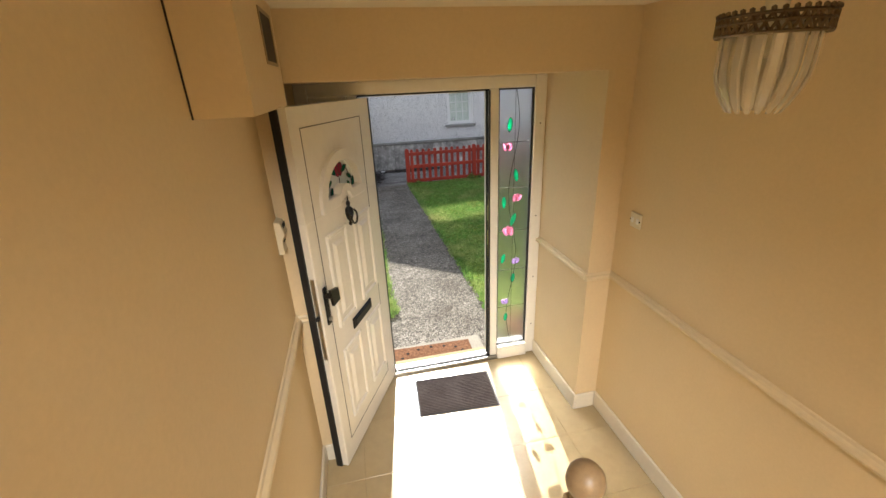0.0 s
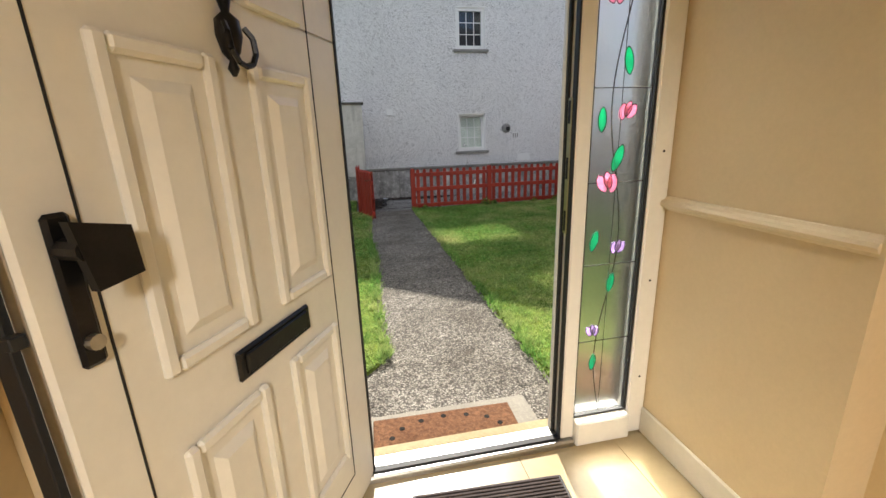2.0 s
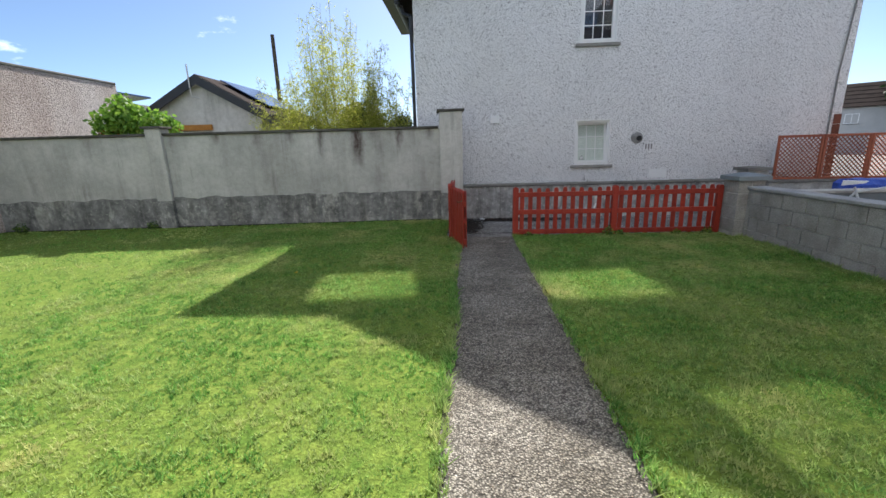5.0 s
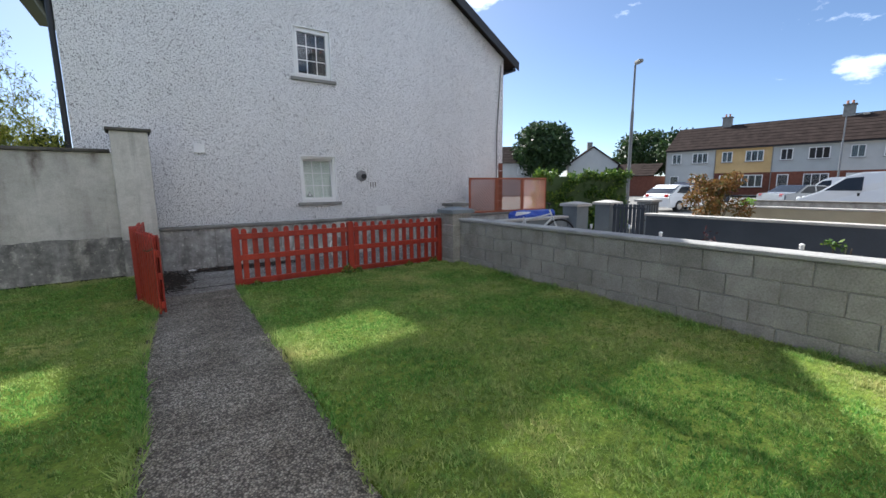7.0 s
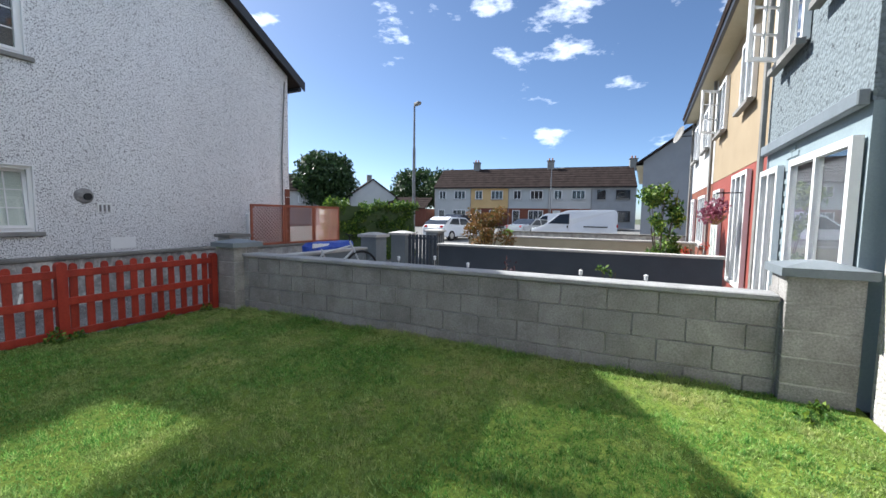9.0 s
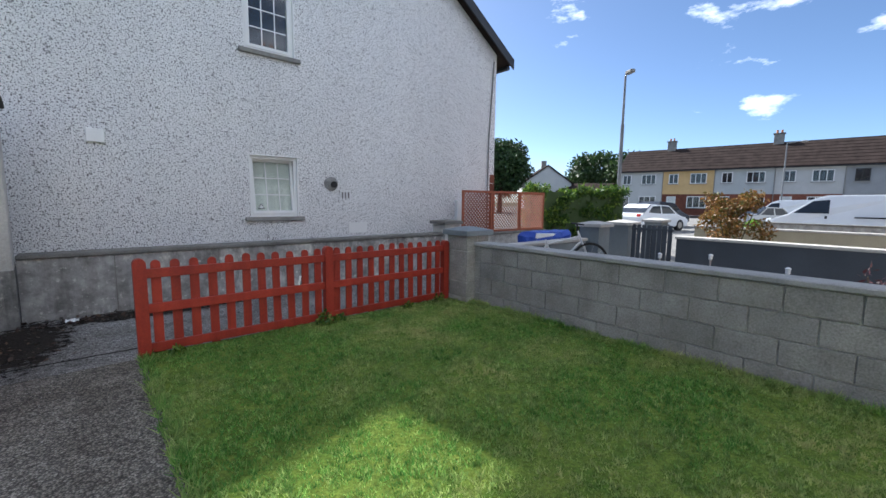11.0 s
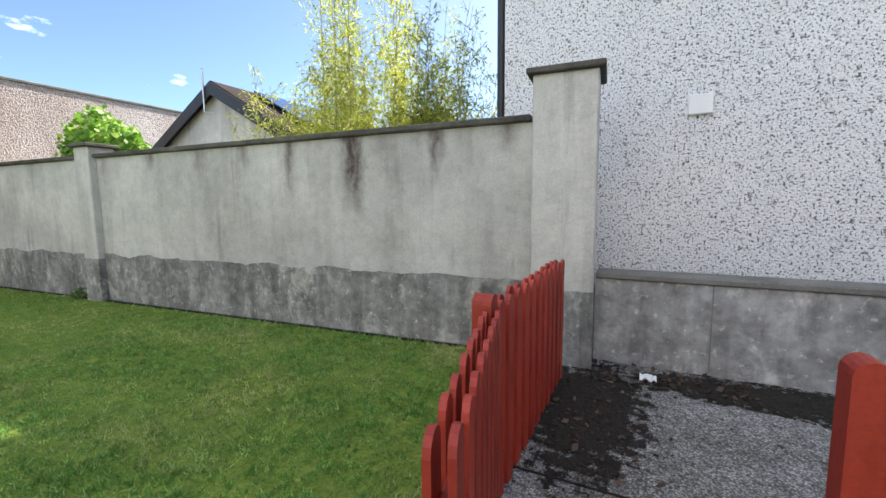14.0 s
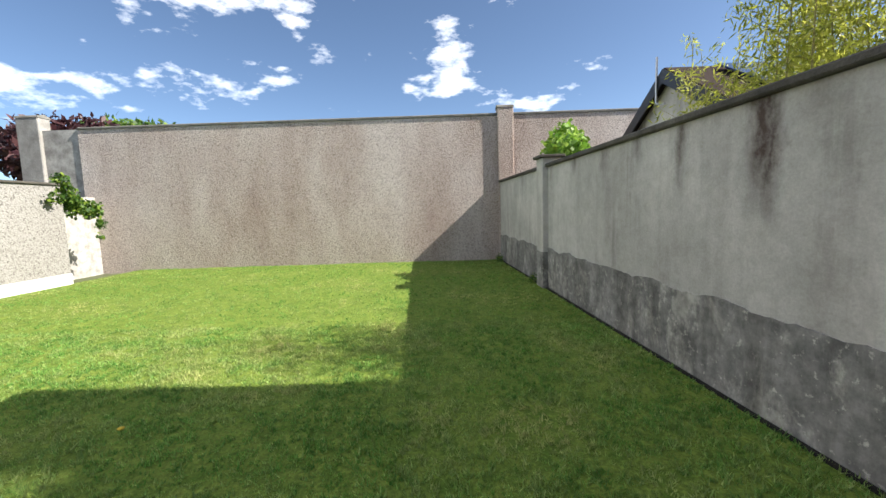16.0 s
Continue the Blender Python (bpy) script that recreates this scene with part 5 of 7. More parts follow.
vg = blk("vent_grille", m_collar, gable, 4.84, 5.06, GY - 0.012, GY + 0.01, 1.51, 1.66, 0.003, None, "plastic vent grille with white bars")
blk("top_bar", m_winframe, vg, 4.835, 5.065, GY - 0.028, GY - 0.011, 1.635, 1.67, 0.003)
for i in range(4):
    blk("louvre", m_winframe, vg, 4.835 + 0.0675 * i, 4.862 + 0.0675 * i, GY - 0.026, GY - 0.011, 1.505, 1.634, 0.003)
blk("meter_box", m_whiteplastic, gable, 1.04, 1.25, GY - 0.05, GY + 0.01, 2.23, 2.42, 0.01, None, "small white meter box")
# white plate paints a patch of reflected sun on the gable
blk("sun_glint_plate", m_winframe, gable, 5.02, 5.45, GY - 0.008, GY + 0.001, 0.80, 1.02, 0.003, None, "white plate painted in for a patch of reflected sun")
blk("white_corner_box", m_whiteplastic, gable, 7.95, 8.30, GY - 0.12, GY, 0.85, 1.5, 0.01, None, "white meter cabinet")
bm = bmesh.new()
tube(bm, (9.12, GY - 0.03, 0.1), (9.12, GY - 0.03, 3.1), 0.018, None, 6)
tube(bm, (9.12, GY - 0.03, 3.1), (9.25, GY - 0.03, 5.1), 0.018, None, 6)
part("cable", bm, m_sill, gable, "grey cable clipped up the wall")
bm = bmesh.new()
tube(bm, (GX0 - 0.06, GY + 0.05, 0.0), (GX0 - 0.06, GY + 0.05, 4.75), 0.045, None, 10)
tube(bm, (GX0 - 0.06, GY + 0.05, 4.75), (GX0 - 0.25, GY + 0.15, 4.85), 0.045, None, 10)
tube(bm, (GX0 - 0.25, GY + 0.15, 4.85), (GX0 - 0.30, GY + 0.15, 5.02), 0.045, None, 10)
part("downpipe", bm, m_fascia, gable, "black plastic downpipe")
for s, ex in ((-1, GX0 - 0.36), (1, GX1 + 0.36)):
    bm = bmesh.new()
    tube(bm, (ex, GY - 0.1, 5.03), (ex, 21.8, 5.03), 0.06, None, 10)
    part("gutter", bm, m_fascia, gable, "black gutter")
for i in range(9):
    blk("quoin", m_brick, gable, GX1 - 0.16, GX1 + 0.015, GY - 0.012, GY + 0.05, 0.1 + 0.235 * i, 0.1 + 0.235 * i + 0.222, 0.004)

# ---- blocks of the garden wall ----
bm = bmesh.new()
box(bm, -0.008, 0.006, -0.22, 0.22, -0.1075, 0.1075, 0.004)
block_me = mesh_of("block", bm, m_block)
bm = bmesh.new()
box(bm, -0.008, 0.006, -0.105, 0.105, -0.1075, 0.1075, 0.004)
half_me = mesh_of("block", bm, m_block)
rnd = random.Random(11)
for k in range(4):
    z = 0.84 - 0.1125 - 0.225 * k
    y, first = 3.60, True
    while y < 10.22:
        half = first and k % 2
        w = 0.21 if half else 0.44
        if y + w > 10.3:
            half, w = True, 0.21
        piece("block", half_me if half else block_me, block_wall, pose(BX + 0.006 + rnd.uniform(-0.003, 0.002), y + w / 2, z, 0, rnd.uniform(-0.4, 0.4), 0))
        y, first = y + w + 0.01, False


def block_pier(name, x0, x1, y0, y1, h, label, material=None, capmat=None, capped=0.07, pyramid=0.05):
    """A pier of block courses with a weathered cap."""
    p = thing(name, pose((x0 + x1) / 2, (y0 + y1) / 2, 0), label, "pier")
    a, b = (x1 - x0) / 2, (y1 - y0) / 2
    blk("core", m_mortar if material is None else material, p, -a + 0.006, a - 0.006, -b + 0.006, b - 0.006, -0.1, h)
    if material is None:
        n = int(h / 0.225 + 0.5)
        for i in range(n):
            z0 = h - 0.225 * (i + 1) + 0.01
            if i % 2:
                blk("block", m_block, p, -a, a, -b, b, max(-0.05, z0), z0 + 0.213, 0.006)
            else:
                blk("block", m_block, p, -a, -0.005, -b, b, max(-0.05, z0), z0 + 0.213, 0.006)
                blk("block", m_block, p, 0.005, a, -b, b, max(-0.05, z0), z0 + 0.213, 0.006)
    bm = bmesh.new()
    c = 0.05
    lo = [bm.verts.new((x, y, h)) for x, y in ((-a - c, -b - c), (a + c, -b - c), (a + c, b + c), (-a - c, b + c))]
    mid = [bm.verts.new((v.co.x, v.co.y, h + capped)) for v in lo]
    hi = [bm.verts.new((v.co.x * 0.25, v.co.y * 0.25, h + capped + pyramid)) for v in lo]
    bm.faces.new(lo), bm.faces.new(hi)
    for p0, p1 in ((lo, mid), (mid, hi)):
        for i in range(4):
            bm.faces.new((p0[i], p0[(i + 1) % 4], p1[(i + 1) % 4], p1[i]))
    part("cap", bm, capmat or m_slatecap, p, "slate-grey painted cap")
    return p


block_pier("block_pier", 5.03, 5.47, 10.22, 10.64, 0.99, "concrete block pier with a slate-grey cap at the fence")
block_pier("block_pier", 5.12, 5.56, 3.09, 3.58, 1.07, "concrete block pier with a slate-grey cap near the house")
block_pier("low_wall_pier", 6.78, 7.22, 12.70, 13.12, 0.98, "rendered concrete pier ending the low wall", m_pier_render, m_cope, 0.07, 0.02)

# ---- neighbour's front garden ----
def rect_wall(name, x0, x1, y0, y1, h, material, cap, label, over=0.03):
    p = thing(name, pose(x0, y0, 0), label, "garden wall")
    blk("body", material, p, 0, x1 - x0, 0, y1 - y0, -0.1, h)
    blk("coping", cap, p, -over, x1 - x0 + over, -over, y1 - y0 + over, h + 0.001, h + 0.055, 0.008)
    return p


m_palecope = surface("pale_coping", (0.42, 0.41, 0.38), (0.55, 0.53, 0.5), 2, 50, 0.85, 0.1, 0.3)
m_creamwall = surface("cream_wall_paint", (0.42, 0.38, 0.27), (0.5, 0.455, 0.33), 1.4, 40, 0.8, 0.1, 0.3)
m_lattice = surface("red_brown_lattice_stain", (0.30, 0.085, 0.045), (0.40, 0.125, 0.065), 3, 40, 0.7, 0.12, 0.2)
rect_wall("neighbour_wall", 5.5, 8.55, 10.40, 10.60, 0.72, m_slatecap, m_palecope, "low slate-grey wall in front of the next garden")
rect_wall("neighbour_wall", 9.95, 10.15, 3.3, 9.22, 0.78, m_bluewall, m_palecope, "dark blue painted dividing wall with pale coping")
rect_wall("neighbour_wall", 14.7, 14.9, 3.3, 10.4, 0.80, m_creamwall, m_palecope, "cream painted dividing wall with pale coping")
rect_wall("neighbour_wall", 18.2, 18.4, 3.3, 10.4, 0.86, m_mortar, m_cope, "grey rendered dividing wall")
rect_wall("neighbour_wall", 7.24, 10.35, 12.66, 13.0, 0.70, m_mortar, m_cope, "low plinth wall below the trellis")
for x, y in ((8.85, 10.4), (10.16, 10.42), (12.4, 10.6)):
    block_pier("gate_pier", x - 0.22, x + 0.22, y - 0.22, y + 0.22, 1.0, "slate-grey painted gate pier with a pale cap", m_slatecap, m_palecope, 0.06, 0.05)
gt = thing("metal_gate", pose(10.06, 10.18, 0.05, 0, 0, -88), "dark painted slatted driveway gate", "gate")
for z in (0.12, 0.86):
    blk("gate_rail", m_bluewall, gt, 0, 0.85, -0.02, 0.02, z, z + 0.05, 0.004)
for i in range(8):
    blk("slat", m_bluewall, gt, 0.01 + 0.105 * i, 0.09 + 0.105 * i, -0.012, 0.012, 0.06, 0.98, 0.004)
rl = thing("metal_railing", pose(11.15, 10.2, 0.0), "black metal railing beside the gate", "railing")
for z in (0.5, 0.93):
    blk("rail", m_fascia, rl, 0, 1.05, -0.012, 0.012, z, z + 0.03)
for i in range(9):
    blk("bar", m_fascia, rl, 0.02 + 0.125 * i, 0.036 + 0.125 * i, -0.008, 0.008, 0.0, 0.95)

# trellis screen
def trellis(m, w, h, lattice):
    t = thing("trellis_panel", m, "red-brown wooden lattice trellis panel", "trellis", "trellis screen")
    for a, b, c, d in ((0, 0.05, 0, h), (w - 0.05, w, 0, h), (0.05, w - 0.05, 0, 0.05), (0.05, w - 0.05, h - 0.05, h)):
        blk("trellis_frame", m_lattice, t, a, b, -0.02, 0.02, c, d, 0.004)
    for s in (1, -1):
        n = int((w + h) / lattice)
        for i in range(-n, n):
            # clip each diagonal lath to the frame
            x0 = i * lattice
            pts = []
            for k in range(41):
                z = 0.03 + (h - 0.06) * k / 40
                x = x0 + s * z
                if 0.03 <= x <= w - 0.03:
                    pts.append((x, z))
            if len(pts) > 1:
                a, b = Vector((pts[0][0], 0.006 * s, pts[0][1])), Vector((pts[-1][0], 0.006 * s, pts[-1][1]))
                d = b - a
                bm = bmesh.new()
                box(bm, -0.014, 0.014, -0.005, 0.005, 0, d.length, 0.0, Matrix.Translation(a) @ d.to_track_quat("Z", "Y").to_matrix().to_4x4())
                part("lath", bm, m_lattice, t)
    return t


for i in range(3):
    trellis(pose(7.46 + 0.94 * i, 12.90 - 0.075 * i, 0.756, 0, 0, -4.6), 0.93, 0.98, 0.09)


# ---- plants ----
def leaf_cloud(name, centres, radii, count, size, material, seed, parent, aspect=0.45, droop=0.3, label="", flat=0.0):
    """Many small two-triangle leaves scattered through the clumps."""
    g = np.random.default_rng(seed)
    c = np.array(centres, float)
    r = np.array(radii, float)
    if r.ndim == 1:
        r = np.repeat(r[:, None], 3, 1)
    k = g.choice(len(c), count, p=r.prod(1) / r.prod(1).sum())
    d = g.normal(size=(count, 3))
    d /= np.linalg.norm(d, axis=1)[:, None]
    pos = c[k] + d * r[k] * (g.random(count) ** 0.4)[:, None]
    ax = g.normal(size=(count, 3))
    ax[:, 2] -= droop
    ax /= np.linalg.norm(ax, axis=1)[:, None]
    sd = np.cross(ax, g.normal(size=(count, 3)))
    sd /= np.linalg.norm(sd, axis=1)[:, None] + 1e-9
    ln = size * g.uniform(0.6, 1.3, count)[:, None]
    w = ln * aspect * 0.5
    v = np.stack([pos, pos + ax * ln * 0.5 + sd * w, pos + ax * ln, pos + ax * ln * 0.5 - sd * w], 1).reshape(-1, 3)
    f = np.arange(count * 4).reshape(-1, 4)
    me = bpy.data.meshes.new(name)
    me.from_pydata(v.tolist(), [], f.tolist())
    me.materials.append(material)
    ob = new(name, me)
    ob.parent = parent
    ob["kind"] = "stuff"
    if label:
        ob["label"] = label
    return ob


m_bark = surface("bark", (0.07, 0.055, 0.04), (0.13, 0.105, 0.08), 6, 40, 0.95, 0.25, 0.6)
m_leaf_dark = leaf_mat("dark_leaves", (0.02, 0.045, 0.014), (0.035, 0.075, 0.022), (0.07, 0.12, 0.035), 0.2)
m_leaf_hedge = leaf_mat("hedge_leaves", (0.035, 0.09, 0.014), (0.075, 0.16, 0.022), (0.26, 0.36, 0.05), 0.3)
m_leaf_bamboo = leaf_mat("bamboo_leaves", (0.24, 0.28, 0.04), (0.42, 0.46, 0.07), (0.58, 0.57, 0.13), 0.6)
m_leaf_vine = leaf_mat("vine_leaves", (0.12, 0.26, 0.03), (0.22, 0.40, 0.05), (0.36, 0.50, 0.08), 0.45)
m_leaf_copper = leaf_mat("copper_leaves", (0.035, 0.012, 0.018), (0.07, 0.025, 0.03), (0.12, 0.05, 0.05), 0.2)
m_leaf_rust = leaf_mat("rusty_shrub_leaves", (0.09, 0.10, 0.02), (0.22, 0.12, 0.035), (0.34, 0.16, 0.05), 0.3)
m_culm = surface("bamboo_culm", (0.24, 0.22, 0.06), (0.34, 0.30, 0.09), 4, 40, 0.5, 0.1, 0.1)


def tree(m, h, crown, n, size, material, seed, label, category="tree"):
    """A tapered trunk with limbs and a crown of leaf clumps."""
    t = thing("tree", m, label, category)
    g = random.Random(seed)
    bm = bmesh.new()
    tube(bm, (0, 0, 0), (0.1, 0.05, h * 0.45), h * 0.035, h * 0.024, 9)
    tips = []
    for i in range(9):
        a, e = i * 2.4 + g.random(), g.uniform(0.5, 1.2)
        tip = Vector((math.cos(a) * crown[0] * 0.6 * g.uniform(0.5, 1), math.sin(a) * crown[1] * 0.6 * g.uniform(0.5, 1), h * 0.45 + (h * 0.5) * g.uniform(0.25, 0.95)))
        tube(bm, (0.05, 0.03, h * (0.3 + 0.016 * i)), tip, h * 0.014, h * 0.004, 6)
        tips.append(tip)
    part("trunk", bm, m_bark, t)
    cz = h * 0.64
    cs, rs = [], []
    for i in range(44):
        a, u, q = i * 2.4, -0.92 + 1.88 * (i + 0.5) / 44, g.uniform(0.62, 0.86)
        s = math.sqrt(max(0.05, 1 - u * u)) * q
        cs.append((math.cos(a) * s * crown[0], math.sin(a) * s * crown[1], cz + u * crown[2] * 0.85))
        k = g.uniform(0.22, 0.42)
        rs.append((crown[0] * k, crown[1] * k, crown[2] * k * 0.8))
    leaf_cloud("crown", cs, rs, n, size, material, seed, t)
    return t


tree(pose(45.2, 44.9, 0), 10.0, (4.0, 4.0, 3.9), 14000, 0.55, m_leaf_dark, 1, "dense round dark green street tree")
tree(pose(61.5, 39.5, 0), 9.4, (4.6, 4.6, 3.2), 7000, 0.6, m_leaf_dark, 2, "distant broad green tree behind the houses")
tree(pose(60, 33.5, 0), 9.0, (3.6, 3.6, 3.0), 5000, 0.6, m_leaf_dark, 3, "distant broad green tree behind the houses")
tree(pose(-21.0, -9.6, 0), 7.5, (2.8, 2.8, 2.1), 6000, 0.4, m_leaf_copper, 4, "dark copper-leaved tree beyond the tall wall")
tree(pose(-24.5, -8.6, 0), 8.2, (3.0, 3.0, 2.1), 6000, 0.4, m_leaf_hedge, 5, "green tree beyond the tall wall")

# bamboo clump behind the rendered wall
bam = thing("bamboo", pose(-3.6, 15.0, 0), "tall yellow-green bamboo clump behind the garden wall", "bamboo")
g = random.Random(21)
cs, rs = [], []
twigs = bmesh.new()
for i in range(50):
    x, y = -1.0 + 3.3 * (i + g.random()) / 50, g.uniform(-1.7, 0.5)
    h = 3.35 + 1.75 * math.exp(-((x - 0.7) / 0.85) ** 2) + g.uniform(-0.35, 0.35) + 0.12 * y
    lx, ly = g.uniform(-0.5, 0.5), g.uniform(-0.3, 0.3)
    bm = bmesh.new()
    last = None
    for k in range(7):
        mid, rad = Vector((x + lx * (k / 6) ** 2, y + ly * (k / 6) ** 2, h * k / 6)), 0.014 * (1 - k / 7.5)
        row = [bm.verts.new(mid + Vector((rad * math.cos(1.2566 * j), rad * math.sin(1.2566 * j), 0))) for j in range(5)]
        if last:
            for j in range(5):
                bm.faces.new((last[j], last[(j + 1) % 5], row[(j + 1) % 5], row[j]))
        last = row
    part("culm", bm, m_culm, bam)
    # thin side branches on the upper half, arching out
    for k in range(13):
        u = 0.42 + 0.045 * k
        base = Vector((x + lx * u * u, y + ly * u * u, h * u))
        a = g.random() * 6.28
        ln = 0.62 * (1.28 - u)
        tip = base + Vector((math.cos(a) * ln, math.sin(a) * ln, ln * 0.6))
        tube(twigs, base, tip, 0.004, 0.002, 3)
        for q in (0.4, 0.7, 1.0):
            cs.append(base.lerp(tip, q))
            rs.append(0.16 - 0.06 * u)
    for k in range(8):
        u = 0.36 + 0.07 * k
        cs.append((x + lx * u * u, y + ly * u * u, h * u))
        rs.append(0.36 * (1.15 - u) + 0.04)
twig_part = part("side_growth", twigs, m_culm, bam)
twig_part["kind"] = "stuff"
leaf_cloud("foliage", cs, rs, 64000, 0.088, m_leaf_bamboo, 22, bam, 0.19, 0.55, "narrow yellow-green bamboo leaves")
cs, rs = [], []
for i in range(12):
    cs.append((1.1 + g.uniform(-0.5, 1.1), g.uniform(-0.4, 1.2), g.uniform(1.9, 2.75)))
    rs.append(0.4)
leaf_cloud("undergrowth", cs, rs, 9000, 0.1, m_leaf_dark, 23, bam, 0.35, 0.3, "dark green shrub leaves")

# vine on the wall pier
vine = thing("vine", pose(-7.25, 12.75, 2.1), "bright green climbing vine over the wall pier", "vine")
bm = bmesh.new()
for a, b in (((-0.9, 0.2, -2.1), (-0.8, 0.2, 0.3)), ((-0.8, 0.2, 0.3), (0.3, 0.1, 0.5)), ((-0.4, 0.1, 0.3), (-0.6, 0.1, 0.95)), ((0.2, 0.1, 0.4), (0.8, 0.0, 0.45))):
    tube(bm, a, b, 0.015, 0.006, 5)
part("stem", bm, m_bark, vine)
leaf_cloud("foliage", [(-0.9, 0.1, 0.3), (-0.5, 0.1, 0.5), (-0.1, 0.0, 0.35), (0.4, -0.05, 0.3), (0.7, -0.05, 0.25), (-0.55, 0.1, 0.8)], [0.42, 0.42, 0.4, 0.34, 0.26, 0.24], 2200, 0.115, m_leaf_vine, 31, vine, 0.85, 0.2)
m_leaf_orange = leaf_mat("orange_leaves", (0.42, 0.14, 0.02), (0.55, 0.22, 0.03), (0.6, 0.32, 0.06), 0.4)
leaf_cloud("turning_leaves", [(-0.95, 0.05, -0.02), (-0.6, 0.0, -0.05)], [0.2, 0.14], 160, 0.13, m_leaf_orange, 33, vine, 0.85, 0.2, "orange turning leaves")
ivy = thing("ivy", pose(-8.45, 1.75, 1.05), "green ivy hanging over the block stub", "ivy")
leaf_cloud("foliage", [(0.1, 0.15, 1.3), (0.0, 0.1, 1.0), (-0.3, 0.0, 0.75), (-0.7, 0.05, 0.65), (-0.95, 0.05, 0.3), (0.45, 0.3, 0.9), (-0.9, 0.05, 0.0)], [0.18, 0.26, 0.28, 0.24, 0.14, 0.14, 0.08], 1500, 0.09, m_leaf_hedge, 32, ivy, 0.8, 0.6)

# hedge, rusty shrub, rose bush
hedge = thing("hedge", pose(12.5, 13.15, 0, 0, 0, -32), "clipped bright green hedge beside the trellis", "hedge")
blk("inner_growth", m_leaf_dark, hedge, -1.5, 1.5, -0.3, 0.3, 0.0, 1.8)
cs = [(g.uniform(-1.55, 1.55), g.uniform(-0.4, 0.4), g.uniform(0.1, 1.88)) for i in range(200)]
leaf_cloud("foliage", cs, [0.17] * len(cs), 22000, 0.12, m_leaf_hedge, 41, hedge, 0.5, -0.2)


def shrub(m, r, h, n, size, material, seed, label):
    t = thing("shrub", m, label, "shrub")
    q = random.Random(seed)
    bm = bmesh.new()
    for i in range(8):
        a = i * 0.8
        tube(bm, (0, 0, 0), (math.cos(a) * r * 0.6, math.sin(a) * r * 0.6, h * q.uniform(0.5, 0.9)), 0.02, 0.006, 5)
    part("stem", bm, m_bark, t)
    cs = [(q.uniform(-r, r) * 0.75, q.uniform(-r, r) * 0.75, h * q.uniform(0.25, 0.9)) for i in range(22)]
    leaf_cloud("foliage", cs, [r * 0.32] * 22, n, size, material, seed, t)
    return t


shrub(pose(12.9, 9.0, 0), 0.75, 1.8, 3800, 0.10, m_leaf_rust, 51, "rusty orange-green shrub behind the blue wall")
shrub(pose(11.4, 4.3, 0), 0.5, 2.5, 2200, 0.12, m_leaf_hedge, 52, "leafy rose bush beside the next house")
shrub(pose(15.6, 9.2, 0), 0.3, 1.15, 700, 0.10, m_leaf_vine, 53, "small light green shrub behind the cream wall")
m_pinkflower = leaf_mat("pink_flowers", (0.25, 0.05, 0.09), (0.34, 0.12, 0.17), (0.40, 0.22, 0.27), 0.3)
m_redflower = leaf_mat("red_flowers", (0.40, 0.03, 0.02), (0.5, 0.06, 0.03), (0.5, 0.12, 0.03), 0.3)
hb = thing("hanging_basket", pose(9.4, 3.55, 1.55), "hanging basket of pink flowers on the next house", "basket")
leaf_cloud("flowers", [(0, 0, 0.15), (0.12, 0.1, 0.05), (-0.12, 0.05, 0.08)], [0.2, 0.16, 0.16], 500, 0.06, m_pinkflower, 54, hb, 0.9)
bm = bmesh.new()
spin(bm, [(0.04, -0.12), (0.12, -0.06), (0.17, 0.04)], (0, 0, 0), 14)
part("basket_bowl", bm, m_wood, hb)
blk("bracket", m_fascia, hb, -0.01, 0.01, -0.36, 0.01, 0.42, 0.44)
bm = bmesh.new()
tube(bm, (0, 0, 0.04), (0, 0, 0.43), 0.004, None, 5)
part("chain", bm, m_fascia, hb)
shrub(pose(10.3, 3.7, 0), 0.26, 1.15, 700, 0.07, m_redflower, 55, "red flowering plant in front of the next house")

# ---- shed beyond the rendered wall ----
shed = thing("shed", pose(-6.75, 14.4, 0), "pale dashed outbuilding with a dark-edged tiled roof", "shed")
bm = bmesh.new()
prism(bm, [(-1.75, 0), (1.6, 0), (1.6, 2.75), (0, 3.62), (-1.75, 2.70)], 0.0, 3.6)
part("wall", bm, m_pier_render, shed)
for pts in ([(0.0, 3.64), (1.95, 2.56), (1.95, 2.68), (0.0, 3.77)], [(0.0, 3.64), (-2.1, 2.50), (-2.1, 2.62), (0.0, 3.77)]):
    bm = bmesh.new()
    prism(bm, pts, -0.15, 3.8)
    part("roof", bm, m_roof, shed)
    bm = bmesh.new()
    prism(bm, [(a, b - 0.13 if b < 3.7 and (a, b) in pts[:2] else b - 0.02) for a, b in pts], -0.18, -0.152)
    part("bargeboard", bm, m_fascia, shed, "dark bargeboard")
bm = bmesh.new()
tube(bm, (-0.15, -0.2, 3.2), (-0.15, -0.2, 4.0), 0.02, None, 6)
tube(bm, (-0.15, -0.2, 3.2), (0.05, -0.15, 3.15), 0.02, None, 6)
part("aerial_pole", bm, m_steel, shed, "bent grey pole")
blk("orange_plank", surface("orange_timber", (0.42, 0.17, 0.03), (0.55, 0.25, 0.05), 4, 40, 0.7), shed, -1.2, 0.2, -0.06, -0.01, 2.33, 2.48, 0.01, None, "orange stained timber")
m_solar = surface("solar_panel", (0.02, 0.035, 0.08), (0.03, 0.05, 0.11), 3, 30, 0.15, 0.05, 0.02)
sp = blk("solar_panel", m_solar, shed, 0.0, 1.5, 0.4, 2.6, 0.0, 0.03, 0.0, pose(0.25, 0.2, 3.70, 0, 29, 0), "dark blue solar panel")
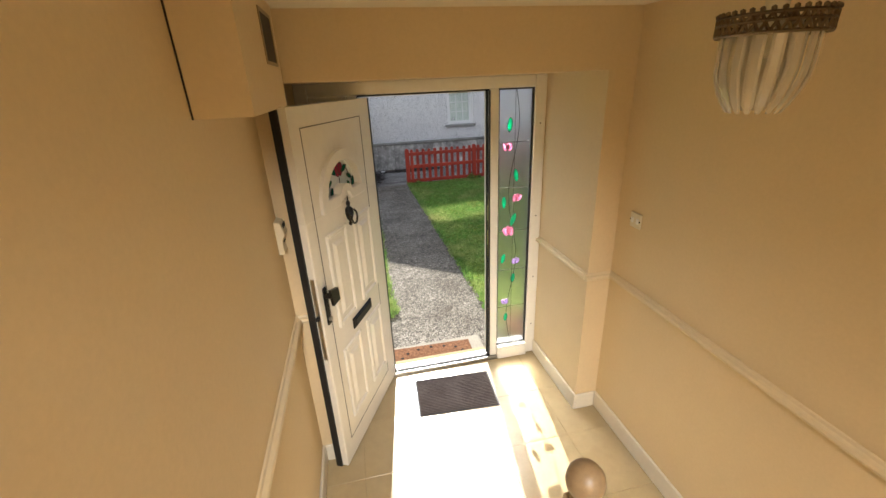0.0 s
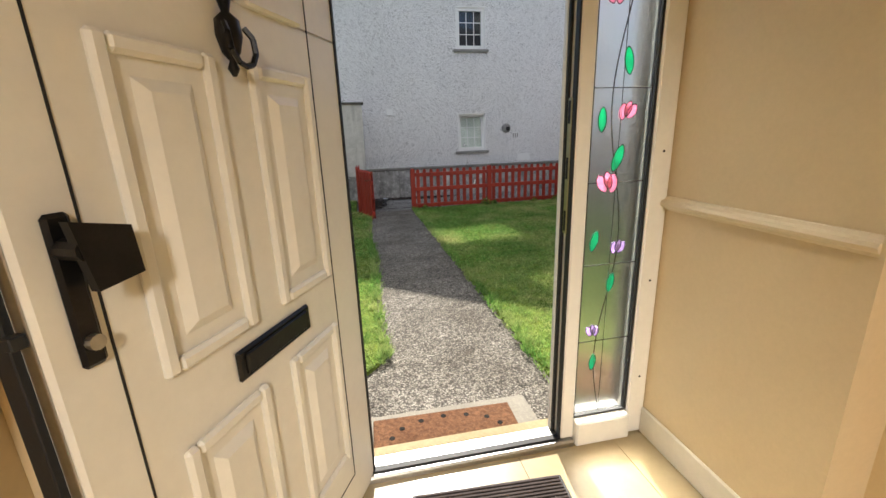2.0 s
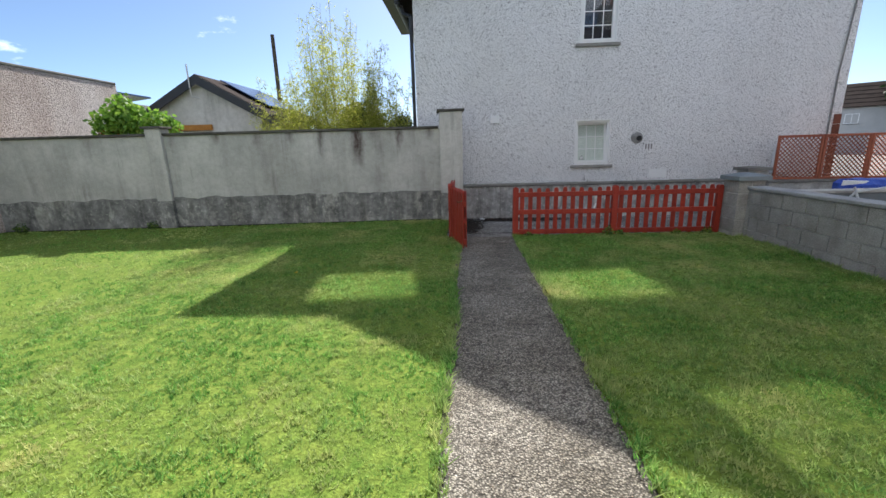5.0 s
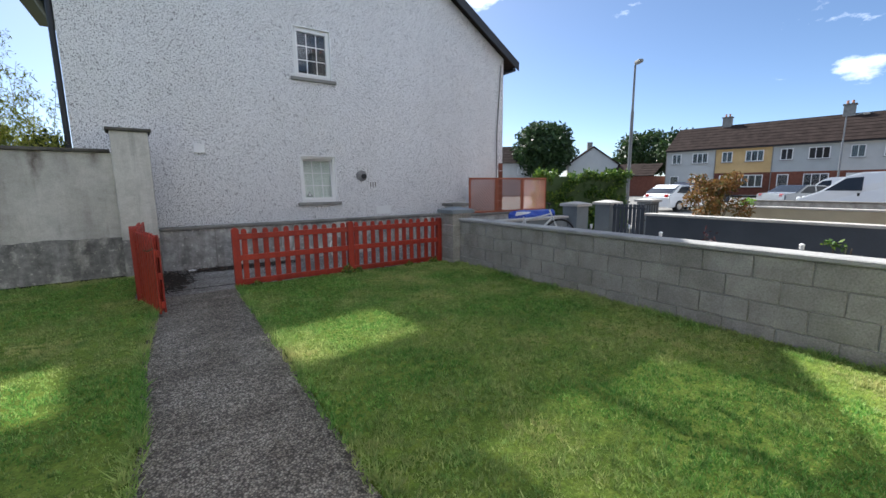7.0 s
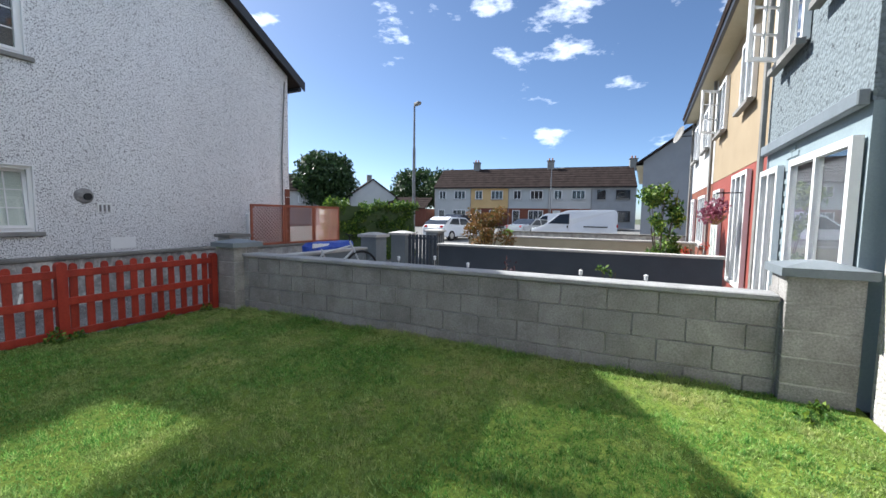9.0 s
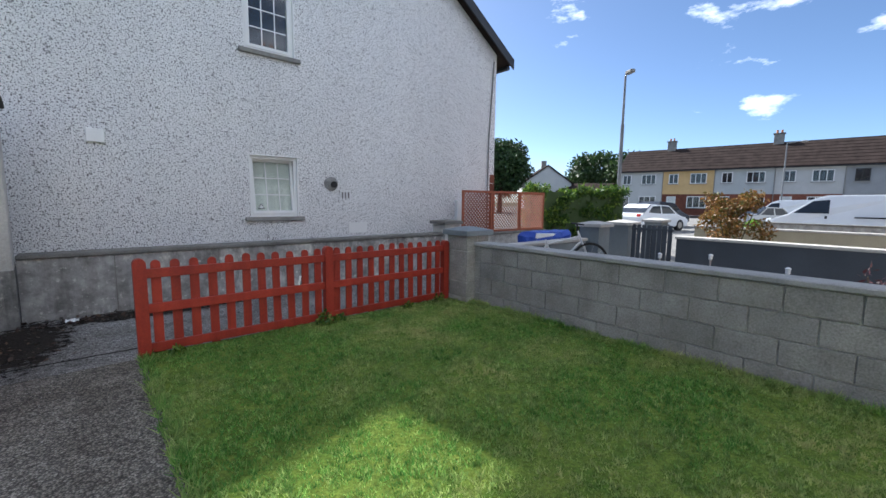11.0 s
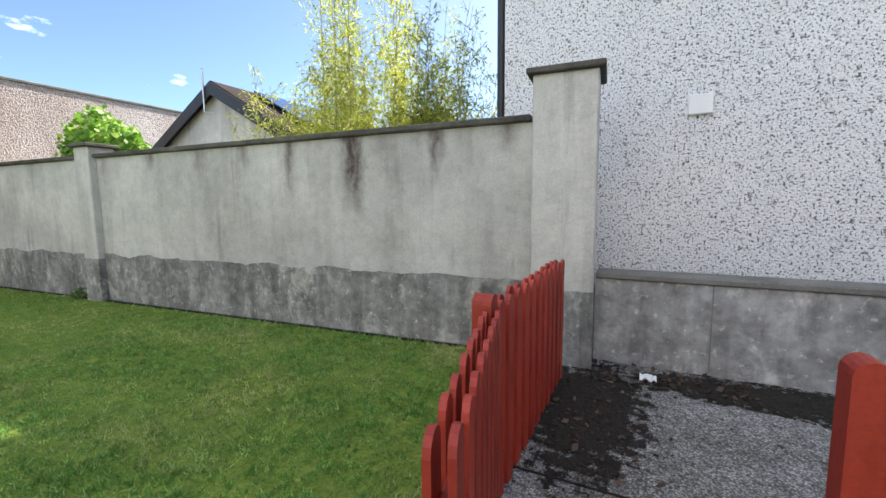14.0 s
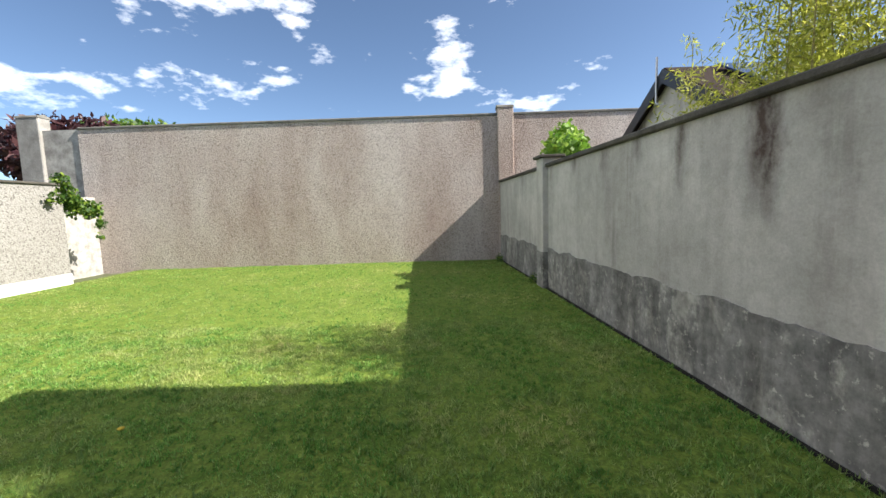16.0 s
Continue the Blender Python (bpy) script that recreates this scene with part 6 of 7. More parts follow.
far_shed = thing("far_shed", pose(-13.5, 15.6, 0), "low building with a dark glazed roof beyond the wall", "shed")
blk("wall", m_own, far_shed, -1.2, 1.6, 0, 4, 0, 3.6)
blk("roof_glazing", m_solar, far_shed, -1.3, 1.8, -0.3, 4, 3.6, 3.66, 0, pose(0, 0, 0.15, 0, -6, 0))
pole = thing("pole", pose(-9.6, 25.9, 0), "dark wooden utility pole behind the bamboo", "pole")
bm = bmesh.new()
tube(bm, (0, 0, 0), (0, 0, 7.7), 0.13, 0.10, 8)
part("shaft", bm, m_bark, pole)

# ---- terraces ----
def tiled_slope(p, w, run, rise, z, y0, material, courses=9):
    """A roof slope rising away from the front, in overlapping courses."""
    bm = bmesh.new()
    steps = []
    for i in range(courses):
        a, b = i / courses, (i + 1) / courses
        steps += [(y0 + run * a - 0.03, z + rise * a + 0.07), (y0 + run * b - 0.03, z + rise * b + 0.035)]
    prism(bm, [(y0, z - 0.02)] + steps + [(y0 + run, z + rise - 0.02)], 0.0, w, "x")
    return part("roof", bm, material, p)


def facade_window(p, x, z, w, h, frame_mat=None, bars=1, sill=True, open_leaf=False, back_sheet=None):
    fm = frame_mat or m_winframe
    bm = bmesh.new()
    f = 0.07
    ring(bm, x, x + w, -0.02, 0.05, z, z + h, f)
    win = part("window", bm, fm, p)
    for i in range(bars):
        q = x + w * (i + 1) / (bars + 1)
        blk("mullion", fm, win, q - 0.03, q + 0.03, -0.02, 0.05, z + f, z + h - f)
    g = blk("pane", m_glass, win, x + f, x + w - f, 0.012, 0.018, z + f, z + h - f)
    g.visible_shadow = False
    # by default a dark sheet, the unlit room's shade put into its colour
    blk("pane_backing", back_sheet or m_dark_sheet, win, x + f, x + w - f, 0.052, 0.058, z + f, z + h - f)
    if sill:
        blk("sill", m_sill, win, x - 0.08, x + w + 0.08, -0.09, 0.0, z - 0.07, z)
    if open_leaf:
        mm = pose(x + f, -0.02, z + f, 0, 0, -62)
        leaf = bmesh.new()
        lw, lh = w * 0.42, h - 2 * f
        for a, b, c, d in ((0, 0.05, 0, lh), (lw - 0.05, lw, 0, lh), (0.05, lw - 0.05, 0, 0.05), (0.05, lw - 0.05, lh - 0.05, lh), (lw / 2 - 0.012, lw / 2 + 0.012, 0.05, lh - 0.05), (0.05, lw - 0.05, lh / 3 - 0.01, lh / 3 + 0.01), (0.05, lw - 0.05, 2 * lh / 3 - 0.01, 2 * lh / 3 + 0.01)):
            box(leaf, a, b, -0.02, 0.02, c, d, 0, mm)
        part("open_casement", leaf, fm, win, "white casement standing open")
    return win


def terrace_house(m, w, upper, lower, label, seed, frame_mat=None, depth=8.0, eave=5.25, ridge=8.0, near=False, chimney=True, sides=False):
    """One house of a terrace; its front stands at y = 0 and faces -y."""
    p = thing("terrace_house", m, label, "house")
    g = random.Random(seed)
    blk("upper_wall", upper, p, 0, w, 0.06, depth, 2.45, eave)
    blk("lower_wall", lower, p, 0, w, 0.07, depth, 0, 2.45)
    blk("fascia", m_fascia, p, 0, w, -0.34, -0.28, eave - 0.14, eave + 0.02, 0, None, "dark fascia board")
    blk("soffit", m_creamwall, p, 0, w, -0.30, 0.08, eave - 0.12, eave - 0.08, 0, None, "cream soffit board")
    tiled_slope(p, w, depth / 2 + 0.35, ridge - eave, eave, -0.36, m_roof, 14 if near else 8)
    bm = bmesh.new()
    prism(bm, [(depth / 2, ridge), (depth + 0.3, eave), (depth + 0.3, eave + 0.06), (depth / 2, ridge + 0.1)], 0, w, "x")
    part("back_roof", bm, m_roof, p)
    if chimney:
        c = blk("chimney", m_sill, p, w - 0.5, w + 0.4, depth / 2 - 0.35, depth / 2 + 0.35, ridge - 0.5, ridge + 0.95, 0.02, None, "grey rendered chimney stack")
        blk("chimney_cap", m_cope, c, w - 0.58, w + 0.48, depth / 2 - 0.43, depth / 2 + 0.43, ridge + 0.95, ridge + 1.05)
        for dx in (-0.2, 0.2):
            bm = bmesh.new()
            tube(bm, (w - 0.05 + dx, depth / 2, ridge + 1.05), (w - 0.05 + dx, depth / 2, ridge + 1.4), 0.11, 0.09, 8)
            part("chimney_pot", bm, m_terra, c)
    bm = bmesh.new()
    tube(bm, (0.06, -0.02, 0), (0.06, -0.02, eave - 0.15), 0.04, None, 6)
    part("downpipe", bm, m_sill, p)
    return p


M_W = [surface("pale_grey_render", (0.46, 0.47, 0.46), (0.52, 0.53, 0.52), 1, 30, 0.9, 0.06, 0.1), m_yellow,
       surface("soft_grey_render", (0.40, 0.42, 0.42), (0.46, 0.48, 0.48), 1, 30, 0.9, 0.06, 0.1),
       surface("white_grey_render", (0.45, 0.45, 0.44), (0.52, 0.52, 0.51), 1, 30, 0.9, 0.06, 0.1),
       surface("mid_grey_render", (0.28, 0.29, 0.30), (0.33, 0.34, 0.35), 1, 30, 0.9, 0.06, 0.1)]
NAMES = ["pale grey rendered terrace house with brown tiled roof", "yellow rendered terrace house with brick ground floor", "soft grey terrace house with brick ground floor", "white-grey terrace house with brown tiled roof", "mid-grey terrace house with dark window frames"]
ta, tb = Vector((52.2, 31.4, 0)), Vector((56.0, 5.6, 0))
tdir = (tb - ta).normalized()
turn = math.degrees(math.atan2(tdir.y, tdir.x))
for i in range(5):
    o = ta + tdir * 5.2 * i
    h = terrace_house(pose(o.x, o.y, 0.2, 0, 0, turn), 5.2, M_W[i], M_W[i] if i in (0, 4) else m_brick, NAMES[i], i, eave=5.2, ridge=8.05, chimney=i in (0, 2, 4))
    fm = m_darkframe if i == 4 else None
    facade_window(h, 0.7, 3.65, 1.0, 1.15, fm)
    facade_window(h, 2.9, 3.65, 1.6, 1.15, fm, 2)
    facade_window(h, 2.7, 0.9, 1.9, 1.3, fm, 2)
    facade_window(h, 0.6, 0.1, 0.95, 2.1, fm, 0, False, back_sheet=m_winframe if i % 2 else m_dark_sheet)

# the row that continues from our house
YF = 3.18
g1 = terrace_house(pose(13.5, YF, 0, 0, 0, 180), 5.2, m_tan, m_redpaint, "tan terrace house with a red-painted ground floor", 20, near=True, eave=5.15, ridge=7.9)
facade_window(g1, 0.7, 3.5, 1.0, 1.15, None, 1, True, True)
facade_window(g1, 3.3, 3.5, 1.0, 1.15, None, 1, True, False)
facade_window(g1, 3.1, 0.35, 1.3, 2.0, None, 2, False, back_sheet=m_dark_sheet)
facade_window(g1, 0.8, 0.1, 1.0, 2.1, None, 1, False, back_sheet=m_blind)
g0 = terrace_house(pose(8.3, YF, 0, 0, 0, 180), 3.04, m_greyhouse, m_bluebrick, "blue-grey dashed terrace house with painted brick below", 21, near=True, eave=5.15, ridge=7.9, chimney=False)
facade_window(g0, 0.5, 3.5, 1.0, 1.15, None, 1, True, True)
facade_window(g0, 2.0, 3.7, 0.8, 1.0, None, 1)
facade_window(g0, 1.4, 0.75, 1.6, 1.45, None, 1, True, False, m_dark_sheet)
facade_window(g0, 0.1, 0.1, 0.85, 2.1, None, 1, False, back_sheet=m_dark_sheet)
bm = bmesh.new()
box(bm, 0, 3.04, -0.03, 0.05, 2.42, 2.55, 0.01)
part("string_course", bm, m_slatecap, g0)
# brick courses on the painted ground floor
bm = bmesh.new()
box(bm, -0.105, 0.105, -0.008, 0.004, -0.031, 0.031, 0.003)
nbrick = mesh_of("brick", bm, m_bluebrick)
for k in range(32):
    for q in range(2):
        x = 1.06 + 0.225 * q + (0.11 if k % 2 else 0)
        if x < 1.36:
            piece("brick", nbrick, g0, pose(x, 0.066, 0.06 + 0.0745 * k))
g2 = terrace_house(pose(18.7, YF, 0, 0, 0, 180), 5.2, M_W[3], m_brick, "white-grey terrace house with a brick ground floor", 22, near=True, eave=5.15, ridge=7.9)
facade_window(g2, 0.7, 3.5, 1.0, 1.15)
facade_window(g2, 3.2, 3.5, 1.2, 1.15)
facade_window(g2, 2.9, 0.8, 1.6, 1.4, None, 2)
facade_window(g2, 0.8, 0.1, 1.0, 2.1, None, 0, False, back_sheet=m_winframe)
dish = thing("satellite_dish", pose(18.55, YF + 0.25, 4.5), "grey satellite dish under the eaves", "satellite dish")
bm = bmesh.new()
spin(bm, [(0.02, 0.0), (0.2, 0.03), (0.33, 0.1), (0.32, 0.11), (0.18, 0.045)], (0, 0, 0), 16)
bmesh.ops.transform(bm, matrix=pose(0, 0.15, 0.1, -70, 0, 20), verts=bm.verts)
part("reflector", bm, m_sill, dish)
blk("arm", m_fascia, dish, -0.015, 0.015, -0.26, 0.2, 0.05, 0.08)
# set-forward end house with its gable to us
eh = thing("end_house", pose(32.0, 4.9, 0), "grey rendered end-of-terrace house with its gable facing", "house")
bm = bmesh.new()
prism(bm, [(-8.0, 0), (0, 0), (0, 5.4), (-4.0, 8.3), (-8.0, 5.4)], 0, 16, "x")
part("wall", bm, M_W[4], eh)
for s in (0, 1):
    bm = bmesh.new()
    pts = [(0.45, 5.12), (-4.0, 8.35), (-4.0, 8.5), (0.45, 5.28)]
    prism(bm, [(y if s == 0 else -8 - y, z) for y, z in pts], -0.25, 16.2, "x")
    part("roof", bm, m_roof, eh)
blk("soffit", m_creamwall, eh, -0.1, 16, 0.0, 0.42, 5.05, 5.12)
# ridge house and low house in the distance
fh = thing("distant_house", pose(47.5, 42.5, 0, 0, 0, -45), "distant pale house with a brown tiled gable roof", "house")
bm = bmesh.new()
prism(bm, [(0, 0), (6.5, 0), (6.5, 4.2), (3.25, 6.5), (0, 4.2)], 0, 8)
part("wall", bm, M_W[0], fh)
for s in (0, 1):
    bm = bmesh.new()
    pts = [(3.25, 6.55), (-0.3, 4.05), (-0.3, 4.2), (3.25, 6.75)]
    prism(bm, [(x if s == 0 else 6.5 - x, z) for x, z in pts], -0.2, 8.2)
    part("roof", bm, m_roof, fh)
blk("chimney", m_sill, fh, 2.9, 3.6, 3.5, 4.3, 6.2, 7.6)
fh2 = thing("distant_house", pose(39.0, 50.0, 0, 0, 0, -42), "distant white house with a brown tiled roof", "house")
blk("wall", M_W[3], fh2, 0, 7, 0, 7, 0, 4.6)
tiled_slope(fh2, 7, 3.8, 2.6, 4.6, -0.3, m_roof, 6)
facade_window(fh2, 1.0, 3.0, 1.1, 1.0)
facade_window(fh2, 4.3, 3.0, 1.1, 1.0)
fh3 = thing("distant_house", pose(50.5, 34.2, 0, 0, 0, turn), "low brick garage with a tiled roof", "house")
blk("wall", m_brick, fh3, -5, 2.2, 0, 5, 0, 2.5)
tiled_slope(fh3, 2.2, 3.0, 1.6, 2.5, -0.2, m_roof, 5)
bm = bmesh.new()
prism(bm, [(-0.2, 2.5), (2.8, 4.1), (2.8, 4.2), (-0.2, 2.6)], -5, 0, "x")
part("roof", bm, m_roof, fh3)

# ---- street ----
m_lampgrey = surface("galvanised_grey", (0.17, 0.18, 0.19), (0.26, 0.27, 0.28), 3, 40, 0.5, 0.1, 0.1, 0.003, 0.5, 0.3)


def lamp_post(m, h, reach, label):
    p = thing("street_lamp", m, label, "street lamp")
    bm = bmesh.new()
    tube(bm, (0, 0, 0), (0, 0, h * 0.72), 0.065, 0.06, 10)
    tube(bm, (0, 0, h * 0.72), (0, 0, h), 0.045, 0.035, 10)
    part("column", bm, m_lampgrey, p)
    bm = bmesh.new()
    tube(bm, (0, 0, h), (-reach, 0, h + 0.08), 0.03, None, 6)
    part("arm", bm, m_lampgrey, p)
    bm = bmesh.new()
    box(bm, -reach - 0.3, -reach + 0.05, -0.09, 0.09, h + 0.0, h + 0.12, 0.03)
    part("lantern", bm, m_sill, p, "grey lantern head")
    return p


lamp_post(pose(15.3, 13.1, 0, 0, 0, 60), 5.85, 0.12, "tall grey street lamp column")
lamp_post(pose(41.5, 13.0, 0, 0, 0, 95), 6.2, 0.9, "distant pale street lamp with an arm")

m_carwhite = surface("white_car_paint", (0.74, 0.75, 0.76), (0.78, 0.79, 0.8), 1, 30, 0.18, 0.02, 0)
m_carsilver = surface("silver_car_paint", (0.42, 0.44, 0.46), (0.48, 0.5, 0.52), 1, 30, 0.22, 0.03, 0, 0.004, 0.5, 0.6)
m_cardark = surface("dark_car_paint", (0.02, 0.025, 0.035), (0.03, 0.036, 0.05), 1, 30, 0.18, 0.03, 0)
m_carglass = surface("tinted_car_glass", (0.02, 0.025, 0.03), (0.035, 0.04, 0.05), 1, 30, 0.06, 0.02, 0)
m_tyre = surface("tyre_rubber", (0.015, 0.015, 0.015), (0.025, 0.025, 0.025), 4, 60, 0.85, 0.1, 0.2)
m_tail = surface("red_tail_lamp", (0.40, 0.015, 0.015), (0.5, 0.03, 0.03), 4, 60, 0.15, 0.05, 0)


def car(m, paint, prof, glass, L_, W_, wheels, label, lamps):
    """A vehicle: side outline (x ahead, z up) drawn across its width, drawn in above the waist."""
    p = thing("car", m, label, "car")

    def shell(pts, inset, name, material, grow=0.0, parent=None):
        bm = bmesh.new()
        ring = []
        for s in (-1, 1):
            ring.append([bm.verts.new((x, s * (W_ / 2 - inset(z) + grow), z)) for x, z in pts])
        n = len(pts)
        bm.faces.new(ring[0]), bm.faces.new(list(reversed(ring[1])))
        for i in range(n):
            bm.faces.new((ring[0][i], ring[1][i], ring[1][(i + 1) % n], ring[0][(i + 1) % n]))
        bmesh.ops.recalc_face_normals(bm, faces=bm.faces)
        if name == "body":
            bmesh.ops.bevel(bm, geom=list(bm.edges), offset=0.05, segments=2, affect="EDGES")
        return part(name, bm, material, parent or p, "", name == "body" and False)

    top = max(z for _, z in prof)
    inset = lambda z: max(0.0, (z - 0.85)) * 0.22
    shell(prof, inset, "body", paint)
    for pts in glass:
        shell(pts, inset, "side_window", m_carglass, 0.006)
    for x in wheels:
        for s in (-1, 1):
            bm = bmesh.new()
            tube(bm, (x, s * (W_ / 2 - 0.2), 0.32), (x, s * (W_ / 2 + 0.01), 0.32), 0.32, None, 18)
            wh = part("wheel", bm, m_tyre, p)
            bm = bmesh.new()
            tube(bm, (x, s * (W_ / 2), 0.32), (x, s * (W_ / 2 + 0.018), 0.32), 0.2, 0.18, 14)
            part("rim", bm, m_steel, wh)
    for x, z, material, nm in lamps:
        for s in (-1, 1):
            blk(nm, material, p, x - 0.05, x + 0.05, s * (W_ / 2 - 0.26) - 0.12, s * (W_ / 2 - 0.26) + 0.12, z - 0.09, z + 0.09, 0.02)
    return p


hatch = [(-2.05, 0.25), (2.05, 0.25), (2.1, 0.65), (1.1, 0.95), (0.45, 1.42), (-1.2, 1.5), (-1.85, 1.1), (-2.1, 0.85)]
hatch_g = [[(0.85, 0.98), (0.35, 1.36), (-0.35, 1.40), (-0.35, 0.98)], [(-0.45, 0.98), (-0.45, 1.40), (-1.1, 1.38), (-1.5, 1.05)], [(-1.32, 1.42), (-1.24, 1.46), (-1.88, 1.08), (-1.95, 1.05)]]
lampset = [(-2.03, 0.88, m_tail, "tail_lamp"), (2.02, 0.68, m_whiteplastic, "headlamp")]
car(pose(25.4, 16.0, -0.03, 0, 0, -12), m_carwhite, hatch, hatch_g, 4.1, 1.78, (-1.3, 1.3), "white hatchback parked in the street", lampset)
car(pose(30.6, 17.6, -0.03, 0, 0, -10), m_cardark, [(x, z * 1.12) for x, z in hatch], [[(x, z * 1.12) for x, z in q] for q in hatch_g], 4.1, 1.85, (-1.3, 1.3), "dark off-road car parked in the street", lampset)
sal = [(-2.25, 0.25), (2.2, 0.25), (2.25, 0.62), (1.2, 0.92), (0.5, 1.38), (-0.8, 1.42), (-1.5, 1.0), (-2.25, 0.95)]
sal_g = [[(0.9, 0.95), (0.4, 1.32), (-0.2, 1.35), (-0.2, 0.95)], [(-0.3, 0.95), (-0.3, 1.35), (-0.75, 1.34), (-1.3, 0.98)], [(-0.85, 1.4), (-0.8, 1.42), (-1.5, 1.0), (-1.56, 0.99)]]
car(pose(31.0, 12.0, -0.03, 0, 0, -25), m_carsilver, sal, sal_g, 4.5, 1.8, (-1.4, 1.4), "silver saloon car parked in the street", [(-2.2, 0.85, m_tail, "tail_lamp"), (2.18, 0.62, m_whiteplastic, "headlamp")])
van = [(-2.4, 0.3), (2.35, 0.3), (2.4, 0.75), (1.55, 1.15), (0.75, 1.82), (0.3, 1.98), (-2.3, 2.02), (-2.42, 1.8)]
van_g = [[(1.4, 1.18), (0.75, 1.72), (0.2, 1.78), (0.2, 1.18)]]
v = car(pose(26.4, 8.5, -0.03, 0, 0, 97), m_carwhite, van, van_g, 4.8, 1.85, (-1.5, 1.5), "white panel van parked behind the garden walls", [(-2.4, 1.1, m_tail, "tail_lamp"), (2.3, 0.8, m_whiteplastic, "headlamp")])
for s in (-1, 1):
    blk("rubbing_strip", m_tyre, v, -1.9, -0.6, s * 0.93 - 0.012, s * 0.93 + 0.012, 1.0, 1.06)
    blk("door_handle", m_tyre, v, 0.25, 0.33, s * 0.93 - 0.012, s * 0.93 + 0.012, 0.95, 1.08)
car(pose(38.0, 12.3, -0.03, 0, 0, 100), m_carwhite, [(x * 0.8, z * 0.95) for x, z in van], [[(x * 0.8, z * 0.95) for x, z in q] for q in van_g], 3.8, 1.7, (-1.2, 1.2), "small white van parked by the far houses", lampset[:0])

# bicycle and tarpaulin in the next garden
m_bike = surface("pale_bike_paint", (0.55, 0.57, 0.58), (0.62, 0.64, 0.65), 4, 50, 0.3, 0.04, 0.02)
bike = thing("bicycle", pose(7.12, 10.02, 0.09, 0, -6, -38), "pale bicycle leaning by the garden wall", "bicycle")
for x in (-0.5, 0.52):
    bm = bmesh.new()
    for i in range(24):
        a, b = 2 * math.pi * i / 24, 2 * math.pi * (i + 1) / 24
        tube(bm, (x + 0.31 * math.cos(a), 0, 0.33 + 0.31 * math.sin(a)), (x + 0.31 * math.cos(b), 0, 0.33 + 0.31 * math.sin(b)), 0.022, None, 6)
    wh = part("wheel", bm, m_tyre, bike)
    bm = bmesh.new()
    for i in range(10):
        a = math.pi * 2 * i / 10
        tube(bm, (x, 0, 0.33), (x + 0.3 * math.cos(a), 0, 0.33 + 0.3 * math.sin(a)), 0.003, None, 3)
    part("spokes", bm, m_steel, wh)
bm = bmesh.new()
for a, b in (((-0.5, 0, 0.33), (-0.1, 0, 0.3)), ((-0.1, 0, 0.3), (-0.22, 0, 0.78)), ((-0.5, 0, 0.33), (-0.2, 0, 0.7)), ((-0.2, 0, 0.7), (0.36, 0, 0.78)), ((-0.1, 0, 0.3), (0.38, 0, 0.68)), ((0.34, 0, 0.88), (0.52, 0, 0.33))):
    tube(bm, a, b, 0.018, None, 7)
part("frame", bm, m_bike, bike)
bm = bmesh.new()
tube(bm, (0.34, -0.28, 1.0), (0.34, 0.28, 1.0), 0.013, None, 7)
tube(bm, (0.34, 0, 0.86), (0.34, 0, 1.0), 0.014, None, 7)
part("handlebar", bm, m_tyre, bike)
bm = bmesh.new()
prism(bm, [(-0.38, 0.82), (-0.1, 0.84), (-0.06, 0.87), (-0.36, 0.90)], -0.06, 0.06)
part("saddle", bm, m_whiteplastic, bike, "white saddle")
m_tarp = surface("blue_tarpaulin", (0.02, 0.06, 0.36), (0.04, 0.10, 0.48), 5, 40, 0.45, 0.1, 0.4, 0.01)
tarp = thing("tarpaulin", pose(7.9, 10.95, 0), "blue tarpaulin over a low stack beside the wall", "tarpaulin")
bm = bmesh.new()
box(bm, -0.55, 0.55, -0.3, 0.3, 0.0, 0.9, 0.08)
bmesh.ops.subdivide_edges(bm, edges=bm.edges, cuts=4, use_grid_fill=True)
for q in bm.verts:
    q.co += Vector((noise.noise(q.co * 5.0), noise.noise(q.co * 5.0 + Vector((9, 0, 0))), noise.noise(q.co * 4.0 + Vector((0, 7, 0))))) * 0.06 * (q.co.z > 0.3)
part("cover", bm, m_tarp, tarp)
sl = thing("solar_light", pose(6.5, 8.2, -0.05), "small silver solar stake light", "garden light", "solar lights beyond the block wall")
bm = bmesh.new()
tube(bm, (0, 0, 0), (0, 0, 0.84), 0.010, None, 6)
part("stake", bm, m_steel, sl)
bm = bmesh.new()
spin(bm, [(0.012, 0.83), (0.022, 0.84), (0.022, 0.885), (0.03, 0.89), (0.012, 0.905)], (0, 0, 0), 10)
part("lantern", bm, m_whiteplastic, sl)
for x, y in ((6.9, 7.75), (6.3, 6.9), (6.35, 5.35), (6.3, 4.6)):
    copy_thing(sl, pose(x, y, -0.05))
shrub(pose(6.35, 6.25, 0), 0.16, 1.02, 260, 0.06, m_leaf_copper, 61, "small purple-leaved plant beyond the block wall")
shrub(pose(6.3, 5.0, 0), 0.15, 1.0, 220, 0.06, m_leaf_hedge, 62, "small green plant beyond the block wall")

# ---- ground litter and weeds ----
def patch(name, cx, cy, rx, ry, z, seed, material, label, category):
    bm = bmesh.new()
    n = 40
    c = bm.verts.new((cx, cy, z + 0.006))
    ring = []
    for i in range(n):
        a = 2 * math.pi * i / n
        k = 0.75 + 0.45 * noise.noise((math.cos(a) * 2.2, math.sin(a) * 2.2, seed))
        ring.append(bm.verts.new((cx + rx * k * math.cos(a), cy + ry * k * math.sin(a), z)))
    for i in range(n):
        bm.faces.new((c, ring[i], ring[(i + 1) % n]))
    return tagged(part(name, bm, material), label, category, "", "stuff")


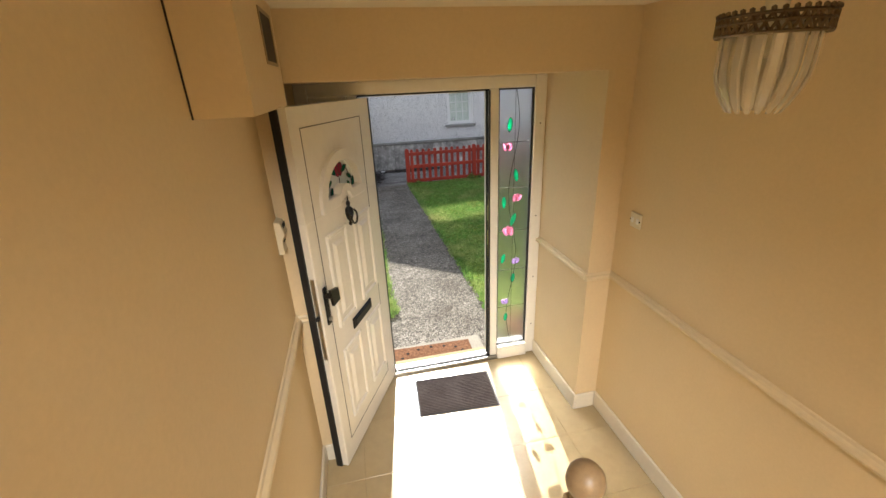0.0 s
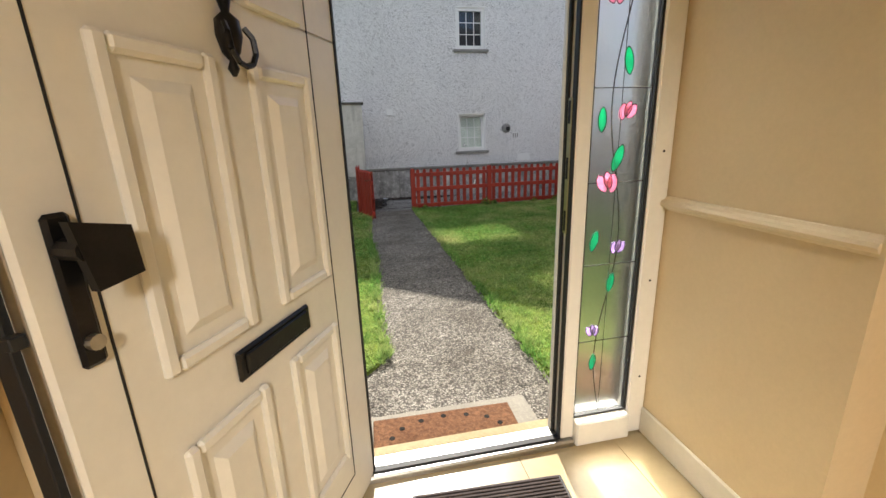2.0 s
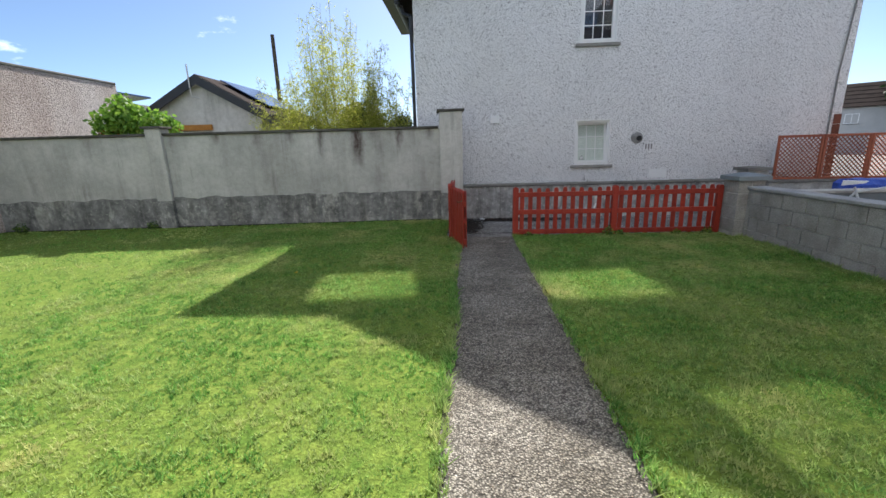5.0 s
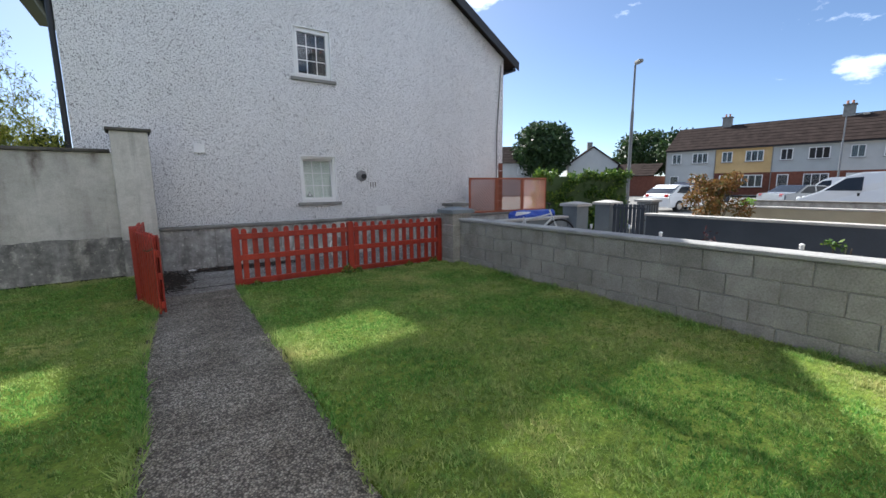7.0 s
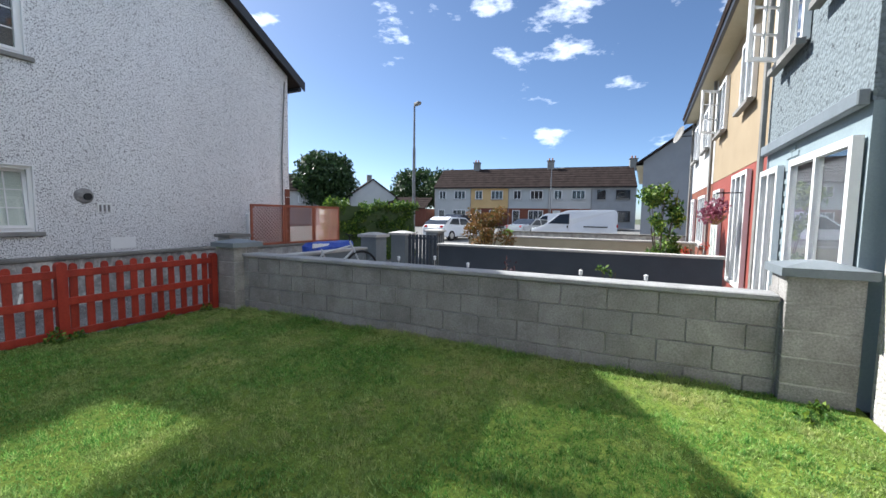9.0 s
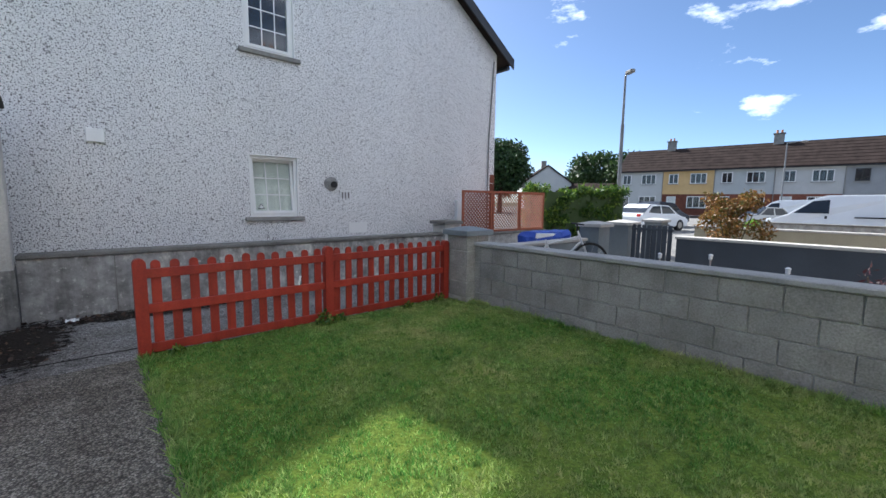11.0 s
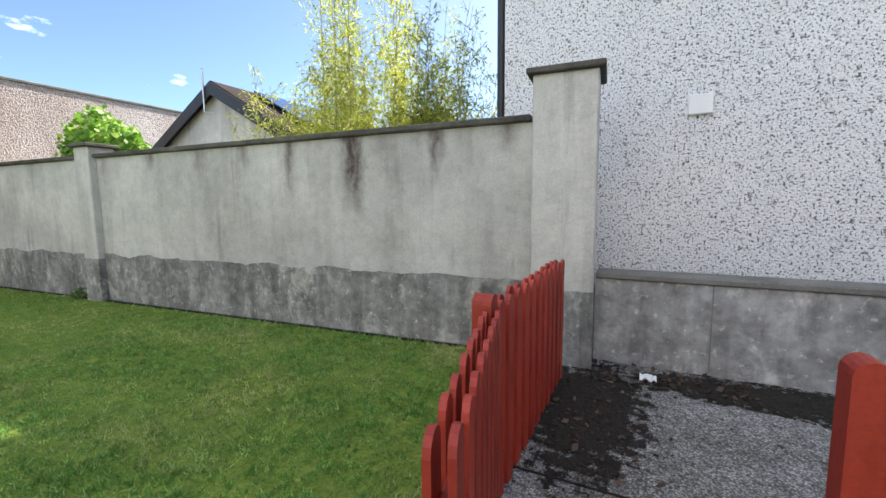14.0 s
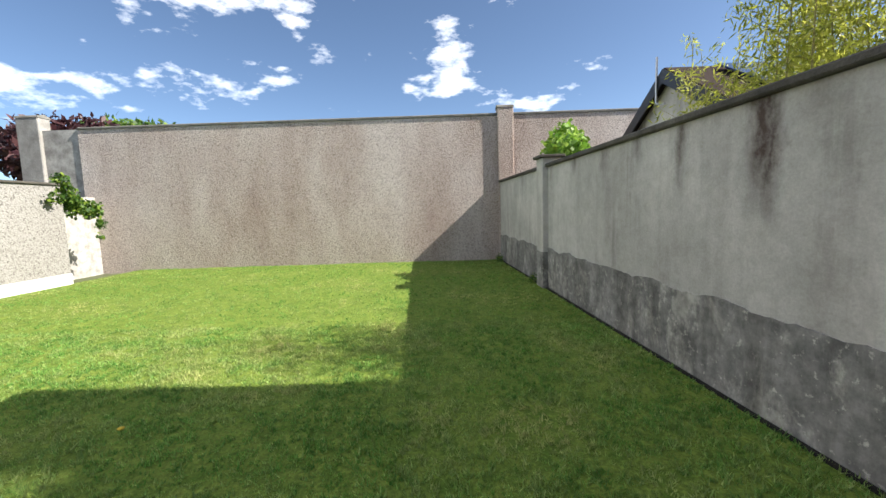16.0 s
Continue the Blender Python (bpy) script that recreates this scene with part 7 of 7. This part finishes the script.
def mossy(name, scale, cut):
    """Damp dark dirt with bare concrete showing through."""
    m, nt, b = base_mat(name, 0.95, 0.0, 0.2)
    n = noise_tex(nt, scale, 6, 0.7)
    fine = noise_tex(nt, 40, 4, 0.7)
    r = ramp_node(nt, [(0.35, (0.010, 0.008, 0.006)), (0.7, (0.05, 0.042, 0.034))])
    nt.links.new(fine.outputs["Fac"], r.inputs["Fac"])
    nt.links.new(r.outputs["Color"], b.inputs["Base Color"])
    bump(nt, b, fine.outputs["Fac"], 0.9, 0.02)
    # thins out towards the rim, with the concrete bare between the clods
    co = nt.nodes.new("ShaderNodeTexCoord")
    grad = nt.nodes.new("ShaderNodeTexGradient")
    grad.gradient_type = "SPHERICAL"
    mp = nt.nodes.new("ShaderNodeMapping")
    mp.inputs["Location"].default_value = (-1.0, -1.0, 0.0)
    mp.inputs["Scale"].default_value = (2.0, 2.0, 0.0)
    nt.links.new(co.outputs["Generated"], mp.inputs["Vector"])
    nt.links.new(mp.outputs["Vector"], grad.inputs["Vector"])
    amount = nt.nodes.new("ShaderNodeMath")
    amount.operation = "MULTIPLY_ADD"
    amount.inputs[1].default_value = 0.42
    nt.links.new(grad.outputs["Fac"], amount.inputs[0])
    nt.links.new(n.outputs["Fac"], amount.inputs[2])
    edge = ramp_node(nt, [(cut, (0, 0, 0)), (cut + 0.06, (1, 1, 1))])
    nt.links.new(amount.outputs["Value"], edge.inputs["Fac"])
    tr = nt.nodes.new("ShaderNodeBsdfTransparent")
    ms = nt.nodes.new("ShaderNodeMixShader")
    nt.links.new(edge.outputs["Color"], ms.inputs["Fac"])
    nt.links.new(tr.outputs["BSDF"], ms.inputs[1])
    nt.links.new(b.outputs["BSDF"], ms.inputs[2])
    nt.links.new(ms.outputs["Shader"], nt.nodes["Material Output"].inputs["Surface"])
    return m


m_grit = surface("pale_grit", (0.30, 0.28, 0.25), (0.5, 0.47, 0.42), 20, 60, 0.9)
m_dirt = mossy("damp_dirt", 11.0, 0.6)
patch("dirt", 0.36, 11.75, 0.62, 1.5, 0.0, 3.0, m_dirt, "dark damp dirt and moss by the pier", "dirt")
patch("dirt", 1.7, 12.52, 1.7, 0.42, 0.001, 7.0, m_dirt, "dark damp dirt along the low wall", "dirt")
m_deadleaf = leaf_mat("dead_leaves", (0.03, 0.018, 0.012), (0.07, 0.038, 0.024), (0.15, 0.09, 0.055), 0.1)


def litter(name, area, count, size, material, seed, label, z=0.012):
    q = np.random.default_rng(seed)
    x0, x1, y0, y1 = area
    pos = np.stack([q.uniform(x0, x1, count), q.uniform(y0, y1, count), np.full(count, z)], 1)
    a = q.uniform(0, 6.283, count)
    ln = size * q.uniform(0.5, 1.3, count)
    ax = np.stack([np.cos(a) * ln, np.sin(a) * ln, q.uniform(-0.1, 0.5, count) * ln], 1)
    sd = np.stack([-np.sin(a) * ln * 0.3, np.cos(a) * ln * 0.3, q.uniform(-0.2, 0.2, count) * ln], 1)
    v = np.stack([pos, pos + ax * 0.5 + sd, pos + ax, pos + ax * 0.5 - sd], 1).reshape(-1, 3)
    me = bpy.data.meshes.new(name)
    me.from_pydata(v.tolist(), [], np.arange(count * 4).reshape(-1, 4).tolist())
    me.materials.append(material)
    return tagged(new(name, me), label, "leaves", "", "stuff")


litter("dead_leaves", (0.3, 1.5, 12.3, 12.72), 150, 0.055, m_deadleaf, 71, "brown dead leaves drifted against the low wall")
litter("dead_leaves", (0.2, 0.8, 11.0, 12.3), 70, 0.05, m_deadleaf, 72, "scattered brown dead leaves on the dirt")
litter("grit", (0.25, 1.28, 3.5, 10.5), 70, 0.02, m_grit, 73, "scattered pale stones on the path", 0.006)
litter("grit", (0.3, 4.8, 10.8, 12.6), 220, 0.03, m_soil, 74, "dark grit on the lane", 0.006)
paper = thing("paper_scrap", pose(0.78, 12.45, 0.02), "crumpled white paper scrap on the ground", "litter")
bm = bmesh.new()
bmesh.ops.create_grid(bm, x_segments=6, y_segments=5, size=0.06)
for q in bm.verts:
    q.co.z += 0.03 * noise.noise(q.co * 30.0) + 0.015
part("sheet", bm, m_whiteplastic, paper)
blk("lane_joint", m_soil, None, 0.1, 1.9, 10.985, 11.0, -0.003, 0.0015)
bpy.data.objects["lane_joint"]["kind"] = "structure"
bpy.data.objects["lane_joint"]["label"] = "dark expansion joint across the lane concrete"
bpy.data.objects["lane_joint"]["category"] = "joint"
q = random.Random(8)
for x, y, r in ((3.0, 10.48, 0.13), (3.2, 10.5, 0.08), (1.55, 10.5, 0.07), (4.2, 10.5, 0.07), (4.75, 10.5, 0.1), (4.9, 3.38, 0.1), (4.72, 3.5, 0.07), (-6.9, 12.0, 0.15), (-9.9, 11.75, 0.18)):
    wd = thing("weed", pose(x, y, 0.02), "small green weed growing at the foot of the wall or fence", "weed", "weeds")
    leaf_cloud("leaves", [(0, 0, r * 0.6), (r * 0.5, 0, r * 0.4), (-r * 0.5, 0, r * 0.4)], [r * 0.7, r * 0.5, r * 0.5], int(900 * r), 0.045, m_leaf_hedge, int(x * 100) + 2000, wd, 0.6, -0.3)
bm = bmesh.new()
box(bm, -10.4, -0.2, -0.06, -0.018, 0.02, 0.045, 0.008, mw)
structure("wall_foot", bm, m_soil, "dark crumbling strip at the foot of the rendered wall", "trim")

dandelion = thing("dandelion", pose(-1.93, 8.21, 0.02), "single yellow dandelion flower in the lawn", "flower")
bm = bmesh.new()
tube(bm, (0, 0, 0), (0.005, 0, 0.05), 0.002, None, 5)
part("stem", bm, m_leaf_hedge, dandelion)
bm = bmesh.new()
spin(bm, [(0.006, 0.046), (0.020, 0.052), (0.022, 0.058), (0.010, 0.064)], (0.005, 0, 0), 12)
part("flower_head", bm, surface("yellow_petals", (0.62, 0.40, 0.02), (0.72, 0.50, 0.04), 60, 200, 0.7, 0.15, 0.4), dandelion, "yellow flower head")

# blades on the lawns
def blades(name, area, count, keep, seed, hmin, hmax, label):
    q = np.random.default_rng(seed)
    x0, x1, y0, y1 = area
    tufts = count // 7
    cx, cy = q.uniform(x0, x1, tufts), q.uniform(y0, y1, tufts)
    grow = q.uniform(0.55, 1.25, tufts)
    for cell, push in ((0.09, 0.55), (0.35, 0.35)):
        lot = q.uniform(-1, 1, (int((x1 - x0) / cell) + 3, int((y1 - y0) / cell) + 3))
        i, j = ((cx - x0) / cell).astype(int), ((cy - y0) / cell).astype(int)
        u, w = (cx - x0) / cell - i, (cy - y0) / cell - j
        u, w = u * u * (3 - 2 * u), w * w * (3 - 2 * w)
        grow += push * (lot[i, j] * (1 - u) * (1 - w) + lot[i + 1, j] * u * (1 - w) + lot[i, j + 1] * (1 - u) * w + lot[i + 1, j + 1] * u * w)
    x = np.repeat(cx, 7) + q.normal(0, 0.011, tufts * 7)
    y = np.repeat(cy, 7) + q.normal(0, 0.011, tufts * 7)
    tall = np.clip(np.repeat(grow, 7), 0.3, 1.7)
    keep_some = q.uniform(0, 1, tufts * 7) < 0.35 + 0.75 * tall
    x, y, tall = x[keep_some], y[keep_some], tall[keep_some]
    ok = np.array([keep(a, b) for a, b in zip(x, y)])
    x, y, tall = x[ok], y[ok], tall[ok]
    n = len(x)
    z = np.array([turf_height(a, b) for a, b in zip(x, y)])
    h = q.uniform(hmin, hmax, n) * tall
    a = q.uniform(0, 6.283, n)
    w = q.uniform(0.0032, 0.0070, n)
    lean = q.normal(0, 0.55, (n, 2)) * h[:, None]
    p0 = np.stack([x - np.cos(a) * w, y - np.sin(a) * w, z - 0.004], 1)
    p1 = np.stack([x + np.cos(a) * w, y + np.sin(a) * w, z - 0.004], 1)
    p2 = np.stack([x + lean[:, 0], y + lean[:, 1], z + h], 1)
    v = np.stack([p0, p1, p2], 1).reshape(-1, 3)
    me = bpy.data.meshes.new(name)
    me.vertices.add(n * 3)
    me.vertices.foreach_set("co", v.ravel())
    me.loops.add(n * 3)
    me.loops.foreach_set("vertex_index", np.arange(n * 3, dtype=np.int32))
    me.polygons.add(n)
    me.polygons.foreach_set("loop_start", np.arange(0, n * 3, 3, dtype=np.int32))
    me.update(calc_edges=True)
    me.materials.append(m_blade)
    return tagged(new(name, me), label, "grass", "", "stuff")


def keep_left(x, y):
    return x < lawn_l1(y) - 0.005 and y < wall_y(x) - 0.05 and (x < 0.0 or y < FENCE_Y)


def keep_right(x, y):
    return lawn_r0(y) < x < 5.19


blades("grass", (-4.4, 0.3, 3.8, 12.6), 210000, keep_left, 81, 0.013, 0.031, "mown green grass blades of the lawn")
blades("grass", (-10.4, -4.4, 2.0, 12.4), 70000, keep_left, 82, 0.013, 0.031, "mown green grass blades of the lawn")
blades("grass", (1.3, 5.2, 3.1, 10.6), 230000, keep_right, 83, 0.013, 0.031, "mown green grass blades of the lawn")
blades("grass_edge", (0.1, 0.32, 4.0, 10.6), 9000, lambda x, y: abs(x - lawn_l1(y)) < 0.05, 84, 0.03, 0.075, "longer grass along the path edge")
blades("grass_edge", (1.22, 1.42, 3.3, 10.6), 9000, lambda x, y: abs(x - lawn_r0(y)) < 0.05, 85, 0.03, 0.075, "longer grass along the path edge")
blades("grass_edge", (5.08, 5.2, 3.9, 10.6), 5000, lambda x, y: True, 86, 0.03, 0.07, "longer grass at the foot of the wall")
